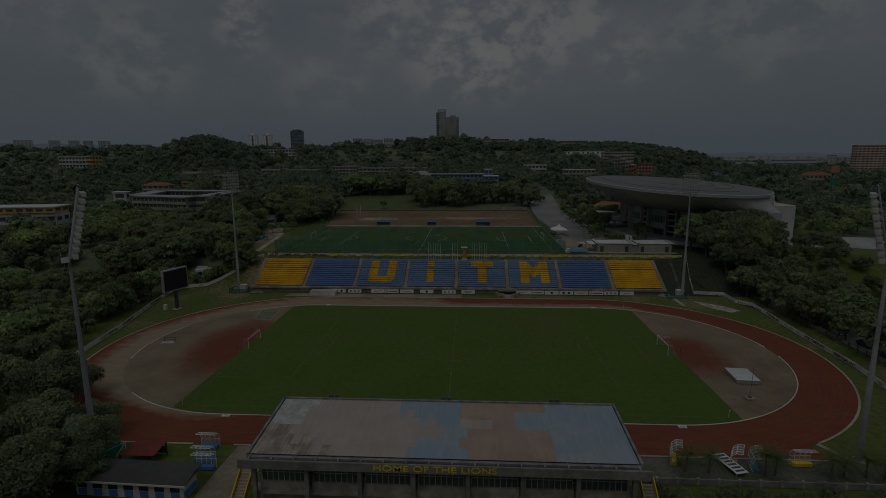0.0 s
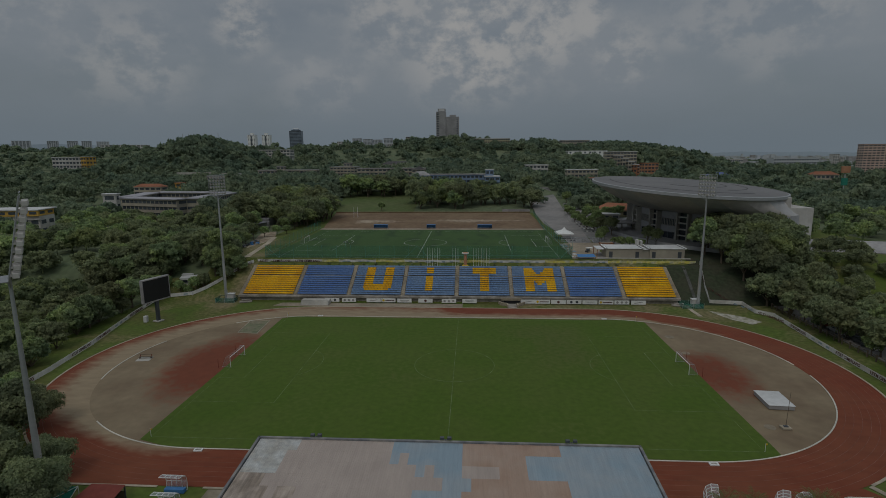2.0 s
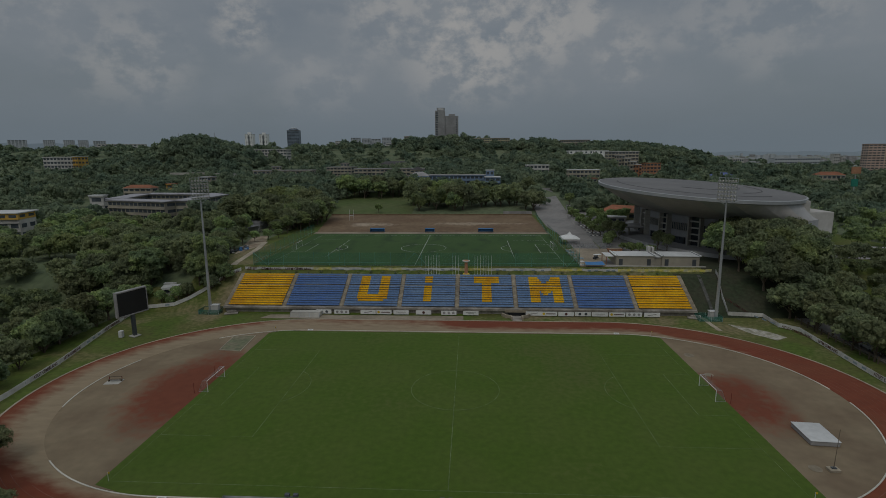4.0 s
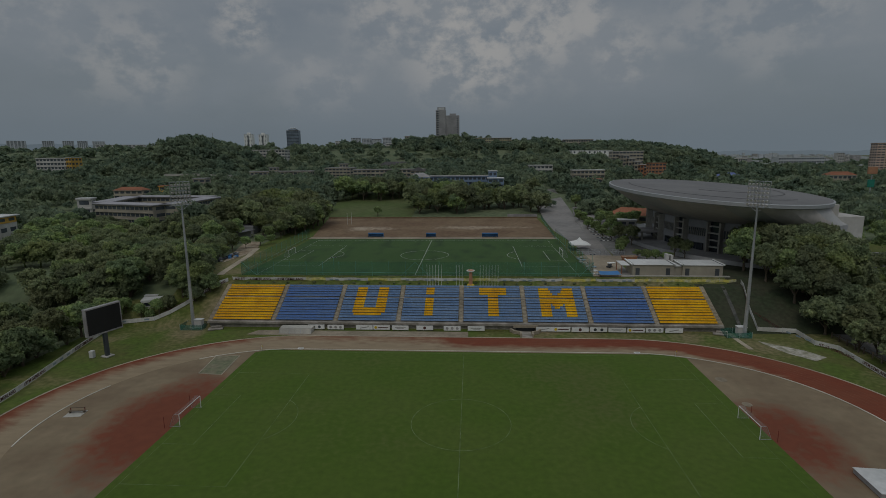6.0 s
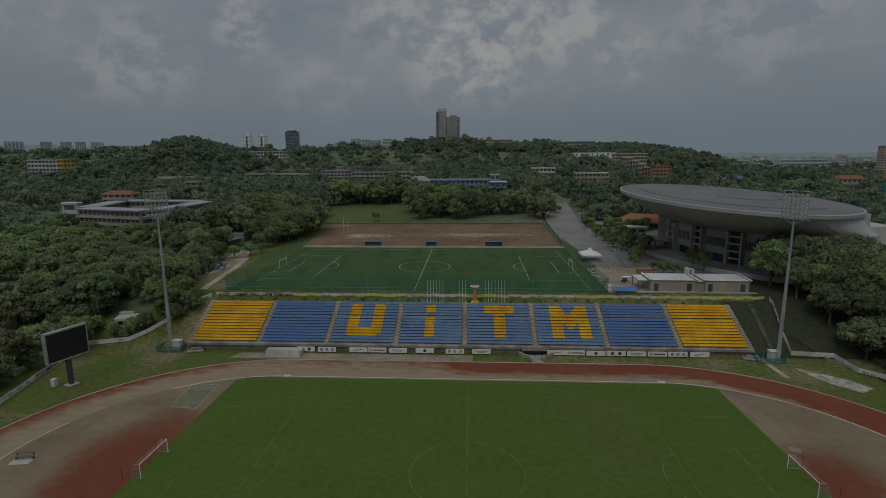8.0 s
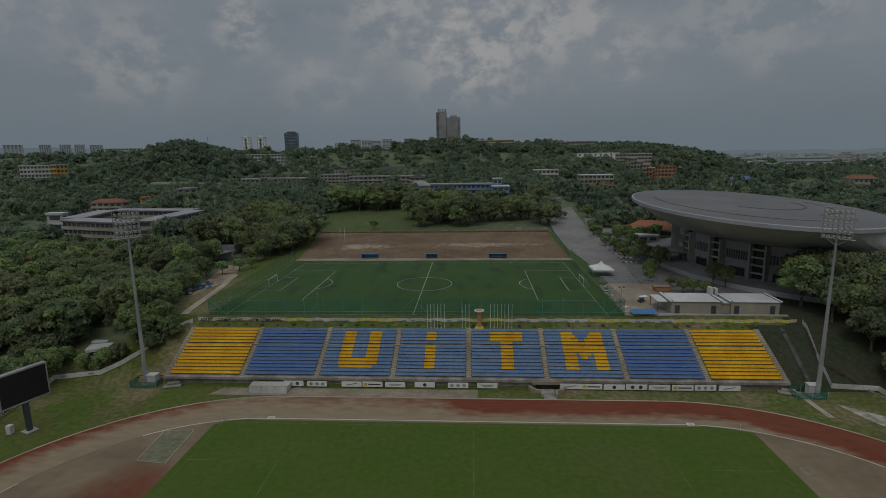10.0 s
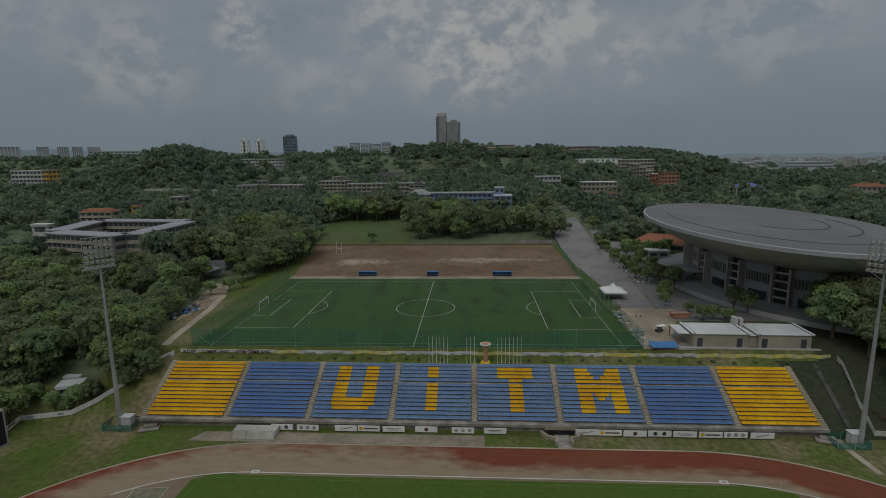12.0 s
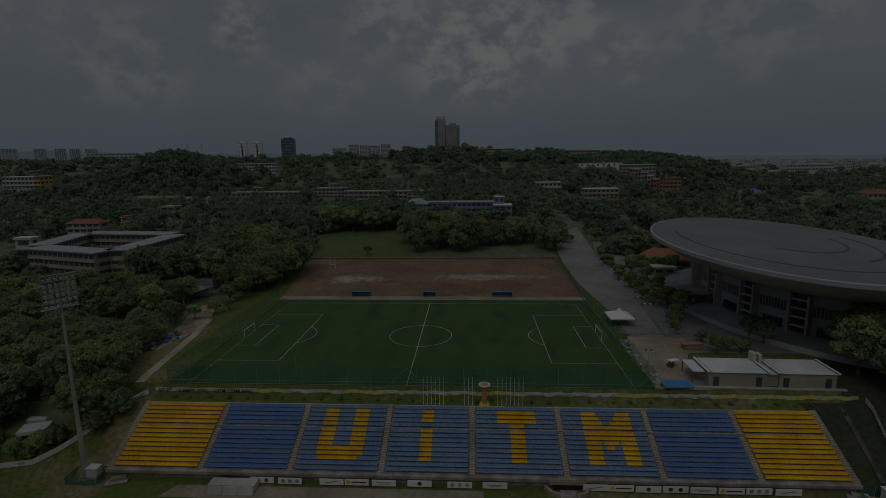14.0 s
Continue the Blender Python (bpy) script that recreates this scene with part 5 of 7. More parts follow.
part("link_roof", boxes((-1.0, 1.4, -3.4, 5.0, 2.9, 3.05)), "roof_pale", cb)
part("vent_stack", boxes((-1.5, -0.6, 2.6, 4.6, 3.0, 5.6), bevel=0.05), "wall_w", cb)
part("vent_stack", boxes((-0.1, 0.7, 2.6, 4.6, 3.0, 5.3), bevel=0.05), "wall_w", cb)
part("side_canopy", boxes((-16.8, -14.2, -2.5, 4.5, 2.9, 3.05)), "roof_pale", cb)
for yy in (-2.2, 4.2):
    part("canopy_post", boxes((-16.7, -16.5, yy, yy + 0.2, 0, 2.9)), "roof_tile", cb)
part("plinth", boxes((-17.0, 15.5, -4.6, -3.6, -0.2, 0.12)), "pale", cb)

# ---------------------------------------------------------------- trees


def leaf_cloud(rng, lobes, n, size, spread=0.45, crisp=0.25):
    """Many small leaf clumps on the skins of the lobes: verts, faces and soft outward normals."""
    lob = np.array(lobes)
    w = lob[:, 3] ** 2
    pick = rng.choice(len(lob), n, p=w / w.sum())
    d = rng.normal(size=(n, 3))
    d[:, 2] = np.where(d[:, 2] < -0.45, -d[:, 2], d[:, 2])
    d /= np.linalg.norm(d, axis=1)[:, None]
    rad = lob[pick, 3] * np.clip(rng.normal(0.92, 0.14, n), 0.4, 1.3)
    c = lob[pick, :3] + d * rad[:, None] * np.array([1, 1, 0.85])
    nrm = d + rng.normal(size=(n, 3)) * spread
    nrm /= np.linalg.norm(nrm, axis=1)[:, None]
    a = np.cross(nrm, rng.normal(size=(n, 3)))
    a /= np.linalg.norm(a, axis=1)[:, None] + 1e-9
    b = np.cross(nrm, a)
    s = (size * rng.uniform(0.6, 1.3, n))[:, None]
    k = rng.uniform(0.55, 1.0, n)[:, None]
    v = np.stack([c + a * s * 1.1, c + (b * k - a * 0.6) * s - nrm * s * 0.15, c - (b * k + a * 0.6) * s - nrm * s * 0.2], 1).reshape(-1, 3)
    soft = np.repeat(d * 0.7 + nrm * crisp + np.array([0, -0.12, 0.42]), 3, 0)
    soft /= np.linalg.norm(soft, axis=1)[:, None]
    return v, np.arange(3 * n).reshape(n, 3), soft


def mesh_from(name, v, f, material, soft=None):
    me = bpy.data.meshes.new(name)
    me.vertices.add(len(v)); me.vertices.foreach_set("co", np.asarray(v, np.float32).ravel())
    k = f.shape[1]
    me.loops.add(f.size); me.loops.foreach_set("vertex_index", f.astype(np.int32).ravel())
    me.polygons.add(len(f)); me.polygons.foreach_set("loop_start", np.arange(0, f.size, k, dtype=np.int32))
    me.polygons.foreach_set("loop_total", np.full(len(f), k, np.int32))
    me.update(calc_edges=True)
    if soft is not None:
        me.polygons.foreach_set("use_smooth", np.ones(len(f), bool))
        me.normals_split_custom_set_from_vertices(np.asarray(soft, np.float32))
    me.materials.append(M[material])
    return me


def crown_lobes(rng, r, h, base, n=15):
    """A tall core with many small boughs set over its skin."""
    lobes = [(0, 0, base + h * 0.40, r * 0.66), (r * 0.20, -r * 0.12, base + h * 0.64, r * 0.55), (-r * 0.2, r * 0.15, base + h * 0.55, r * 0.58)]
    for i in range(n):
        a = i * 2.4 + rng.uniform(-0.5, 0.5)
        up = rng.uniform(-0.55, 1.0)
        q = math.sqrt(max(0.0, 1 - up * up)) * r * rng.uniform(0.62, 0.95)
        lobes.append((q * math.cos(a), q * math.sin(a), base + h * (0.47 + 0.42 * up * rng.uniform(0.8, 1.12)), r * rng.uniform(0.14, 0.30)))
    return lobes


def build_tree_kind(seed, r, trunk, h, n, size, material, label):
    rng = np.random.default_rng(seed)
    t = empty("tree", 0, 0, -60, 0, label, "tree", "campus trees")
    bm = bmesh.new()
    tube(bm, (0, 0, -0.5), (0.1, 0.05, trunk), r * 0.075, r * 0.05, 7)
    lobes = crown_lobes(rng, r, h, trunk - 0.5, 26)
    for lx, ly, lz, _ in lobes[3:10]:
        tube(bm, (0.1, 0.05, trunk * 0.85), (lx * 0.8, ly * 0.8, lz), r * 0.035, r * 0.012, 5)
    part("trunk", bm, "bark", t)
    v, f, s = leaf_cloud(rng, lobes, n, size, 0.7, 0.45)
    CLOUDS.append((v, f, s, material, r))
    cr = new("crown", mesh_from("crown", v, f, material, s)); cr.parent = t
    return t


CLOUDS = []
KINDS = [build_tree_kind(11, 6.2, 3.4, 11.4, 4000, 0.54, "leaf_a", "broad green tree with a rounded leafy crown"),
         build_tree_kind(12, 7.6, 3.8, 11.6, 4800, 0.60, "leaf_a", "wide spreading green tree with a dense crown"),
         build_tree_kind(13, 5.0, 3.0, 12.0, 3600, 0.52, "leaf_b", "upright olive-green tree with a loose crown"),
         build_tree_kind(14, 2.6, 1.8, 4.4, 1500, 0.30, "leaf_d", "small fresh green tree with a light crown"),
         build_tree_kind(15, 6.8, 3.6, 10.4, 4100, 0.57, "leaf_c", "wide dark green tree with a domed crown"),
         build_tree_kind(16, 6.5, 3.4, 11.0, 7000, 0.41, "leaf_a", "broad green tree with small dense leaves"),
         build_tree_kind(17, 5.9, 3.2, 11.6, 6600, 0.39, "leaf_c", "dark green tree with small loose leaves"),
         build_tree_kind(18, 6.2, 3.2, 10.4, 17000, 0.24, "leaf_c", "grey-green tree with a dense crown of fine leaves")]


def plant(kind, x, y, s=1.0, z=None, sink=0.0):
    z = ground_z(x, y) - sink * s if z is None else z
    return copy_thing(KINDS[kind], pose(x, y, z, 0, 0, random.uniform(0, 360)) @ Matrix.Diagonal((s, s, s * random.uniform(0.9, 1.12), 1)))


def scatter(n, x0, x1, y0, y1, gap, kinds, lo, hi, ok=None, sink=0.0):
    pts = []
    tries = 0
    while len(pts) < n and tries < n * 40:
        tries += 1
        x, y = random.uniform(x0, x1), random.uniform(y0, y1)
        if ok and not ok(x, y):
            continue
        if any((x - a) ** 2 + (y - b) ** 2 < gap * gap for a, b in pts):
            continue
        if any(abs(x - a) < w + 1 and abs(y - b) < d + 1 for a, b, w, d in FOOT):
            continue
        pts.append((x, y))
        plant(random.choice(kinds), x, y, random.uniform(lo, hi), sink=sink)
    return pts


def grove(n, x0, x1, y0, y1, gap, kinds, lo, hi, ok=None, sink=0.0, share=1.0):
    """Woodland in which single trees can't be told apart: crowns and stems joined, one mesh for each leaf colour."""
    rng = np.random.default_rng(n)
    pts, heaps = [], {}
    for i in range(n * 30):
        if len(pts) == n:
            break
        x, y = rng.uniform(x0, x1), rng.uniform(y0, y1)
        if ok and not ok(x, y) or any((x - a) ** 2 + (y - b) ** 2 < gap * gap for a, b in pts):
            continue
        if any(abs(x - a) < w - 1 and abs(y - b) < d - 1 for a, b, w, d in FOOT):
            continue
        pts.append((x, y))
        v, f, nn, material, r = CLOUDS[int(rng.choice(kinds))]
        m = int(len(f) * share)
        q, a = rng.uniform(lo, hi), rng.uniform(0, 6.28)
        R = np.array([[math.cos(a), -math.sin(a), 0], [math.sin(a), math.cos(a), 0], [0, 0, 1]])
        z = ground_z(x, y) - sink * q
        V, F, S = heaps.setdefault(material, ([], [], []))
        base = sum(len(t) for t in V)
        V.append(((v[:3 * m] - v[:3 * m].mean(0) * (0, 0, 1)) * (1, 1, rng.uniform(0.85, 1.1)) + v[:3 * m].mean(0) * (0, 0, 1)) @ R.T * q + np.array([x, y, z]))
        S.append(nn[:3 * m] @ R.T)
        F.append(f[:m] + base)
        ring = [(math.cos(k * 2.094), math.sin(k * 2.094)) for k in range(3)]
        stem = np.array([(x + c * r * 0.07 * q, y + e * r * 0.07 * q, z - 1) for c, e in ring] + [(x + c * r * 0.04 * q, y + e * r * 0.04 * q, z + 6 * q) for c, e in ring])
        V.append(stem)
        S.append(np.array([(c, e, 0.1) for c, e in ring] * 2))
        F.append(np.array([(k, (k + 1) % 3, 3 + k) for k in range(3)] + [((k + 1) % 3, 3 + (k + 1) % 3, 3 + k) for k in range(3)]) + base + 3 * m)
    for material, (V, F, S) in heaps.items():
        ob = new("tree_belt", mesh_from("tree_belt", np.concatenate(V), np.concatenate(F), material, np.concatenate(S)))
        tagged(ob, "unbroken belt of green trees with grey-green crowns", "woodland", kind="stuff")


FOOT.append((-94.6, 56.5, 4, 6))
random.seed(5)
# wood beyond the fence on the scoreboard side
scatter(34, -126, -103, -70, 98, 7.0, (0, 1, 2, 2, 4), 0.5, 0.8, lambda x, y: y < 62 or x < -105, 3.0)
grove(100, -190, -124, -60, 172, 7.2, (0, 1, 2, 2, 4), 0.55, 0.9, lambda x, y: x < -126 or y > 98, 3.0, 0.7)
grove(16, -126, -98, -40, 60, 5.5, (2, 4, 3), 0.55, 0.8, lambda x, y: x < -103, 3.0, 0.8)
scatter(30, -130, -91, 58, 98, 6.0, (0, 1, 2, 4), 0.6, 0.85, lambda x, y: x < -88 - 0.2 * (y - 60), 2.5)
grove(34, -225, -150, 38, 168, 9, (0, 1, 4), 0.75, 1.0, None, 3.0, 0.85)
scatter(22, -128, -93, 160, 235, 8.5, (0, 4, 6, 2), 1.25, 1.65, None, 2.5)
scatter(9, -92, -81, 156, 200, 6, (0, 6, 4), 0.95, 1.3, None, 1.5)
for x, y, k, s in ((-103, 50, 0, 0.7), (-91, 68, 4, 0.7), (-105, 42, 1, 0.7), (-106, 33, 2, 0.75), (-104, 22, 0, 0.7), (-104, 62, 1, 0.8), (-87.5, 76, 0, 0.6), (-82.0, 64.6, 5, 0.62), (-86.5, 61.0, 5, 0.70), (-84.0, 69.5, 6, 0.62), (-88, 67, 5, 0.85), (-95.5, 53.6, 3, 0.8), (-90.5, 54.6, 3, 0.9), (-101, 55, 3, 0.8), (-93.5, 66, 2, 0.9)):
    plant(k, x, y, s)
# overhanging growth along the bank fence
for x, y, k, s in ((-78.9, 63.2, 5, 0.50), (-81.8, 59.4, 6, 0.48), (-84.2, 62.5, 5, 0.62), (-88.6, 56.2, 6, 0.42), (-92.5, 53.6, 3, 0.6)):
    plant(k, x, y, s, ground_z(x, y) - 1.3)
for x, y, k, s in ((-97.5, -5, 0, 0.75), (-100.5, 6, 2, 0.75), (-103, 16, 0, 0.8), (-95.5, -15, 4, 0.75), (-105, 27, 1, 0.8), (-97, -25, 0, 0.85), (-92, -31, 2, 0.8), (-106, -2, 1, 0.9), (-104, -14, 0, 0.9)):
    plant(k, x, y, s * 0.85, sink=3.0)
# near clump by the mast
for x, y, s in ((-62.5, -52, 1.0), (-69, -41, 1.05), (-57, -60.5, 0.95), (-53, -68, 1.1), (-73, -31, 0.72), (-67, -63, 1.2), (-79, -50, 1.2), (-82, -37, 0.95), (-90, -44, 1.1), (-62, -74, 1.1), (-94, -28, 0.9), (-84, -64, 1.3), (-97, -56, 1.2), (-74, -76, 1.2), (-102, -38, 1.2), (-84, -24, 0.6), (-53.2, -53.5, 0.72), (-50.8, -58.5, 0.62), (-58.5, -45.2, 0.6)):
    plant(7 if x > -80 else random.choice((5, 6)), x, y, s * 0.95, sink=1.5)
# tall trees beyond the other end
scatter(13, 92, 114, 50, 92, 6.5, (6, 6, 6), 0.9, 1.25, lambda x, y: x > 99 - 0.02 * (y - 50))
grove(20, 112, 142, 50, 90, 6.0, (4, 4, 0), 0.42, 0.62, lambda x, y: y < 96 - 0.25 * (x - 92), 2.0, 0.85)
scatter(12, 97, 112, 14, 54, 7.0, (0, 2, 4), 0.6, 0.85, None, 1.0)
grove(14, 112, 152, 10, 54, 8.5, (0, 2, 4), 0.42, 0.6, lambda x, y: not (x > 118 and y < 36), 1.5, 0.8)
scatter(16, 97, 190, -50, 14, 11, (3, 3, 2), 0.8, 1.2)
grove(26, 146, 215, 98, 205, 9.0, (0, 4, 1), 0.7, 1.0, None, 2.0, 0.6)
grove(14, 110, 150, 92, 98.5, 3.8, (4, 0), 0.58, 0.74, None, 0.0, 0.8)
for x, y, k, q in ((90.5, 80.5, 5, 0.98), (97.5, 76.0, 6, 1.05), (95.0, 88.0, 6, 1.1), (103.5, 70.0, 5, 1.1), (104.0, 82.0, 6, 1.15), (99.5, 64.5, 6, 1.0), (108.0, 62.0, 5, 1.05), (91.8, 70.0, 6, 0.82), (95.0, 60.5, 6, 0.85), (101.0, 56.5, 6, 0.9), (96.5, 68.0, 5, 0.8), (107.0, 52.0, 6, 0.8)):
    plant(k, x, y, q)
for i in range(12):
    plant(random.choice((2, 2, 3)), random.uniform(99.5, 104), -36 + 7.2 * i + random.uniform(-2, 2), random.uniform(0.62, 0.85), sink=0.8)
# small trees by the car park and the arena
for x, y, k, s in ((66, 134, 2, 0.62), (69, 128, 2, 0.6), (64, 140, 3, 1.0), (62.5, 165, 3, 0.95), (61.5, 176, 3, 0.9), (63, 205, 3, 1.1), (66, 224, 3, 0.9), (70, 188, 0, 0.5), (73, 198, 0, 0.5), (76, 212, 0, 0.5), (64, 94, 3, 0.8), (67.5, 95, 3, 0.75), (61, 113, 3, 0.8), (59, 109, 3, 0.75), (77.5, 104, 2, 0.55), (80.0, 101, 2, 0.5),
                   (-83.5, 178, 3, 1.15), (-96, 100, 3, 0.8), (-92.5, 120, 3, 0.9), (84, 232, 0, 0.6), (80, 246, 0, 0.6), (72, 262, 0, 0.6), (110, 240, 0, 0.7), (116, 232, 0, 0.7), (-57, 232, 3, 1.0)):
    plant(k, x, y, s)
for x, y, k, q in ((-94.6, 112.5, 5, 0.5), (-95.5, 103, 6, 0.55), (-92.0, 99.0, 5, 0.42), (-98.5, 116, 6, 0.6), (-93.0, 86.5, 6, 0.55), (-89.0, 83.0, 5, 0.45), (-105, 138, 0, 0.7), (-91.5, 143, 6, 0.6), (-86.0, 131.0, 3, 0.8), (-100, 104, 5, 0.62), (-97.5, 96, 6, 0.62), (-92.5, 92, 5, 0.5), (-88.8, 126, 3, 0.9), (-90.5, 141, 3, 1.1), (-87.5, 147, 0, 0.6), (-99, 154, 0, 0.8), (-84.5, 158, 1, 0.72), (-90.5, 165, 0, 0.95), (-83.5, 170, 4, 0.8), (-112.5, 127, 6, 0.95), (-107.0, 121, 5, 0.8), (-118.5, 131, 6, 1.0), (-120, 121, 5, 0.95), (-113, 116, 6, 0.8), (-104.0, 128.5, 5, 0.7), (-126, 128, 6, 1.0)):
    plant(k, x, y, q)
for i in range(9):
    y = 146.5 + 8.6 * i
    plant(3, 62.3 + 0.05 * (y - 140) + random.uniform(-1.5, 1.5), y + random.uniform(-1, 1), random.uniform(0.7, 1.05))
for x, y, q in ((78, 200, 1.2), (83, 196, 1.3), (88, 193, 1.2), (76, 190, 1.1), (92, 199, 1.3), (68, 150, 1.0), (71, 158, 1.1), (69, 168, 0.9), (73, 176, 1.1), (61.5, 118, 0.8), (64.5, 123, 0.9), (63.2, 101.5, 0.65), (70.5, 93.8, 0.65), (72.5, 95.5, 0.6)):
    plant(3, x, y, q)
# tree belt at the far edge of the earth field and beside the grass slope
for i in range(19):
    x = -36 + 5.0 * i + random.uniform(-1.5, 1.5)
    if x < 47:
        plant(random.choice((0, 4, 2, 2)), x, random.uniform(236, 258), random.uniform(1.0, 1.35), sink=2.0)
scatter(14, -38, 48, 256, 292, 7, (0, 2, 4), 0.9, 1.2)
scatter(13, -96, -38, 284, 302, 6, (0, 1, 4), 0.8, 1.15)
for i in range(12):
    plant(6, 30.5 + 3.4 * i, -57.4 + random.uniform(-1, 1), random.uniform(0.22, 0.30), sink=5.5)
for t in KINDS:
    for o in (*t.children_recursive, t):
        bpy.data.objects.remove(o)


def build_far_woods():
    rng = np.random.default_rng(3)
    protos = [[leaf_cloud(rng, crown_lobes(rng, 6.3, 10.0, 0.6, 9), n, q, 0.55, 0.18) for k in range(7)] for n, q in ((250, 1.05), (125, 1.5), (52, 2.3))]
    V, F, S, base, count = [], [], [], 0, 0

    def clear(x, y, d):
        if -120 < x < 52 and y < 236 or -95 < x < 60 and y < 232:
            return False
        if 50 < x < 175 and y < 215 or 55 < x < 72 and y < 360 or -90 < x < -38 and y < 305 or -38 < x < 48 and y < 300:
            return False
        for a, b, w, h in FOOT:
            if abs(x - a) < w and (3 - h < y - b < h):
                return False
        if x > 420 and y > 1100 and wob(x, y, 120, 9) > 0.0:
            return False
        if wob(x, y, 70, 3.3) > 0.72 and y < 600:
            return False
        return True
    def stand_of_trees(cx, cy, rx, ry, n):
        for i in range(n):
            a, q = rng.uniform(0, 6.283), math.sqrt(rng.random())
            yield cx + rx * q * math.cos(a), cy + ry * q * math.sin(a)

    def everywhere(n):
        for i in range(n):
            d = 200 + 2300 * rng.random() ** 2.1
            az = rng.uniform(-0.84, 0.84)
            yield d * math.sin(az), -80 + d * math.cos(az)
    spots = [p for args in ((-365, 550, 95, 100, 620), (-30, 850, 110, 60, 260), (230, 840, 190, 60, 420), (80, 600, 140, 80, 380), (-150, 330, 120, 70, 260), (-60, 480, 160, 60, 380), (330, 800, 170, 130, 520), (520, 940, 200, 200, 300), (-470, 470, 40, 6, 16)) for p in stand_of_trees(*args)]
    spots += list(everywhere(7300))
    for x, y in spots:
        d = math.hypot(x, y + 80)
        if y < 170 and abs(x) < 215 or not clear(x, y, d):
            continue
        v, f, s = protos[0 if d < 520 else 1 if d < 1000 else 2][count % 7]
        k = rng.uniform(0.6, 1.35) * (1 + 0.45 * wob(x, y, 75, 6.0)) * (1 + max(0, d - 700) / 1600)
        a = rng.uniform(0, 6.28)
        R = np.array([[math.cos(a), -math.sin(a), 0], [math.sin(a), math.cos(a), 0], [0, 0, 1]])
        V.append((v @ R.T) * np.array([k, k, k * rng.uniform(0.8, 1.2) / (1 + max(0, d - 700) / 2500)]) + np.array([x, y, ground_z(x, y) - 0.5]))
        S.append(s @ R.T)
        F.append(f + base)
        base += len(v)
        count += 1
    ob = new("woodland", mesh_from("woodland", np.concatenate(V), np.concatenate(F), "leaf_far", np.concatenate(S)))
    tagged(ob, "dense dark green tropical woodland over rolling slopes", "woodland", kind="stuff")


build_far_woods()


# flat far sheet; its material carries the haze as colour and glow
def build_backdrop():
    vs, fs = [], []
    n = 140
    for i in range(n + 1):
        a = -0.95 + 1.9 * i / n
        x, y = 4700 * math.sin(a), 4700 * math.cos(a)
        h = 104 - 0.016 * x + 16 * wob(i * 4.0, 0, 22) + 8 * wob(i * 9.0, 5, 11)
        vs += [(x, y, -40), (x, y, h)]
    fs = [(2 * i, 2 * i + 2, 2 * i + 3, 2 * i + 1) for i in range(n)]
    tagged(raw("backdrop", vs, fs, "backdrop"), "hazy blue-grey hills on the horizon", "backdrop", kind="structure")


build_backdrop()


def build_distant_city():
    """Low sheds and blocks strewn over the plain towards the horizon."""
    rng = random.Random(12)
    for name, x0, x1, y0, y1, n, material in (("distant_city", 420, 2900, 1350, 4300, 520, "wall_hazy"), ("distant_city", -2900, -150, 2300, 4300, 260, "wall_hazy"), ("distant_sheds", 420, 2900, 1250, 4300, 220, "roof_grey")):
        vs, fs = [], []
        for i in range(n):
            y = y0 + (y1 - y0) * rng.random()
            x = rng.uniform(x0, x1) * (0.35 + 0.65 * y / y1)
            w, d, h = rng.uniform(10, 46), rng.uniform(10, 24), rng.choice((4, 5, 6, 7, 9, 22 if rng.random() < 0.25 else 6))
            z, b = ground_z(x, y) - 3, len(vs)
            vs += [(x + sx * w / 2, y + sy * d / 2, zz) for zz in (z, z + 3 + h) for sx, sy in ((-1, -1), (1, -1), (1, 1), (-1, 1))]
            fs += [(b, b + 1, b + 5, b + 4), (b + 1, b + 2, b + 6, b + 5), (b + 2, b + 3, b + 7, b + 6), (b + 3, b, b + 4, b + 7), (b + 4, b + 5, b + 6, b + 7)]
        tagged(raw(name, vs, fs, material), "hazy distant town of low pale blocks and sheds", "town", kind="stuff")


build_distant_city()

# ---------------------------------------------------------------- fences and banners


def follow(pts, step=3.0):
    out = []
    for (x0, y0), (x1, y1) in zip(pts, pts[1:]):
        n = max(1, int(math.hypot(x1 - x0, y1 - y0) / step))
        out += [(x0 + (x1 - x0) * i / n, y0 + (y1 - y0) * i / n) for i in range(n)]
    out.append(pts[-1])
    return [(x, y, ground_z(x, y)) for x, y in out]


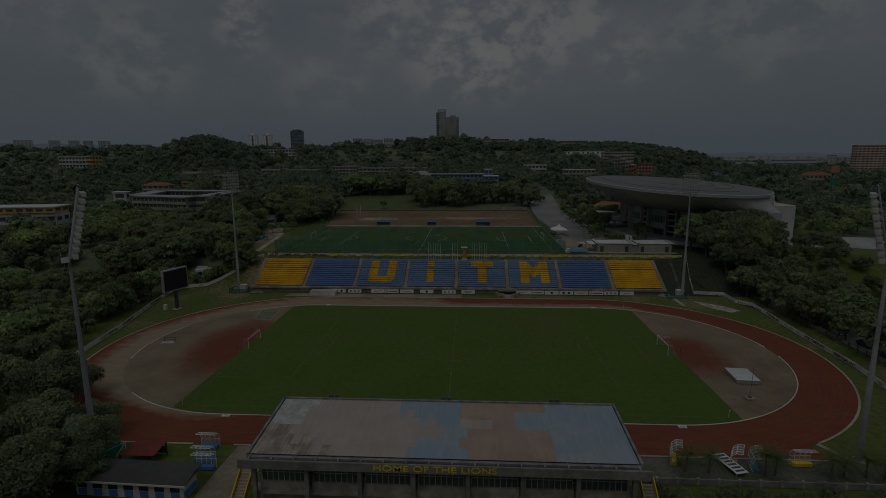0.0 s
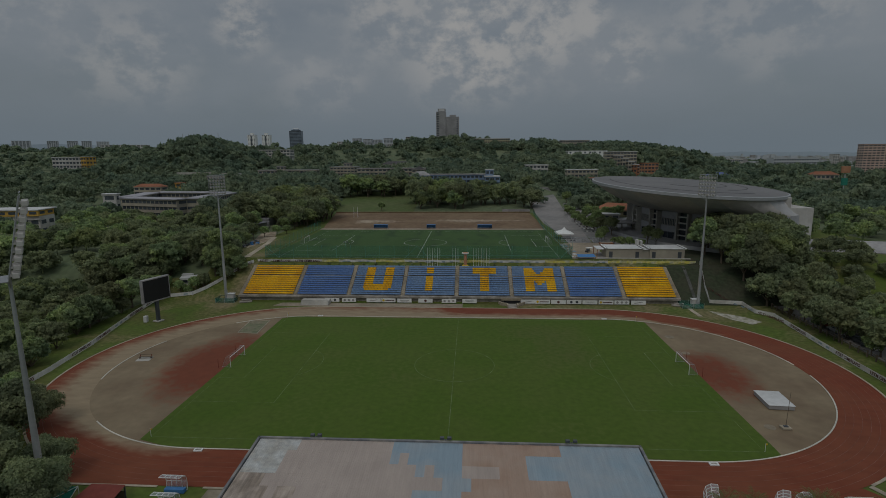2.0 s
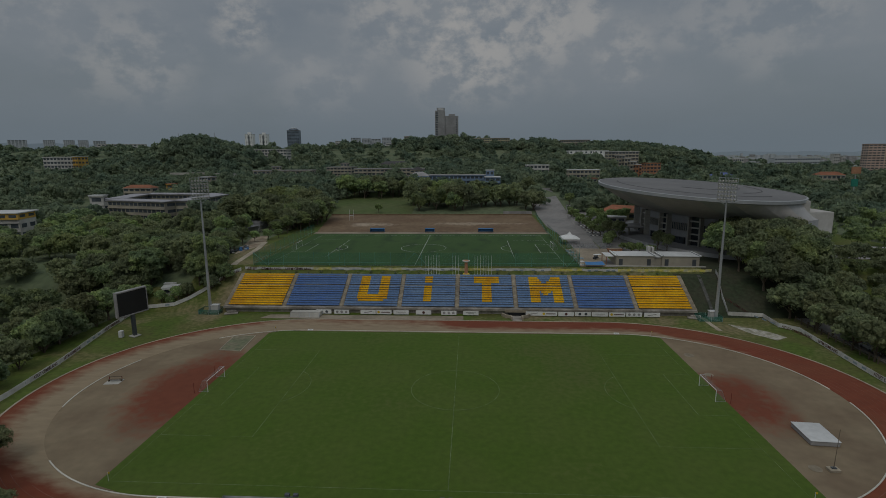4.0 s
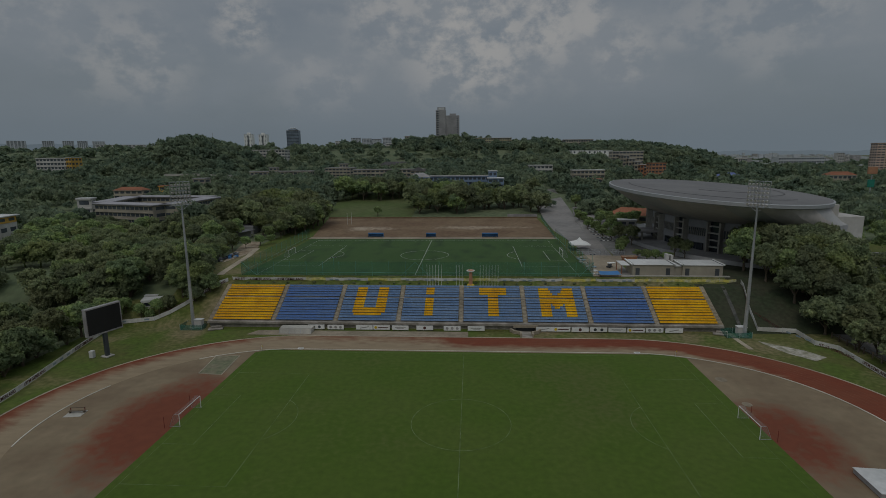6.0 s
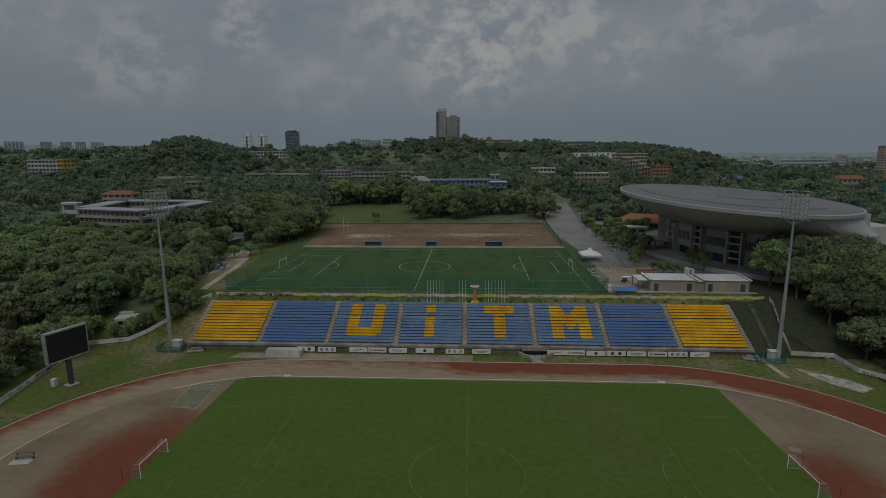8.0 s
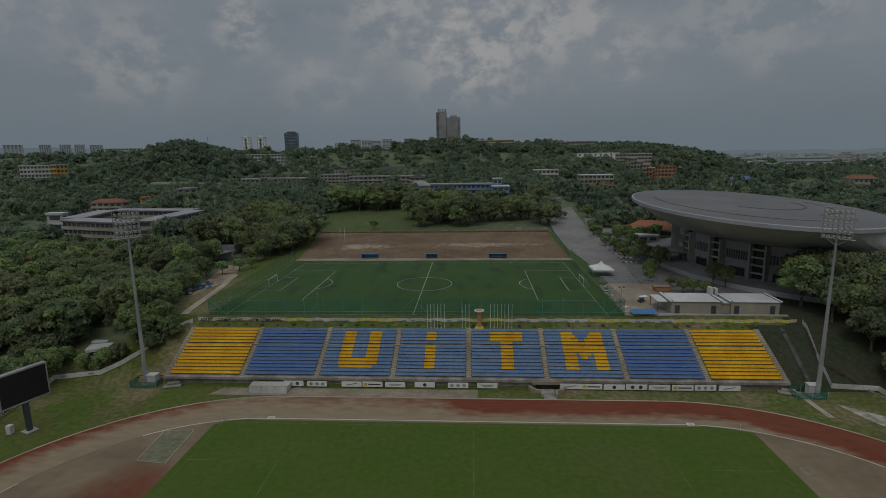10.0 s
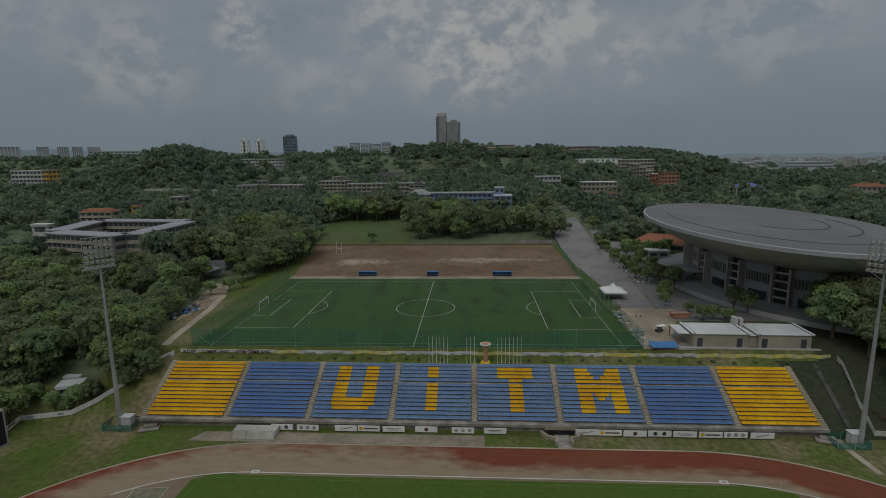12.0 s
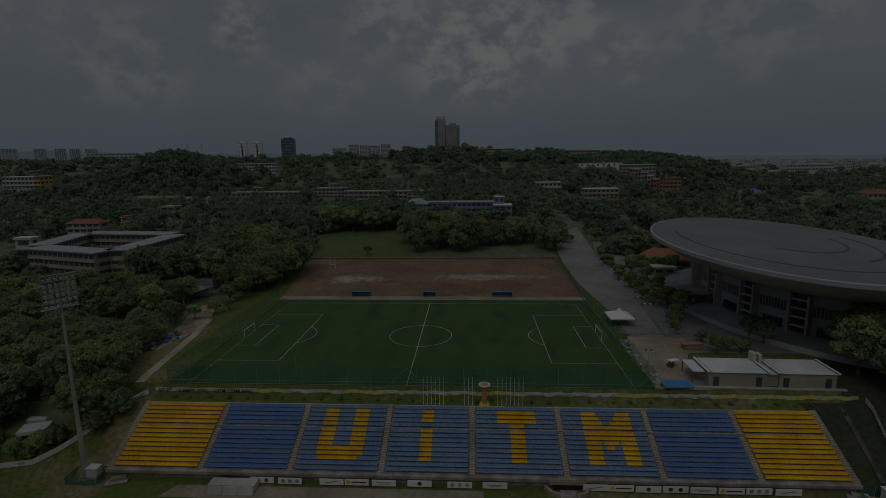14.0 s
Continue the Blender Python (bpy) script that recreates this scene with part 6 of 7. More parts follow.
def build_fence(pts, words, label, every=9.0, h=1.35, lean=0.0):
    """A banner fence: posts, a top rail and white cloth panels with dark lettering."""
    line = follow(pts)
    fb = empty("banner_fence", line[0][0], line[0][1], 0, 0, label, "fence", "fences round the track")
    off = Matrix.Translation((-line[0][0], -line[0][1], 0))
    run, last = 0.0, None
    seg = []
    segs = []
    for q in line:
        if last is not None:
            run += math.hypot(q[0] - last[0], q[1] - last[1])
        seg.append(q)
        if run >= every:
            segs.append(seg)
            seg, run = [q], 0.0
        last = q
    if len(seg) > 1:
        segs.append(seg)
    for i, sg in enumerate(segs):
        raw("banner_panel", *wall_strip([(x, y, z + 0.18) for x, y, z in sg], h - 0.18, 0.04), "banner", fb, "white banner cloth with dark print").matrix_basis = off
        x, y, z = sg[0]
        part("post", tube(bmesh.new(), (x, y, z), (x, y, z + h + 0.12), 0.05, n=6), "steel", fb).matrix_basis = off
        a, b = Vector(sg[0]), Vector(sg[-1])
        d = b - a
        L = d.length
        m = (a + b) / 2
        rz = math.atan2(d.y, d.x)
        nrm = Vector((math.sin(rz), -math.cos(rz), 0))
        inward = -1 if nrm.dot(m) > 0 else 1
        text_rz = rz if inward > 0 else rz + math.pi
        slope = math.asin(max(-1, min(1, d.z / L))) * (1 if inward > 0 else -1)
        if words and len(sg) > 2:
            w = words[i % len(words)]
            place = off @ Matrix.Translation(m + nrm * inward * 0.05 + Vector((0, 0, h * 0.55))) @ Matrix.Rotation(text_rz, 4, "Z") @ Matrix.Rotation(-slope, 4, "Y") @ Matrix.Rotation(math.pi / 2, 4, "X")
            if w:
                t = lettering(w, 1.05, place, "text_dark", fb, 0.01)
                t.scale = (min(1.0, (L - 0.8) / (0.72 * len(w))), 1, 1)
            else:
                for q in (-0.3, 0.0, 0.3):
                    part("print_bar", boxes((q * L - 0.7, q * L + 0.7, -0.22, 0.22, -0.01, 0.01)), "tin_blue", fb).matrix_basis = place
    return fb


build_fence([(-86, -34), (-89, -22), (-90.2, -8), (-93.0, 9), (-95.6, 20), (-98.6, 33), (-100.6, 44), (-101.5, 51.0), (-95.5, 51.6), (-90.5, 52.2), (-87, 54.6), (-84, 57.6), (-81, 61.3), (-78.3, 65), (-75.5, 68.6)],
            ["ATLET CEMERLANG", "UITM GEMILANG", ""], "long white banner fence with dark lettering on the grass verge", 10.0)
build_fence([(84, 69), (82.5, 63), (81, 57), (80.2, 51), (90.0, 50.6), (89.6, 42), (93.0, 38.4), (92.2, 27), (91.3, 14), (90.6, 0), (90.4, -9), (88.5, -22), (85, -34), (78, -42)],
            ["ATLET CEMERLANG", "UITM GEMILANG", ""], "long white banner fence with dark lettering beside tall trees", 10.0)


def build_top_banner():
    tb = empty("terrace_banner", 0, 69.6, 9.2, 0, "faded white and yellow banner strip along the upper terrace", "banner")
    x = -74.5
    k = 0
    while x < 83:
        w = (5.0, 8.5, 10.5, 6.5)[k % 4]
        pts = [(x + w * i / 4 + 0.02, 0.16 * math.sin(k + i * 1.7), 0.1 + (0.06 * math.sin(i * 2.0 + k))) for i in range(5)]
        yel = k > 2 and (k % 4 == 2 or k % 7 == 3 or x > 55)
        cloth = raw("banner_panel", *wall_strip(pts, 1.15, 0.03), "banner_y" if yel else "banner", tb, "yellow banner cloth" if yel else "white banner cloth")
        part("post", tube(bmesh.new(), (x, 0.1, -0.2), (x, 0.1, 1.5), 0.05, n=6), "steel", tb)
        if k < 3:
            t = lettering(("ATLET", "CEMERLANG", "UITM GEMILANG")[k], 1.2, Matrix.Translation((x + w / 2, -0.25, 0.68)) @ pose(0, 0, 0, 90, 0, 0), "text_dark", cloth, 0.01)
        elif not yel:
            for q in (0.25, 0.6):
                part("print_bar", boxes((x + w * q, x + w * q + 1.1, -0.24, -0.2, 0.45, 0.85)), "tin_blue", cloth)
        x += w
        k += 1


build_top_banner()


def build_shrubs():
    rng = np.random.default_rng(21)
    lobes = [(0, 0, 0.35, 0.45), (0.3, 0.1, 0.3, 0.32), (-0.25, -0.1, 0.3, 0.3)]
    v, f, s = leaf_cloud(rng, lobes, 90, 0.16)
    first = new("shrub", mesh_from("shrub", v, f, "leaf_c", s))
    tagged(first, "small round clipped shrub on the upper terrace", "shrub", "shrubs along the terrace")
    xs = [-69 + 4.3 * i + random.uniform(-0.8, 0.8) for i in range(34)]
    for i, x in enumerate(xs):
        m = pose(x, 67.6 + random.uniform(-0.4, 0.4), ground_z(x, 67.6) - 0.05, 0, 0, random.uniform(0, 360)) @ Matrix.Scale(random.uniform(0.7, 1.25), 4)
        if i == 0:
            first.matrix_basis = m
        else:
            o = copy_thing(first, m)


build_shrubs()


def build_flagpoles():
    z = ground_z(0, 66.2)
    p = empty("flagpole", 0, 66.2, z, 0, "thin white flagpole at the top of the stand", "flagpole", "flagpoles behind the stand")
    part("pole", tube(bmesh.new(), (0, 0, 0), (0, 0, 6.6), 0.055, 0.035, 6), "white", p)
    part("foot", boxes((-0.15, 0.15, -0.15, 0.15, 0, 0.3)), "pale", p)
    xs = [-11.3 + 0.88 * i for i in range(6)] + [-2.3, -1.4, -0.5] + [5.0 + 0.91 * i for i in range(7)]
    for i, x in enumerate(xs):
        m = pose(x, 66.2, z)
        if i == 0:
            p.matrix_basis = m
        else:
            copy_thing(p, m)
    c = empty("torch_monument", 2.1, 66.4, z - 0.6, 0, "orange and yellow torch monument with a shallow white bowl", "monument")
    bm = bmesh.new()
    tube(bm, (0, 0, 0), (0, 0, 0.5), 1.7, 1.6, 20)
    tube(bm, (0, 0, 0.5), (0, 0, 1.1), 1.25, 1.0, 20)
    part("plinth", bm, "yellowpaint", c, "yellow stepped plinth")
    bm = bmesh.new()
    tube(bm, (0, 0, 1.1), (0, 0, 4.9), 0.62, 0.50, 14)
    part("column", bm, "wall_o", c, "orange column")
    bm = bmesh.new()
    tube(bm, (0, 0, 4.9), (0, 0, 5.35), 0.55, 1.3, 20)
    tube(bm, (0, 0, 5.35), (0, 0, 5.5), 1.3, 1.25, 20)
    part("bowl", bm, "roof_pale", c, "pale shallow bowl")
    part("bowl_rim", tube(bmesh.new(), (0, 0, 5.5), (0, 0, 5.56), 0.95, 0.9, 20), "wall_o", c)


build_flagpoles()

# ---------------------------------------------------------------- turf pitch: netting, goals, benches


def build_net_fence():
    x0, x1, y0, y1 = -72.0, 40.2, 70.9, 146.2
    z = PZ - 0.05
    nf = empty("ball_stop_fence", x0, y0, z, 0, "tall green netting fence on steel posts round the turf", "fence")
    corners = [(0, 0), (x1 - x0, 0), (x1 - x0, y1 - y0), (x1 - x0 + 3.5, y1 - y0 + 75)]
    left = [(0, 0), (-1.5, y1 - y0)]
    h = 4.6
    for a, b in ((corners[0], corners[1]), (corners[1], corners[2]), (corners[2], corners[3]), left):
        hh = h if b[1] <= y1 - y0 + 1 and a[1] < 1 or a[1] < 1 else 2.2
        dx, dy = b[0] - a[0], b[1] - a[1]
        n = max(2, int(math.hypot(dx, dy) / 5.2))
        for i in range(n):
            p, q = (a[0] + dx * i / n, a[1] + dy * i / n), (a[0] + dx * (i + 1) / n, a[1] + dy * (i + 1) / n)
            raw("net_panel", [(p[0], p[1], 0.1), (q[0], q[1], 0.1), (q[0], q[1], hh), (p[0], p[1], hh)], [(0, 1, 2, 3)], "net" if hh > 3 else "greenfence", nf)
            part("post", tube(bmesh.new(), (p[0], p[1], 0), (p[0], p[1], hh + 0.1), 0.045, n=6), "net_post", nf)
        part("rail", tube(bmesh.new(), (a[0], a[1], hh * 0.24), (b[0], b[1], hh * 0.24), 0.04, n=6), "net_post", nf)
    for bx, by, ex, ey in ((0, 0, 5, 0), (0, 0, 0, 5), (56.5, 0, 52, 0), (56.5, 0, 61, 0), (112.2, 0, 108, 0), (112.2, 0, 112.2, 6)):
        part("brace", tube(bmesh.new(), (bx, by, h), (ex, ey, 0.1), 0.05, n=6), "net_post", nf)


build_net_fence()


def build_goal(x, y, z, rz, group, material="white"):
    g = empty("football_goal", x, y, z, rz, "white football goal frame with a slack net", "goal", group)
    w, h, d = 3.66, 2.44, 2.0
    for s in (-1, 1):
        part("post", tube(bmesh.new(), (s * w, 0, 0), (s * w, 0, h), 0.06, n=8), material, g)
        part("stay", tubes([((s * w, 0, h), (s * w, d * 0.5, h)), ((s * w, d * 0.5, h), (s * w, d, 0)), ((s * w, 0, 0.05), (s * w, d, 0.05))], 0.022), "steel", g)
        raw("side_net", [(s * w, 0, 0), (s * w, 0, h), (s * w, d * 0.5, h), (s * w, d, 0)], [(0, 1, 2, 3)], "whitenet", g)
    part("crossbar", tube(bmesh.new(), (-w, 0, h), (w, 0, h), 0.06, n=8), material, g)
    n = 8
    vs = []
    for i in range(n + 1):
        xx = -w + 2 * w * i / n
        sag = 0.18 * math.sin(math.pi * i / n)
        vs += [(xx, 0, h), (xx, d * 0.5, h - sag), (xx, d - 0.1 + sag, 0.02)]
    fs = [q for i in range(n) for q in ((3 * i, 3 * i + 1, 3 * i + 4, 3 * i + 3), (3 * i + 1, 3 * i + 2, 3 * i + 5, 3 * i + 4))]
    raw("back_net", vs, fs, "whitenet", g)
    return g


build_goal(-50.6, 0, 0.03, 90, "goals of the grass pitch")
build_goal(51.7, 0, 0.03, -90, "goals of the grass pitch")
build_goal(FX - FHX, FY, PZ, 90, "goals of the turf pitch")
build_goal(FX + FHX, FY, PZ, -90, "goals of the turf pitch")
# slim red corner poles behind the goals
for x, y in ((-53.2, -4.2), (-53.2, 4.4), (54.3, -4.3), (54.3, 4.2)):
    o = link("marker_pole", tube(bmesh.new(), (0, 0, 0), (0, 0, 2.2), 0.05, n=6), "red")
    o.matrix_basis = pose(x, y, 0.0)
    tagged(o, "slim dark red marker pole behind the goal", "pole", "marker poles")
for x, y in ((-50.6, -33.2), (51.7, -33.2), (-50.6, 33.2), (51.7, 33.2)):
    o = empty("corner_flag", x, y, 0.03, 0, "thin corner flag on the grass pitch", "corner flag", "corner flags")
    part("pole", tube(bmesh.new(), (0, 0, 0), (0, 0, 1.5), 0.03, n=6), "white", o)
    part("flag", boxes((0, 0.28, -0.01, 0.01, 1.22, 1.5)), "yellowpaint", o)


def build_dugout(x, w):
    d = empty("team_bench_shelter", x, 149.6, PZ, 0, "blue covered team bench shelter on the far touchline", "shelter", "team benches of the turf")
    vs = []
    prof = [(0.9, 0), (1.0, 1.2), (0.7, 1.9), (0.0, 2.1), (-0.8, 1.9)]
    for s in (-w / 2, w / 2):
        vs += [(s, y, z) for y, z in prof]
    fs = [(i, i + 1, 6 + i, 5 + i) for i in range(4)]
    sh = raw("shell", vs, fs, "bluepaint", d, "blue curved shell")
    sol = sh.modifiers.new("thick", "SOLIDIFY"); sol.thickness = 0.06
    for s in (-w / 2, w / 2):
        raw("side_panel", [(s, 0.9, 0), (s, 1.0, 1.2), (s, 0.7, 1.9), (s, 0, 2.1), (s, -0.3, 1.0), (s, -0.2, 0)], [(0, 1, 2, 3, 4, 5)], "bluepaint", d)
    part("bench", boxes((-w / 2 + 0.3, w / 2 - 0.3, 0.2, 0.65, 0.35, 0.45), (-w / 2 + 0.4, -w / 2 + 0.5, 0.3, 0.5, 0, 0.35), (w / 2 - 0.5, w / 2 - 0.4, 0.3, 0.5, 0, 0.35)), "steel", d)
    for s in (-w / 2, w / 2):
        part("frame_bar", tubes([((s, -0.8, 1.9), (s, -0.8, 0))], 0.04), "steel", d)


build_dugout(-42.8, 7.2)
build_dugout(-16.7, 4.6)
build_dugout(10.8, 7.4)


def build_tent():
    t = empty("marquee", 45.6, 118.6, PZ, 0, "white peaked marquee with open green sides", "tent")
    a = 3.7
    vs = [(-a, -a, 2.5), (a, -a, 2.5), (a, a, 2.5), (-a, a, 2.5), (-1.0, -1.0, 3.7), (1.0, -1.0, 3.7), (1.0, 1.0, 3.7), (-1.0, 1.0, 3.7), (0, 0, 5.0)]
    fs = [(0, 1, 5, 4), (1, 2, 6, 5), (2, 3, 7, 6), (3, 0, 4, 7), (4, 5, 8), (5, 6, 8), (6, 7, 8), (7, 4, 8)]
    raw("canopy", vs, fs, "white", t, "white peaked canopy")
    part("valance", boxes((-a, a, -a - 0.02, -a + 0.02, 2.1, 2.5), (-a, a, a - 0.02, a + 0.02, 2.1, 2.5), (-a - 0.02, -a + 0.02, -a, a, 2.1, 2.5), (a - 0.02, a + 0.02, -a, a, 2.1, 2.5)), "white", t)
    for sx in (-1, 1):
        for sy in (-1, 1):
            part("leg", tube(bmesh.new(), (sx * (a - 0.1), sy * (a - 0.1), 0), (sx * (a - 0.1), sy * (a - 0.1), 2.4), 0.05, n=6), "steel", t)
    raw("side_sheet", [(-a, -a, 0), (-a, a, 0), (-a, a, 2.1), (-a, -a, 2.1)], [(0, 1, 2, 3)], "greenfence", t, "green mesh side sheet")


build_tent()

# work yard between turf and cabin building
vs = [(40.6, 71.5), (49.5, 71.0), (50.5, 80), (56, 92), (60.5, 105), (44.5, 106), (41.5, 90)]
tagged(raw("site_yard", [(x, y, PZ + 0.02) for x, y in vs], [tuple(range(7))], "sand"), "sandy building-site yard beside the turf", "yard", kind="structure")


def build_yard():
    tr = empty("blue_tarpaulin_shelter", 45.4, 71.9, PZ - 0.1, 4, "blue tarpaulin lean-to shelter in the yard", "shelter")
    raw("sheet", [(-3.2, -1.3, 0.9), (3.2, -1.3, 0.85), (3.1, 1.4, 1.5), (-3.1, 1.4, 1.45), (0, -1.3, 0.8), (0, 1.4, 1.36)], [(0, 4, 5, 3), (4, 1, 2, 5)], "bluepaint", tr, "sagging blue tarpaulin")
    for x, y, h in ((-3.1, -1.2, 0.9), (3.1, -1.2, 0.85), (3.0, 1.3, 1.5), (-3.0, 1.3, 1.45)):
        part("post", tube(bmesh.new(), (x, y, 0), (x, y, h), 0.05, n=6), "bark", tr)
    mx = empty("cement_mixer", 48.6, 84.2, PZ, 20, "small dark cement mixer with a white hood", "mixer")
    bm = bmesh.new()
    tube(bm, (0, 0, 0.7), (0.5, 0, 1.5), 0.75, 0.45, 12)
    part("drum", bm, "darksteel", mx)
    part("hood", boxes((-0.6, 2.0, -0.7, 0.7, 1.5, 1.75), bevel=0.1), "white", mx)
    part("chassis", boxes((-0.9, 1.0, -0.5, 0.5, 0.35, 0.7), bevel=0.05), "darksteel", mx)
    for s in (-0.6, 0.6):
        part("wheel", tube(bmesh.new(), (-0.4, s - 0.08, 0.35), (-0.4, s + 0.08, 0.35), 0.35, n=12), "darksteel", mx)
    sk = empty("waste_skip", 58.8, 96.8, PZ, 6, "rusty orange waste skip", "skip")
    bm = bmesh.new()
    r = bmesh.ops.create_cube(bm, size=1)
    for v in r["verts"]:
        up = v.co.z > 0
        v.co = (v.co.x * (5.4 if up else 4.2), v.co.y * 2.2, 1.5 if up else 0.1)
    part("tub", bm, "wall_o", sk, "rusty orange steel tub")
    part("rim", boxes((-2.8, 2.8, -1.2, -1.05, 1.4, 1.55), (-2.8, 2.8, 1.05, 1.2, 1.4, 1.55)), "roof_tile", sk)
    part("load", boxes((-2.2, 2.2, -0.9, 0.9, 1.3, 1.6), bevel=0.2), "sand", sk)
    rnd = random.Random(8)
    for i in range(26):
        x, y = rnd.uniform(41.0, 44.5), rnd.uniform(73, 104)
        s = rnd.uniform(0.4, 1.1)
        bm = bmesh.new()
        bmesh.ops.create_icosphere(bm, subdivisions=1, radius=s)
        for v in bm.verts:
            v.co *= 1 + 0.25 * noise.noise(v.co * 2 + Vector((i, 0, 0)))
            v.co.z = max(-0.05, v.co.z * 0.55)
        o = link("rubble_sack", bm, rnd.choice(("roof_pale", "sand", "pale", "tin_blue")))
        o.matrix_basis = pose(x, y, PZ + 0.02)
        tagged(o, "heap of pale rubble sacks beside the netting", "rubble", "rubble in the yard")
    for x, y, h in ((42.6, 83.0, 4.6), (-42.6, 74.5, 5.2)):
        lp = empty("yard_light", x, y, PZ, 0, "slim twin-headed floodlight pole", "lamp post", "slim light poles")
        part("pole", tube(bmesh.new(), (0, 0, 0), (0, 0, h), 0.06, 0.045, 6), "net_post", lp)
        part("crossarm", boxes((-0.7, 0.7, -0.03, 0.03, h - 0.05, h + 0.02)), "steel", lp)
        for s in (-0.6, 0.6):
            part("lamp_head", boxes((s - 0.25, s + 0.25, -0.2, 0.12, h, h + 0.3), bevel=0.04), "darksteel", lp)
    gf = empty("site_gate", 42.5, 107.6, PZ, 0, "grey mesh panel gate across the road", "gate")
    for i in range(8):
        x = i * 2.25
        part("panel_frame", tubes([((x, 0, 0.1), (x, 0, 2)), ((x + 2.1, 0, 0.1), (x + 2.1, 0, 2)), ((x, 0, 2), (x + 2.1, 0, 2)), ((x, 0, 0.2), (x + 2.1, 0, 0.2)), ((x, 0, 1.1), (x + 2.1, 0, 1.1))], 0.04), "steel", gf)
        raw("mesh_sheet", [(x, 0, 0.2), (x + 2.1, 0, 0.2), (x + 2.1, 0, 2), (x, 0, 2)], [(0, 1, 2, 3)], "greymesh", gf)


build_yard()

# ---------------------------------------------------------------- car park by the arena
for i in range(11):
    y = 140 + 8.6 * i
    x = 59.2 + 0.045 * (y - 140)
    isl = empty("parking_island", x, y, ground_z(x, y) + 0.02, 2, "black and white striped parking island", "parking island", "parking islands")
    for k in range(6):
        part("kerb_stone", boxes((k * 0.95, k * 0.95 + 0.9, -0.45, 0.45, 0, 0.22), bevel=0.03), "white" if k % 2 else "darksteel", isl)


def build_car(paint):
    c = empty("car", 0, 0, -50, 0, "parked %s saloon car" % paint, "car", "parked cars")
    key = {"white": "white", "silver": "steel", "dark": "darksteel", "red": "red"}[paint]
    prof = [(-2.1, 0.35), (-2.15, 0.75), (-1.5, 0.95), (-0.9, 1.42), (0.75, 1.42), (1.45, 0.98), (2.15, 0.85), (2.15, 0.35)]
    bm = bmesh.new()
    sides = []
    for s in (-0.85, 0.85):
        sides.append([bm.verts.new((x, s * (0.82 if z > 1.2 else 1.0), z)) for x, z in prof])
    m = len(prof)
    for j in range(m):
        bm.faces.new((sides[0][j], sides[0][(j + 1) % m], sides[1][(j + 1) % m], sides[1][j]))
    bm.faces.new(sides[0][::-1]); bm.faces.new(sides[1])
    part("body", bm, key, c)
    part("windscreen", boxes((0.85, 1.42, -0.62, 0.62, 1.02, 1.30)), "glass", c)
    part("side_window", boxes((-0.85, 0.75, -0.80, 0.80, 1.03, 1.34)), "glass", c)
    for x in (-1.35, 1.35):
        for s in (-0.82, 0.82):
            part("wheel", tube(bmesh.new(), (x, s - 0.1, 0.32), (x, s + 0.1, 0.32), 0.32, n=12), "darksteel", c)
    return c


CARS = [build_car(k) for k in ("white", "silver", "dark", "red")]
random.seed(14)
spots = [(102.5 + random.uniform(-0.4, 0.4), -14 + 3.1 * i, 92) for i in range(16)] + [(113 + random.uniform(-0.4, 0.4), -8 + 3.1 * i, -88) for i in range(14)]
spots += [(76 + 3.0 * i, 250 + random.uniform(-1, 1), 80) for i in range(9)] + [(74 + 2.9 * i, 236, 82) for i in range(7)] + [(-20 + 4.2 * i, 306, 90) for i in range(9)] + [(112 + 3.4 * i, 58 - i, 70) for i in range(5)]
spots += [(-180 + 5 * i, 150 + random.uniform(-3, 3), 20) for i in range(6)] + [(-205 + 7 * i, 146 + random.uniform(-3, 3), 60) for i in range(5)]
for x, y, rz in spots:
    if random.random() < 0.82:
        copy_thing(CARS[random.choice((0, 0, 1, 2, 3, 0))], pose(x, y, ground_z(x, y) + 0.03, 0, 0, rz + random.uniform(-3, 3)))
for t in CARS:
    for o in (*t.children_recursive, t):
        bpy.data.objects.remove(o)
tagged(raw("car_park", [(99.5, -30, 0.0), (118, -30, 0.0), (118, 48, 0.0), (99.5, 52, 0.0)], [(0, 1, 2, 3)], "road"), "grey asphalt car park beyond the fence", "car park", kind="structure")
lot = [(66, 148), (80, 180), (84, 262), (70, 262), (62, 215), (58, 170), (57, 148)]
tagged(raw("upper_car_park", [(x, y, max(ground_z(x, y), PZ) + 0.04) for x, y in lot], [tuple(range(len(lot)))], "road"), "grey asphalt car park beside the arena", "car park", kind="structure")
# rail fence along the car park
rf = empty("rail_fence", 97.5, -28, 0, 0, "dark post and rail fence beside the car park", "fence")
for i in range(28):
    part("post", boxes((-0.12, 0.12, 2.8 * i - 0.12, 2.8 * i + 0.12, 0, 1.7)), "bark", rf)
for zz in (0.7, 1.4):
    part("rail", boxes((-0.05, 0.05, 0, 75.6, zz, zz + 0.1)), "bark", rf)

# ---------------------------------------------------------------- things on the infield


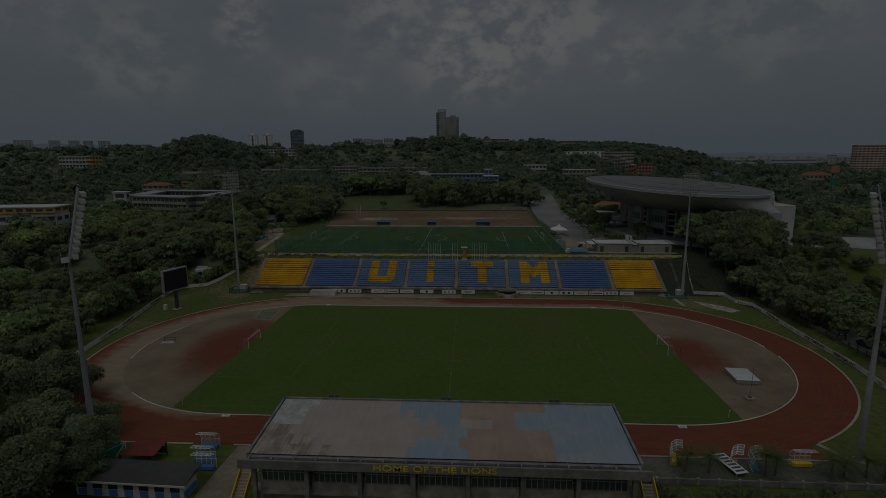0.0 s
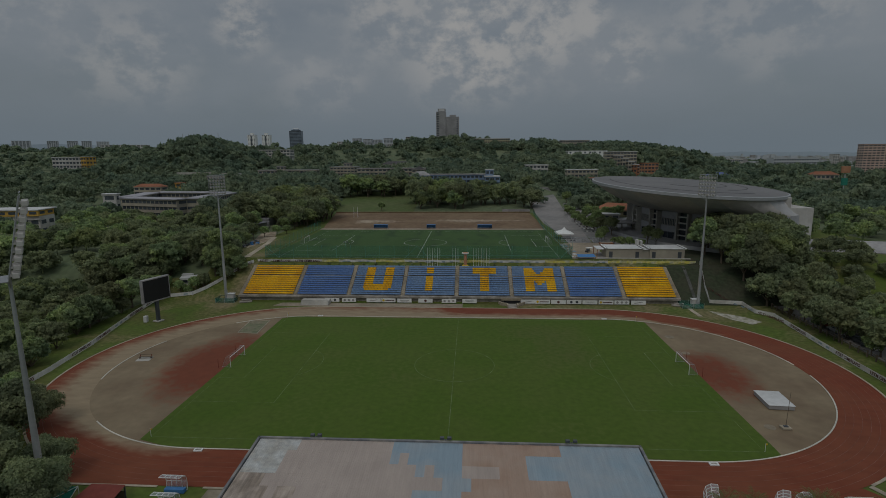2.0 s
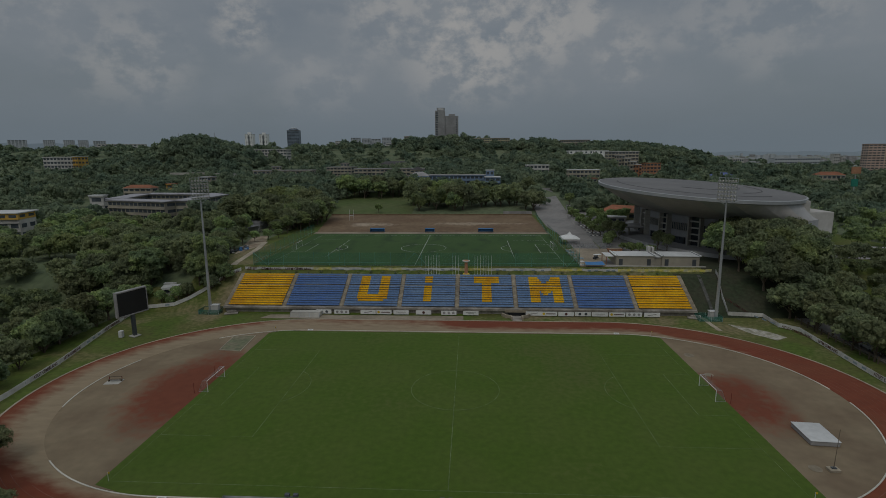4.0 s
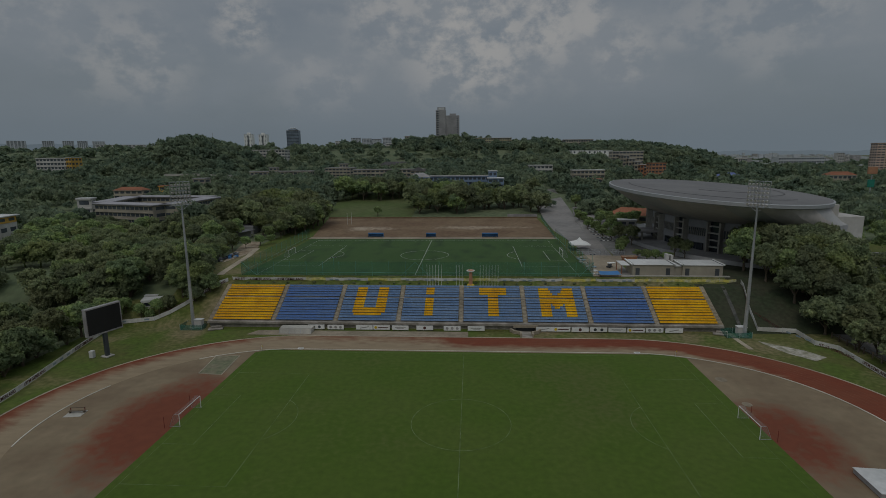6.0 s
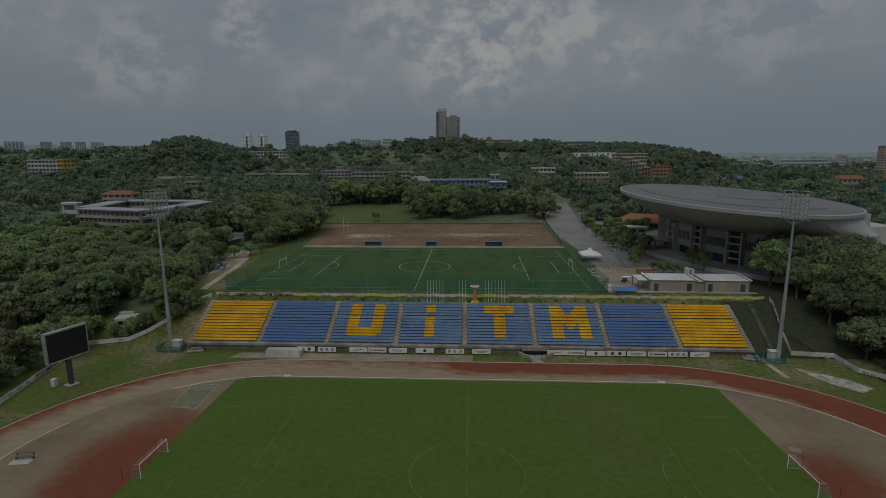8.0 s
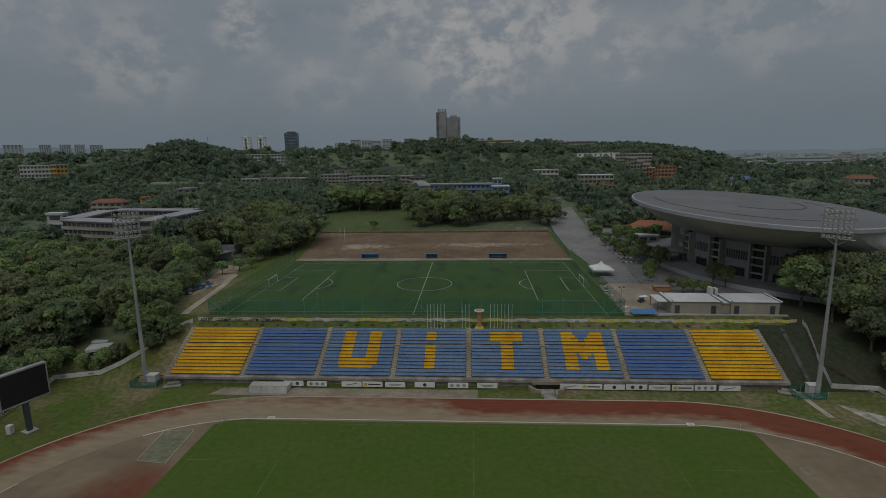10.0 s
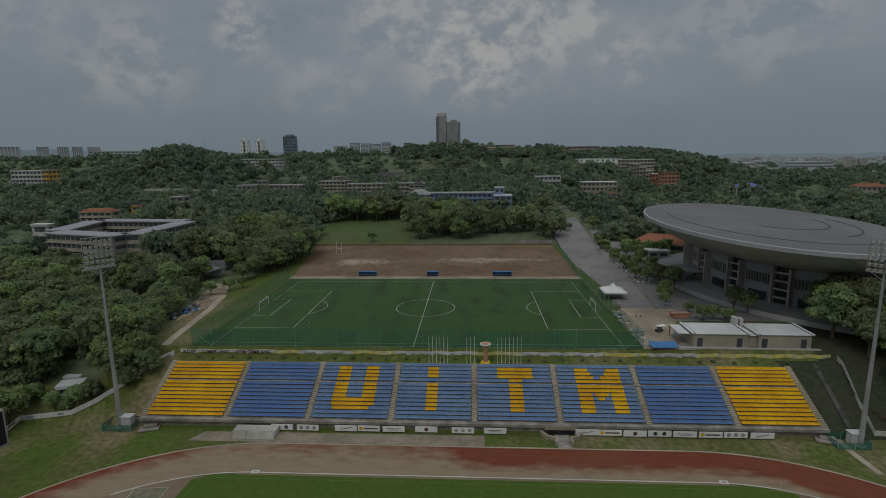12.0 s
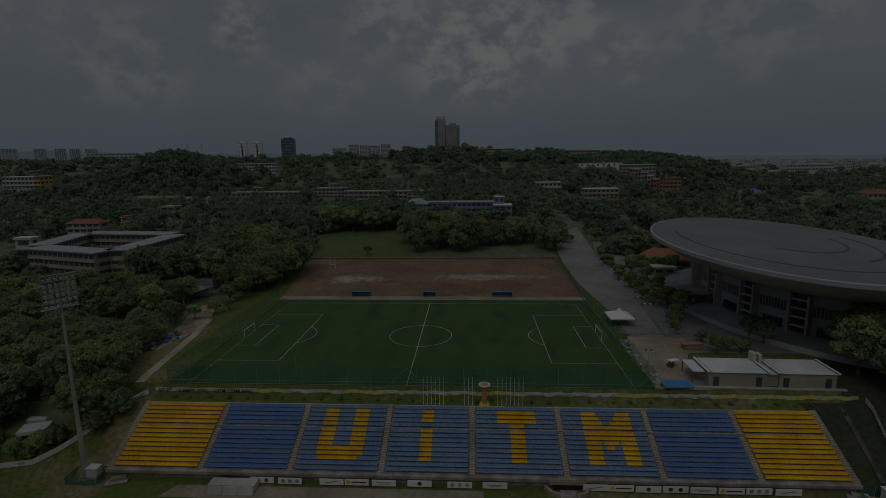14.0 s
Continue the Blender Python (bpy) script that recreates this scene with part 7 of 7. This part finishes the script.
def build_infield_things():
    pad = empty("landing_mat", 62.8, -15.8, 0, -4, "thick landing mat under a pale grey cover", "landing mat")
    part("mat", boxes((-2.3, 2.2, -3.1, 3.1, 0.05, 0.85), bevel=0.06), "roof_grey", pad, "grey mat sides")
    part("cover", boxes((-2.4, 2.3, -3.2, 3.2, 0.85, 0.93), bevel=0.03), "roof_pale", pad, "pale grey cover sheet")
    b = empty("wind_pole", 59.3, -25.6, 0, 0, "thin pole standing in a square concrete block", "pole")
    part("block", boxes((-0.8, 0.8, -0.6, 0.6, 0, 0.4), bevel=0.05), "step", b)
    part("collar", boxes((-0.35, 0.35, -0.25, 0.25, 0.4, 0.55)), "darksteel", b)
    part("pole", tube(bmesh.new(), (0, 0, 0.4), (0.25, 0.1, 6.8), 0.05, 0.03, 6), "bark", b)
    for x, y, r in ((56.9, -25.2, 0.95), (56.2, 9.2, 0.95), (56.5, 20.5, 1.2)):
        o = link("throwing_circle", tube(bmesh.new(), (0, 0, 0), (0, 0, 0.03), r, n=24), "dust")
        o.matrix_basis = pose(x, y, 0.006)
        tagged(o, "round pale concrete throwing circle in the dust", "throwing circle", "throwing circles")
    pit = [(-59.6, 19.4), (-54.0, 18.8), (-54.8, 30.0), (-60.6, 29.4)]
    pt = empty("sand_pit", -57.3, 24.5, 0, 0, "rectangular sand pit overgrown with green weeds", "sand pit")
    raw("bed", [(x + 57.3, y - 24.5, 0.035) for x, y in pit], [(0, 1, 2, 3)], "weed", pt, "weedy green sand bed")
    raw("border", *wall_strip([(x + 57.3, y - 24.5, 0.0) for x, y in pit + pit[:1]], 0.12, 0.22), "step", pt)
    bn = empty("starting_bench", -73.6, 0.6, 0, 8, "low wooden bench frame on a concrete slab", "bench")
    part("slab", boxes((-1.7, 1.5, -1.6, 0.9, 0, 0.06)), "pale", bn)
    part("seat", boxes((-1.5, 1.5, -0.2, 0.3, 0.42, 0.5), bevel=0.02), "bark", bn)
    for x in (-1.3, 1.3):
        part("leg", boxes((x - 0.1, x + 0.1, -0.15, 0.25, 0.05, 0.42)), "bark", bn)
        part("upright", boxes((x - 0.06, x + 0.06, 0.3, 0.4, 0.05, 1.0)), "red", bn)
    part("rail", boxes((-1.4, 1.4, 0.3, 0.4, 0.9, 1.0)), "bark", bn)
    for x, y in ((-40.2, -36.9), (42.0, -37.0), (-41.2, 35.1), (43.2, 35.1)):
        o = empty("drain_box", x, y, 0, 0, "small white drain box on the kerb", "drain box", "drain boxes on the kerb")
        part("rim", boxes((-0.7, 0.7, -0.4, -0.25, 0.02, 0.2), (-0.7, 0.7, 0.25, 0.4, 0.02, 0.2), (-0.7, -0.5, -0.25, 0.25, 0.02, 0.2), (0.5, 0.7, -0.25, 0.25, 0.02, 0.2)), "white", o)
        part("grate", boxes((-0.5, 0.5, -0.25, 0.25, 0.02, 0.08)), "concrete", o)
    # dusty gaps where the kerb is buried
    tent = empty("covered_equipment", -46.6, 47.4, 0, 0, "low white covered equipment shelter beside the stand", "shelter")
    part("cover", boxes((-4.6, 4.6, -0.2, 2.2, 1.25, 1.4), bevel=0.08), "pale", tent, "pale flat cover")
    bm = bmesh.new()
    r = bmesh.ops.create_cube(bm, size=1)
    for v in r["verts"]:
        top = v.co.z > 0
        v.co = (v.co.x * 9.0, (-0.4 if top else -1.1) if v.co.y < 0 else 2.1, 1.25 if top else 0)
    part("front_sheet", bm, "pale", tent, "sloping pale sheet")
    for x in (-4.5, -1.5, 1.5, 4.5):
        part("frame_bar", tube(bmesh.new(), (x, -1.15, 0), (x, -0.45, 1.3), 0.06, n=6), "steel", tent)
    # concrete slab and earth strip in front of the stand
    tagged(raw("front_path", [(-60, 45.3, 0.016), (1.5, 45.2, 0.016), (1.5, 49.3, 0.016), (-58, 49.0, 0.016)], [(0, 1, 2, 3)], "dust"), "dusty pale concrete strip before the stand", "path", kind="structure")
    rp = empty("tunnel_entrance", 17.4, 49.6, 0, 0, "curved concrete stair entrance under the stand", "entrance")
    pts = [(-4.2, 0.6, 0), (-3.2, -1.2, 0), (-1.6, -1.9, 0), (-1.6, -3.6, 0)]
    raw("kerb_wall", *wall_strip(pts, 0.9, 0.5), "step", rp)
    raw("kerb_wall", *wall_strip([(-a, b, c) for a, b, c in pts], 0.9, 0.5), "step", rp)
    part("lintel", boxes((-3.4, 3.4, 0.5, 1.1, 1.0, 1.9), bevel=0.08), "step", rp)
    # no real hole: a black panel paints the shade inside the entrance
    part("opening", boxes((-2.6, 2.6, 0.55, 0.7, 0.0, 1.1)), "screen", rp, "black panel standing for the shade in the opening")
    part("path_slab", boxes((-1.4, 1.4, -4.6, 0.5, 0.0, 0.05)), "concrete", rp)
    # pale sand patch and path near the end trees
    sp = [(77.0, 44.6), (79.7, 42.4), (84.8, 38.4), (87.4, 34.0), (83.5, 31.6), (79.6, 36.4), (77.4, 42.6)]
    tagged(raw("sand_patch", [(x, y, 0.012) for x, y in sp], [tuple(range(7))], "sandpale"), "pale spilled sand on the grass verge", "sand", kind="structure")
    tagged(raw("verge_path", *strip([(72.6, 50.4), (72.2, 45.0), (72.3, 38.6)], 1.3, 0.02), "step"), "narrow concrete path across the verge", "path", kind="structure")
    line = follow([(77.6, 67.5), (77.0, 60.0), (76.2, 52.4)], 1.5)
    vs = [(x + dx, y, z + dz) for x, y, z in line for dx, dz in ((-0.5, 0.12), (-0.35, 0.12), (-0.3, 0.02), (0.3, 0.02), (0.35, 0.12), (0.5, 0.12))]
    fs = [(6 * i + j, 6 * i + j + 1, 6 * i + j + 7, 6 * i + j + 6) for i in range(len(line) - 1) for j in range(5)]
    tagged(raw("bank_drain", vs, fs, "drain"), "dark concrete drain channel down the bank", "drain", kind="structure")
    wc = empty("stair_block", -70.6, 49.6, 0, 20, "broken concrete stair block at the stand's end", "stair")
    part("slab", boxes((-2.2, 1.8, -1.2, 0.9, 0, 0.35), bevel=0.06), "concrete", wc)
    part("slab", boxes((-1.4, 1.4, -0.2, 0.9, 0.35, 0.8), bevel=0.06), "concrete", wc)
    wc2 = copy_thing(wc, pose(70.2, 49.6, 0, 0, 0, -20))
    sbx = link("control_box", boxes((-0.5, 0.5, -0.5, 0.5, 0, 1.8), bevel=0.05), "roof_pale")
    sbx.matrix_basis = pose(-91.0, 27.6, 0)
    tagged(sbx, "pale metal control box near the scoreboard", "cabinet")


build_infield_things()

# ---------------------------------------------------------------- left work site and path
tagged(raw("side_path", *joined(strip([(-79.4, 71.4), (-80.2, 75), (-82.0, 88), (-84.2, 104), (-86, 112), (-87.5, 120)], 2.2, PZ + 0.024)), "step"), "pale concrete path beside the turf", "path", kind="structure")
site = [(-86, 108), (-88, 122), (-93, 136), (-99.5, 137), (-96.5, 122), (-92.0, 106), (-88.0, 90)]
tagged(raw("dirt_site", [(x, y, PZ + 0.01) for x, y in site], [tuple(range(7))], "earthsite"), "bare earth work site among trees", "work site", kind="structure")
pv = empty("pavilion", -110.0, 143.0, PZ, 0, "open pavilion with a broad grey sheet roof", "pavilion")
raw("roof", [(-6, -7, 3.4), (4.5, -7, 3.4), (8.5, 9, 3.4), (-3, 9, 3.4), (-1.5, 0, 4.5), (3.5, 0, 4.5)], [(0, 1, 5, 4), (1, 2, 5), (2, 3, 4, 5), (3, 0, 4)], "roof_dull", pv, "grey hipped sheet roof")
for x, y in ((-5, -6), (4, -6), (7.5, 8), (-2.5, 8)):
    part("post", boxes((x - 0.2, x + 0.2, y - 0.2, y + 0.2, 0, 3.5)), "pale", pv)
part("back_wall", boxes((-2, 7, 6.5, 6.8, 0, 3.2)), "wall_w", pv)
part("annex", boxes((-4, 4, 16, 30, 0, 4.0), bevel=0.1), "roof_dull", pv, "grey flat annex")
rnd = random.Random(4)
for i in range(24):
    x, y = rnd.uniform(-91.5, -87.4), rnd.uniform(92, 106)
    bm = boxes((-rnd.uniform(0.3, 0.8), rnd.uniform(0.3, 0.8), -0.4, 0.4, 0, rnd.uniform(0.4, 1.0)), bevel=0.06)
    o = link("stacked_crate", bm, rnd.choice(("bluepaint", "roof_grey", "darksteel", "tin_blue", "darksteel", "bark")))
    o.matrix_basis = pose(x, y, PZ + 0.01, 0, 0, rnd.uniform(0, 90))
    tagged(o, "stacked blue and grey site material", "crate", "stacked site material")
B("side_hut", -94.6, 58.2, 4.4, 3.0, 4.0, 6.0, 1, "wall_w", "roof_pale", 20, "low white hut with a pale sheet roof", bays=2, deep=3)
B("small_hut", -97.2, 63.6, 3.0, 4.5, 3.6, 6.2, 1, "wall_w", "roof_pale", 10, "small white hut behind the fence", bays=1, deep=3)

# ---------------------------------------------------------------- beside the near grandstand


def build_near_side():
    h = empty("red_roof_hut", -46.6, -50.9, 0, 0, "small open hut with a rusty red sheet roof", "hut")
    raw("roof", [(-3.0, -1.8, 1.7), (2.7, -1.8, 1.7), (2.9, 1.6, 2.3), (-2.1, 1.6, 2.3)], [(0, 1, 2, 3)], "red", h, "rusty red sheet roof")
    for x, y, z in ((-2.8, -1.7, 1.68), (2.4, -1.7, 1.68), (2.7, 1.5, 2.25), (-2.0, 1.5, 2.25)):
        part("post", boxes((x - 0.08, x + 0.08, y - 0.08, y + 0.08, 0, z)), "darksteel", h)
    part("back_board", boxes((-2.0, 2.6, 1.5, 1.6, 0.2, 1.4)), "bark", h)
    gp = empty("green_board", -52.9, -49.8, 0, 0, "leaning green board on a white frame", "board")
    raw("sheet", [(-2.0, -0.9, 0.1), (1.4, -0.9, 0.1), (2.0, 0.6, 1.7), (-1.4, 0.6, 1.7)], [(0, 1, 2, 3)], "greenboard", gp)
    part("frame_bar", tubes([((-2.0, -0.9, 0.1), (2.0, 0.6, 1.75)), ((1.4, -0.9, 0.1), (2.0, 0.6, 1.75)), ((2.0, 0.6, 0), (2.0, 0.6, 1.8))], 0.06), "white", gp)

    def shelter(x, y, rz, base):
        s = empty("bench_shelter", x, y, 0, rz, "curved clear-roofed players bench shelter", "shelter", "bench shelters by the near straight")
        prof = [(1.0, 0.1), (1.1, 1.2), (0.9, 1.95), (0.3, 2.4), (-0.6, 2.5)]
        n = 4
        for i in range(n):
            vs = [(a, yy, zz) for a in (-1.9 + 0.95 * i, -0.95 + 0.95 * i) for yy, zz in prof]
            raw("clear_panel", vs, [(j, j + 1, 6 + j, 5 + j) for j in range(4)], "clear", s)
        segs = []
        for i in range(n + 1):
            a = -1.9 + 0.95 * i
            segs += [((a, p[0], p[1]), (a, q[0], q[1])) for p, q in zip(prof, prof[1:])]
        segs += [((-1.9, y0, z0), (1.9, y0, z0)) for y0, z0 in prof]
        part("frame_bar", tubes(segs, 0.04), "white", s)
        part("bench", boxes((-1.8, 1.8, 0.1, 0.85, 0.05, 0.55), bevel=0.03), base, s)
        s.scale = (0.82, 0.95, 1.18)
        return s
    shelter(-37.9, -47.9, 0, "bluepaint")
    shelter(-36.7, -51.7, 0, "bluepaint")
    shelter(-35.6, -53.6, 0, "bluepaint")
    shelter(55.5, -48.3, 0, "yellowpaint")
    for x, y, rz, k in ((37.0, -47.6, 70, "yellowpaint"), (45.8, -48.4, 60, "wall_o"), (48.5, -48.8, 75, "bluepaint")):
        shelter(x, y, rz, k)
    hb = empty("hurdle_stack", 44.4, -48.8, 0, 14, "tilted white frame with dark folded panels", "frame")
    part("board", boxes((-1.0, 1.0, -2.6, 2.6, 0.7, 0.82), bevel=0.02), "white", hb)
    for i in range(6):
        part("slat", boxes((-0.7, 0.7, -2.2 + 0.8 * i, -1.8 + 0.8 * i, 0.82, 0.86)), "darksteel", hb)
    for sx in (-0.9, 0.9):
        for sy in (-2.4, 2.4):
            part("leg", boxes((sx - 0.06, sx + 0.06, sy - 0.06, sy + 0.06, 0, 0.7)), "steel", hb)
    # low block with a dark roof, blue trimmed
    lb = empty("changing_block", -42.8, -59.8, 0, -2, "white and blue changing block with a dark sheet roof", "building")
    part("wall", boxes((-8, 8, -0.3, 3.0, 0, 2.7)), "wall_w", lb)
    raw("roof", [(-8.8, -1.0, 2.7), (8.8, -1.0, 2.7), (8.8, 3.7, 3.2), (-8.8, 3.7, 3.2), (-8.8, 1.5, 3.45), (8.8, 1.5, 3.45)], [(0, 1, 5, 4), (5, 2, 3, 4), (1, 2, 5), (3, 0, 4)], "roof_dark", lb, "dark stained sheet roof")
    part("fascia", boxes((-8.8, 8.8, -1.06, -0.98, 2.45, 2.72)), "roof_pale", lb)
    for i in range(7):
        x = -7.0 + 2.3 * i
        part("window", boxes((x - 0.7, x + 0.7, -0.36, -0.25, 1.2, 2.2)), "glass", lb)
        part("blue_panel", boxes((x - 0.6, x + 0.6, -0.38, -0.28, 0.1, 1.1)), "bluepaint", lb, "blue painted panel")
    part("side_panel", boxes((8.0, 8.06, -0.1, 2.8, 0.2, 1.2)), "bluepaint", lb)
    # low wall with railing behind the palms
    w = empty("low_wall", 48, -53.3, 0, 0, "pale stained low boundary wall", "wall")
    part("panel", boxes((-19, 19, -0.12, 0.12, 0, 0.95), bevel=0.02), "fascia", w)
    for i in range(14):
        x = -19 + 38 * i / 13
        part("pier", boxes((x - 0.2, x + 0.2, -0.2, 0.2, 0, 1.1), bevel=0.02), "concrete", w)
    tagged(raw("paved_yard", [(30, -52.4, 0.012), (68, -52.4, 0.012), (68, -46.6, 0.012), (30, -46.6, 0.012)], [(0, 1, 2, 3)], "yardstain"), "stained concrete yard behind the straight", "yard", kind="structure")
    tagged(raw("near_path", [(-34, -66, 0.012), (-26, -66, 0.012), (-28, -46.6, 0.012), (-33.5, -46.6, 0.012)], [(0, 1, 2, 3)], "dust"), "worn earth path beside the grandstand", "path", kind="structure")


build_near_side()


def build_palm(x, y, h, s=1.0):
    p = empty("palm", x, y, ground_z(x, y), random.uniform(0, 360), "feathery green palm with a slim trunk", "palm tree", "palms beside the straight")
    bm = bmesh.new()
    for i in range(5):
        tube(bm, (0.04 * i, 0, h * i / 5), (0.04 * (i + 1), 0, h * (i + 1) / 5), 0.17 - 0.012 * i, 0.16 - 0.012 * i, 8)
    part("trunk", bm, "bark", p)
    rng = random.Random(int(x * 10))
    for k in range(34):
        a = k * 2.4 + rng.uniform(-0.2, 0.2)
        up = 1.45 - 2.3 * (k / 33) + rng.uniform(-0.15, 0.15)
        L = rng.uniform(2.2, 3.0) * s
        vs, fs = [], []
        n = 14
        side = Vector((-math.sin(a), math.cos(a), 0))
        ahead = Vector((math.cos(a), math.sin(a), 0))
        lift = Vector((0, 0, 1))
        for i in range(n + 1):
            t = i / n
            out = L * t * math.cos(up * 0.8) * (1 - 0.1 * t)
            c = Vector((0.2, 0, h)) + ahead * out + lift * (L * t * math.sin(up * 0.8) - 0.9 * t * t * s)
            w = 0.62 * s * math.sin(math.pi * min(1, 0.16 + t * 0.80))
            droop = Vector((0, 0, -0.35 * w - rng.uniform(0.0, 0.15)))
            vs += [c, c + ahead * 0.07, c + side * w + ahead * 0.30 + droop, c - side * w + ahead * 0.30 + droop]
            b = 4 * i
            fs += [(b, b + 1, b + 2), (b, b + 3, b + 1)]
            if i:
                fs.append((b - 3, b, b - 4))
        raw("frond", vs, fs, "palm", p)


random.seed(31)
for x, y, h, s in ((37.2, -50.2, 3.6, 0.95), (40.6, -50.4, 3.4, 0.95), (48.6, -50.8, 4.2, 1.15), (50.2, -50.4, 3.6, 1.0), (57.6, -51.2, 3.8, 1.1), (59.8, -50.6, 3.4, 1.0), (63.0, -50.6, 3.7, 1.05), (65.2, -51.0, 3.6, 1.0), (-112, 12, 7.5, 1.5), (-108, 24, 7.0, 1.4)):
    build_palm(x, y, h * 0.85, s * 1.2)

# hilltop spires and the roadside sign mast
for x in (-590, -563, -543, -515):
    o = link("minaret", tubes([((0, 0, -10), (0, 0, 17))], 0.55, 8), "wall_hazy")
    part("tip", tube(bmesh.new(), (0, 0, 17), (0, 0, 20), 0.5, 0.02, 8), "wall_hazy", o)
    o.matrix_basis = pose(x, 930, 79)
    tagged(o, "slender pale spire rising behind the hill", "spire", "spires behind the hill")
sm = empty("sign_mast", 288.5, 300, 11, 0, "tall sign mast with orange and teal boxes", "sign")
part("mast", tube(bmesh.new(), (0, 0, 0), (0, 0, 21), 0.4, n=8), "steel", sm)
part("sign_box", boxes((-3.2, 3.2, -0.6, 0.6, 22, 27), bevel=0.1), "wall_o", sm, "orange sign box")
part("sign_box", boxes((-2.2, 2.2, -0.6, 0.6, 12.5, 18), bevel=0.1), "greenboard", sm, "teal sign box")
rk = empty("rugby_posts", -66.5, 196, PZ, 0, "pair of white rugby posts on the earth field", "goal posts")
part("post", tubes([((-1.2, 0, 0), (-1.2, 0, 6.5))], 0.08), "white", rk)
part("post", tubes([((1.2, 0, 0), (1.2, 0, 6.5))], 0.08), "white", rk)
part("crossbar", tubes([((-1.2, 0, 3), (1.2, 0, 3))], 0.07), "white", rk)
fw = empty("site_hoarding", 33, 225.8, PZ, 0, "low grey sheet hoarding at the field's end", "fence")
for i in range(9):
    part("sheet_panel", boxes((-9 + 2 * i, -7.04 + 2 * i, -0.04, 0.04, 0, 2.3)), "roof_grey", fw)
tagged(raw("field_bund", *wall_strip([(-86, 224, PZ), (-40, 224.6, PZ), (0, 224.3, PZ), (42, 224.6, PZ)], 0.7, 1.4), "brown"), "low brown earth bund along the field", "earth bund", kind="structure")
tagged(raw("retaining_wall", *wall_strip([(-300, 405, 31), (-262, 408, 31), (-250, 405, 30), (-225, 398, 28)], 2.2, 0.6), "pale"), "long pale retaining wall on the slope", "wall", kind="structure")
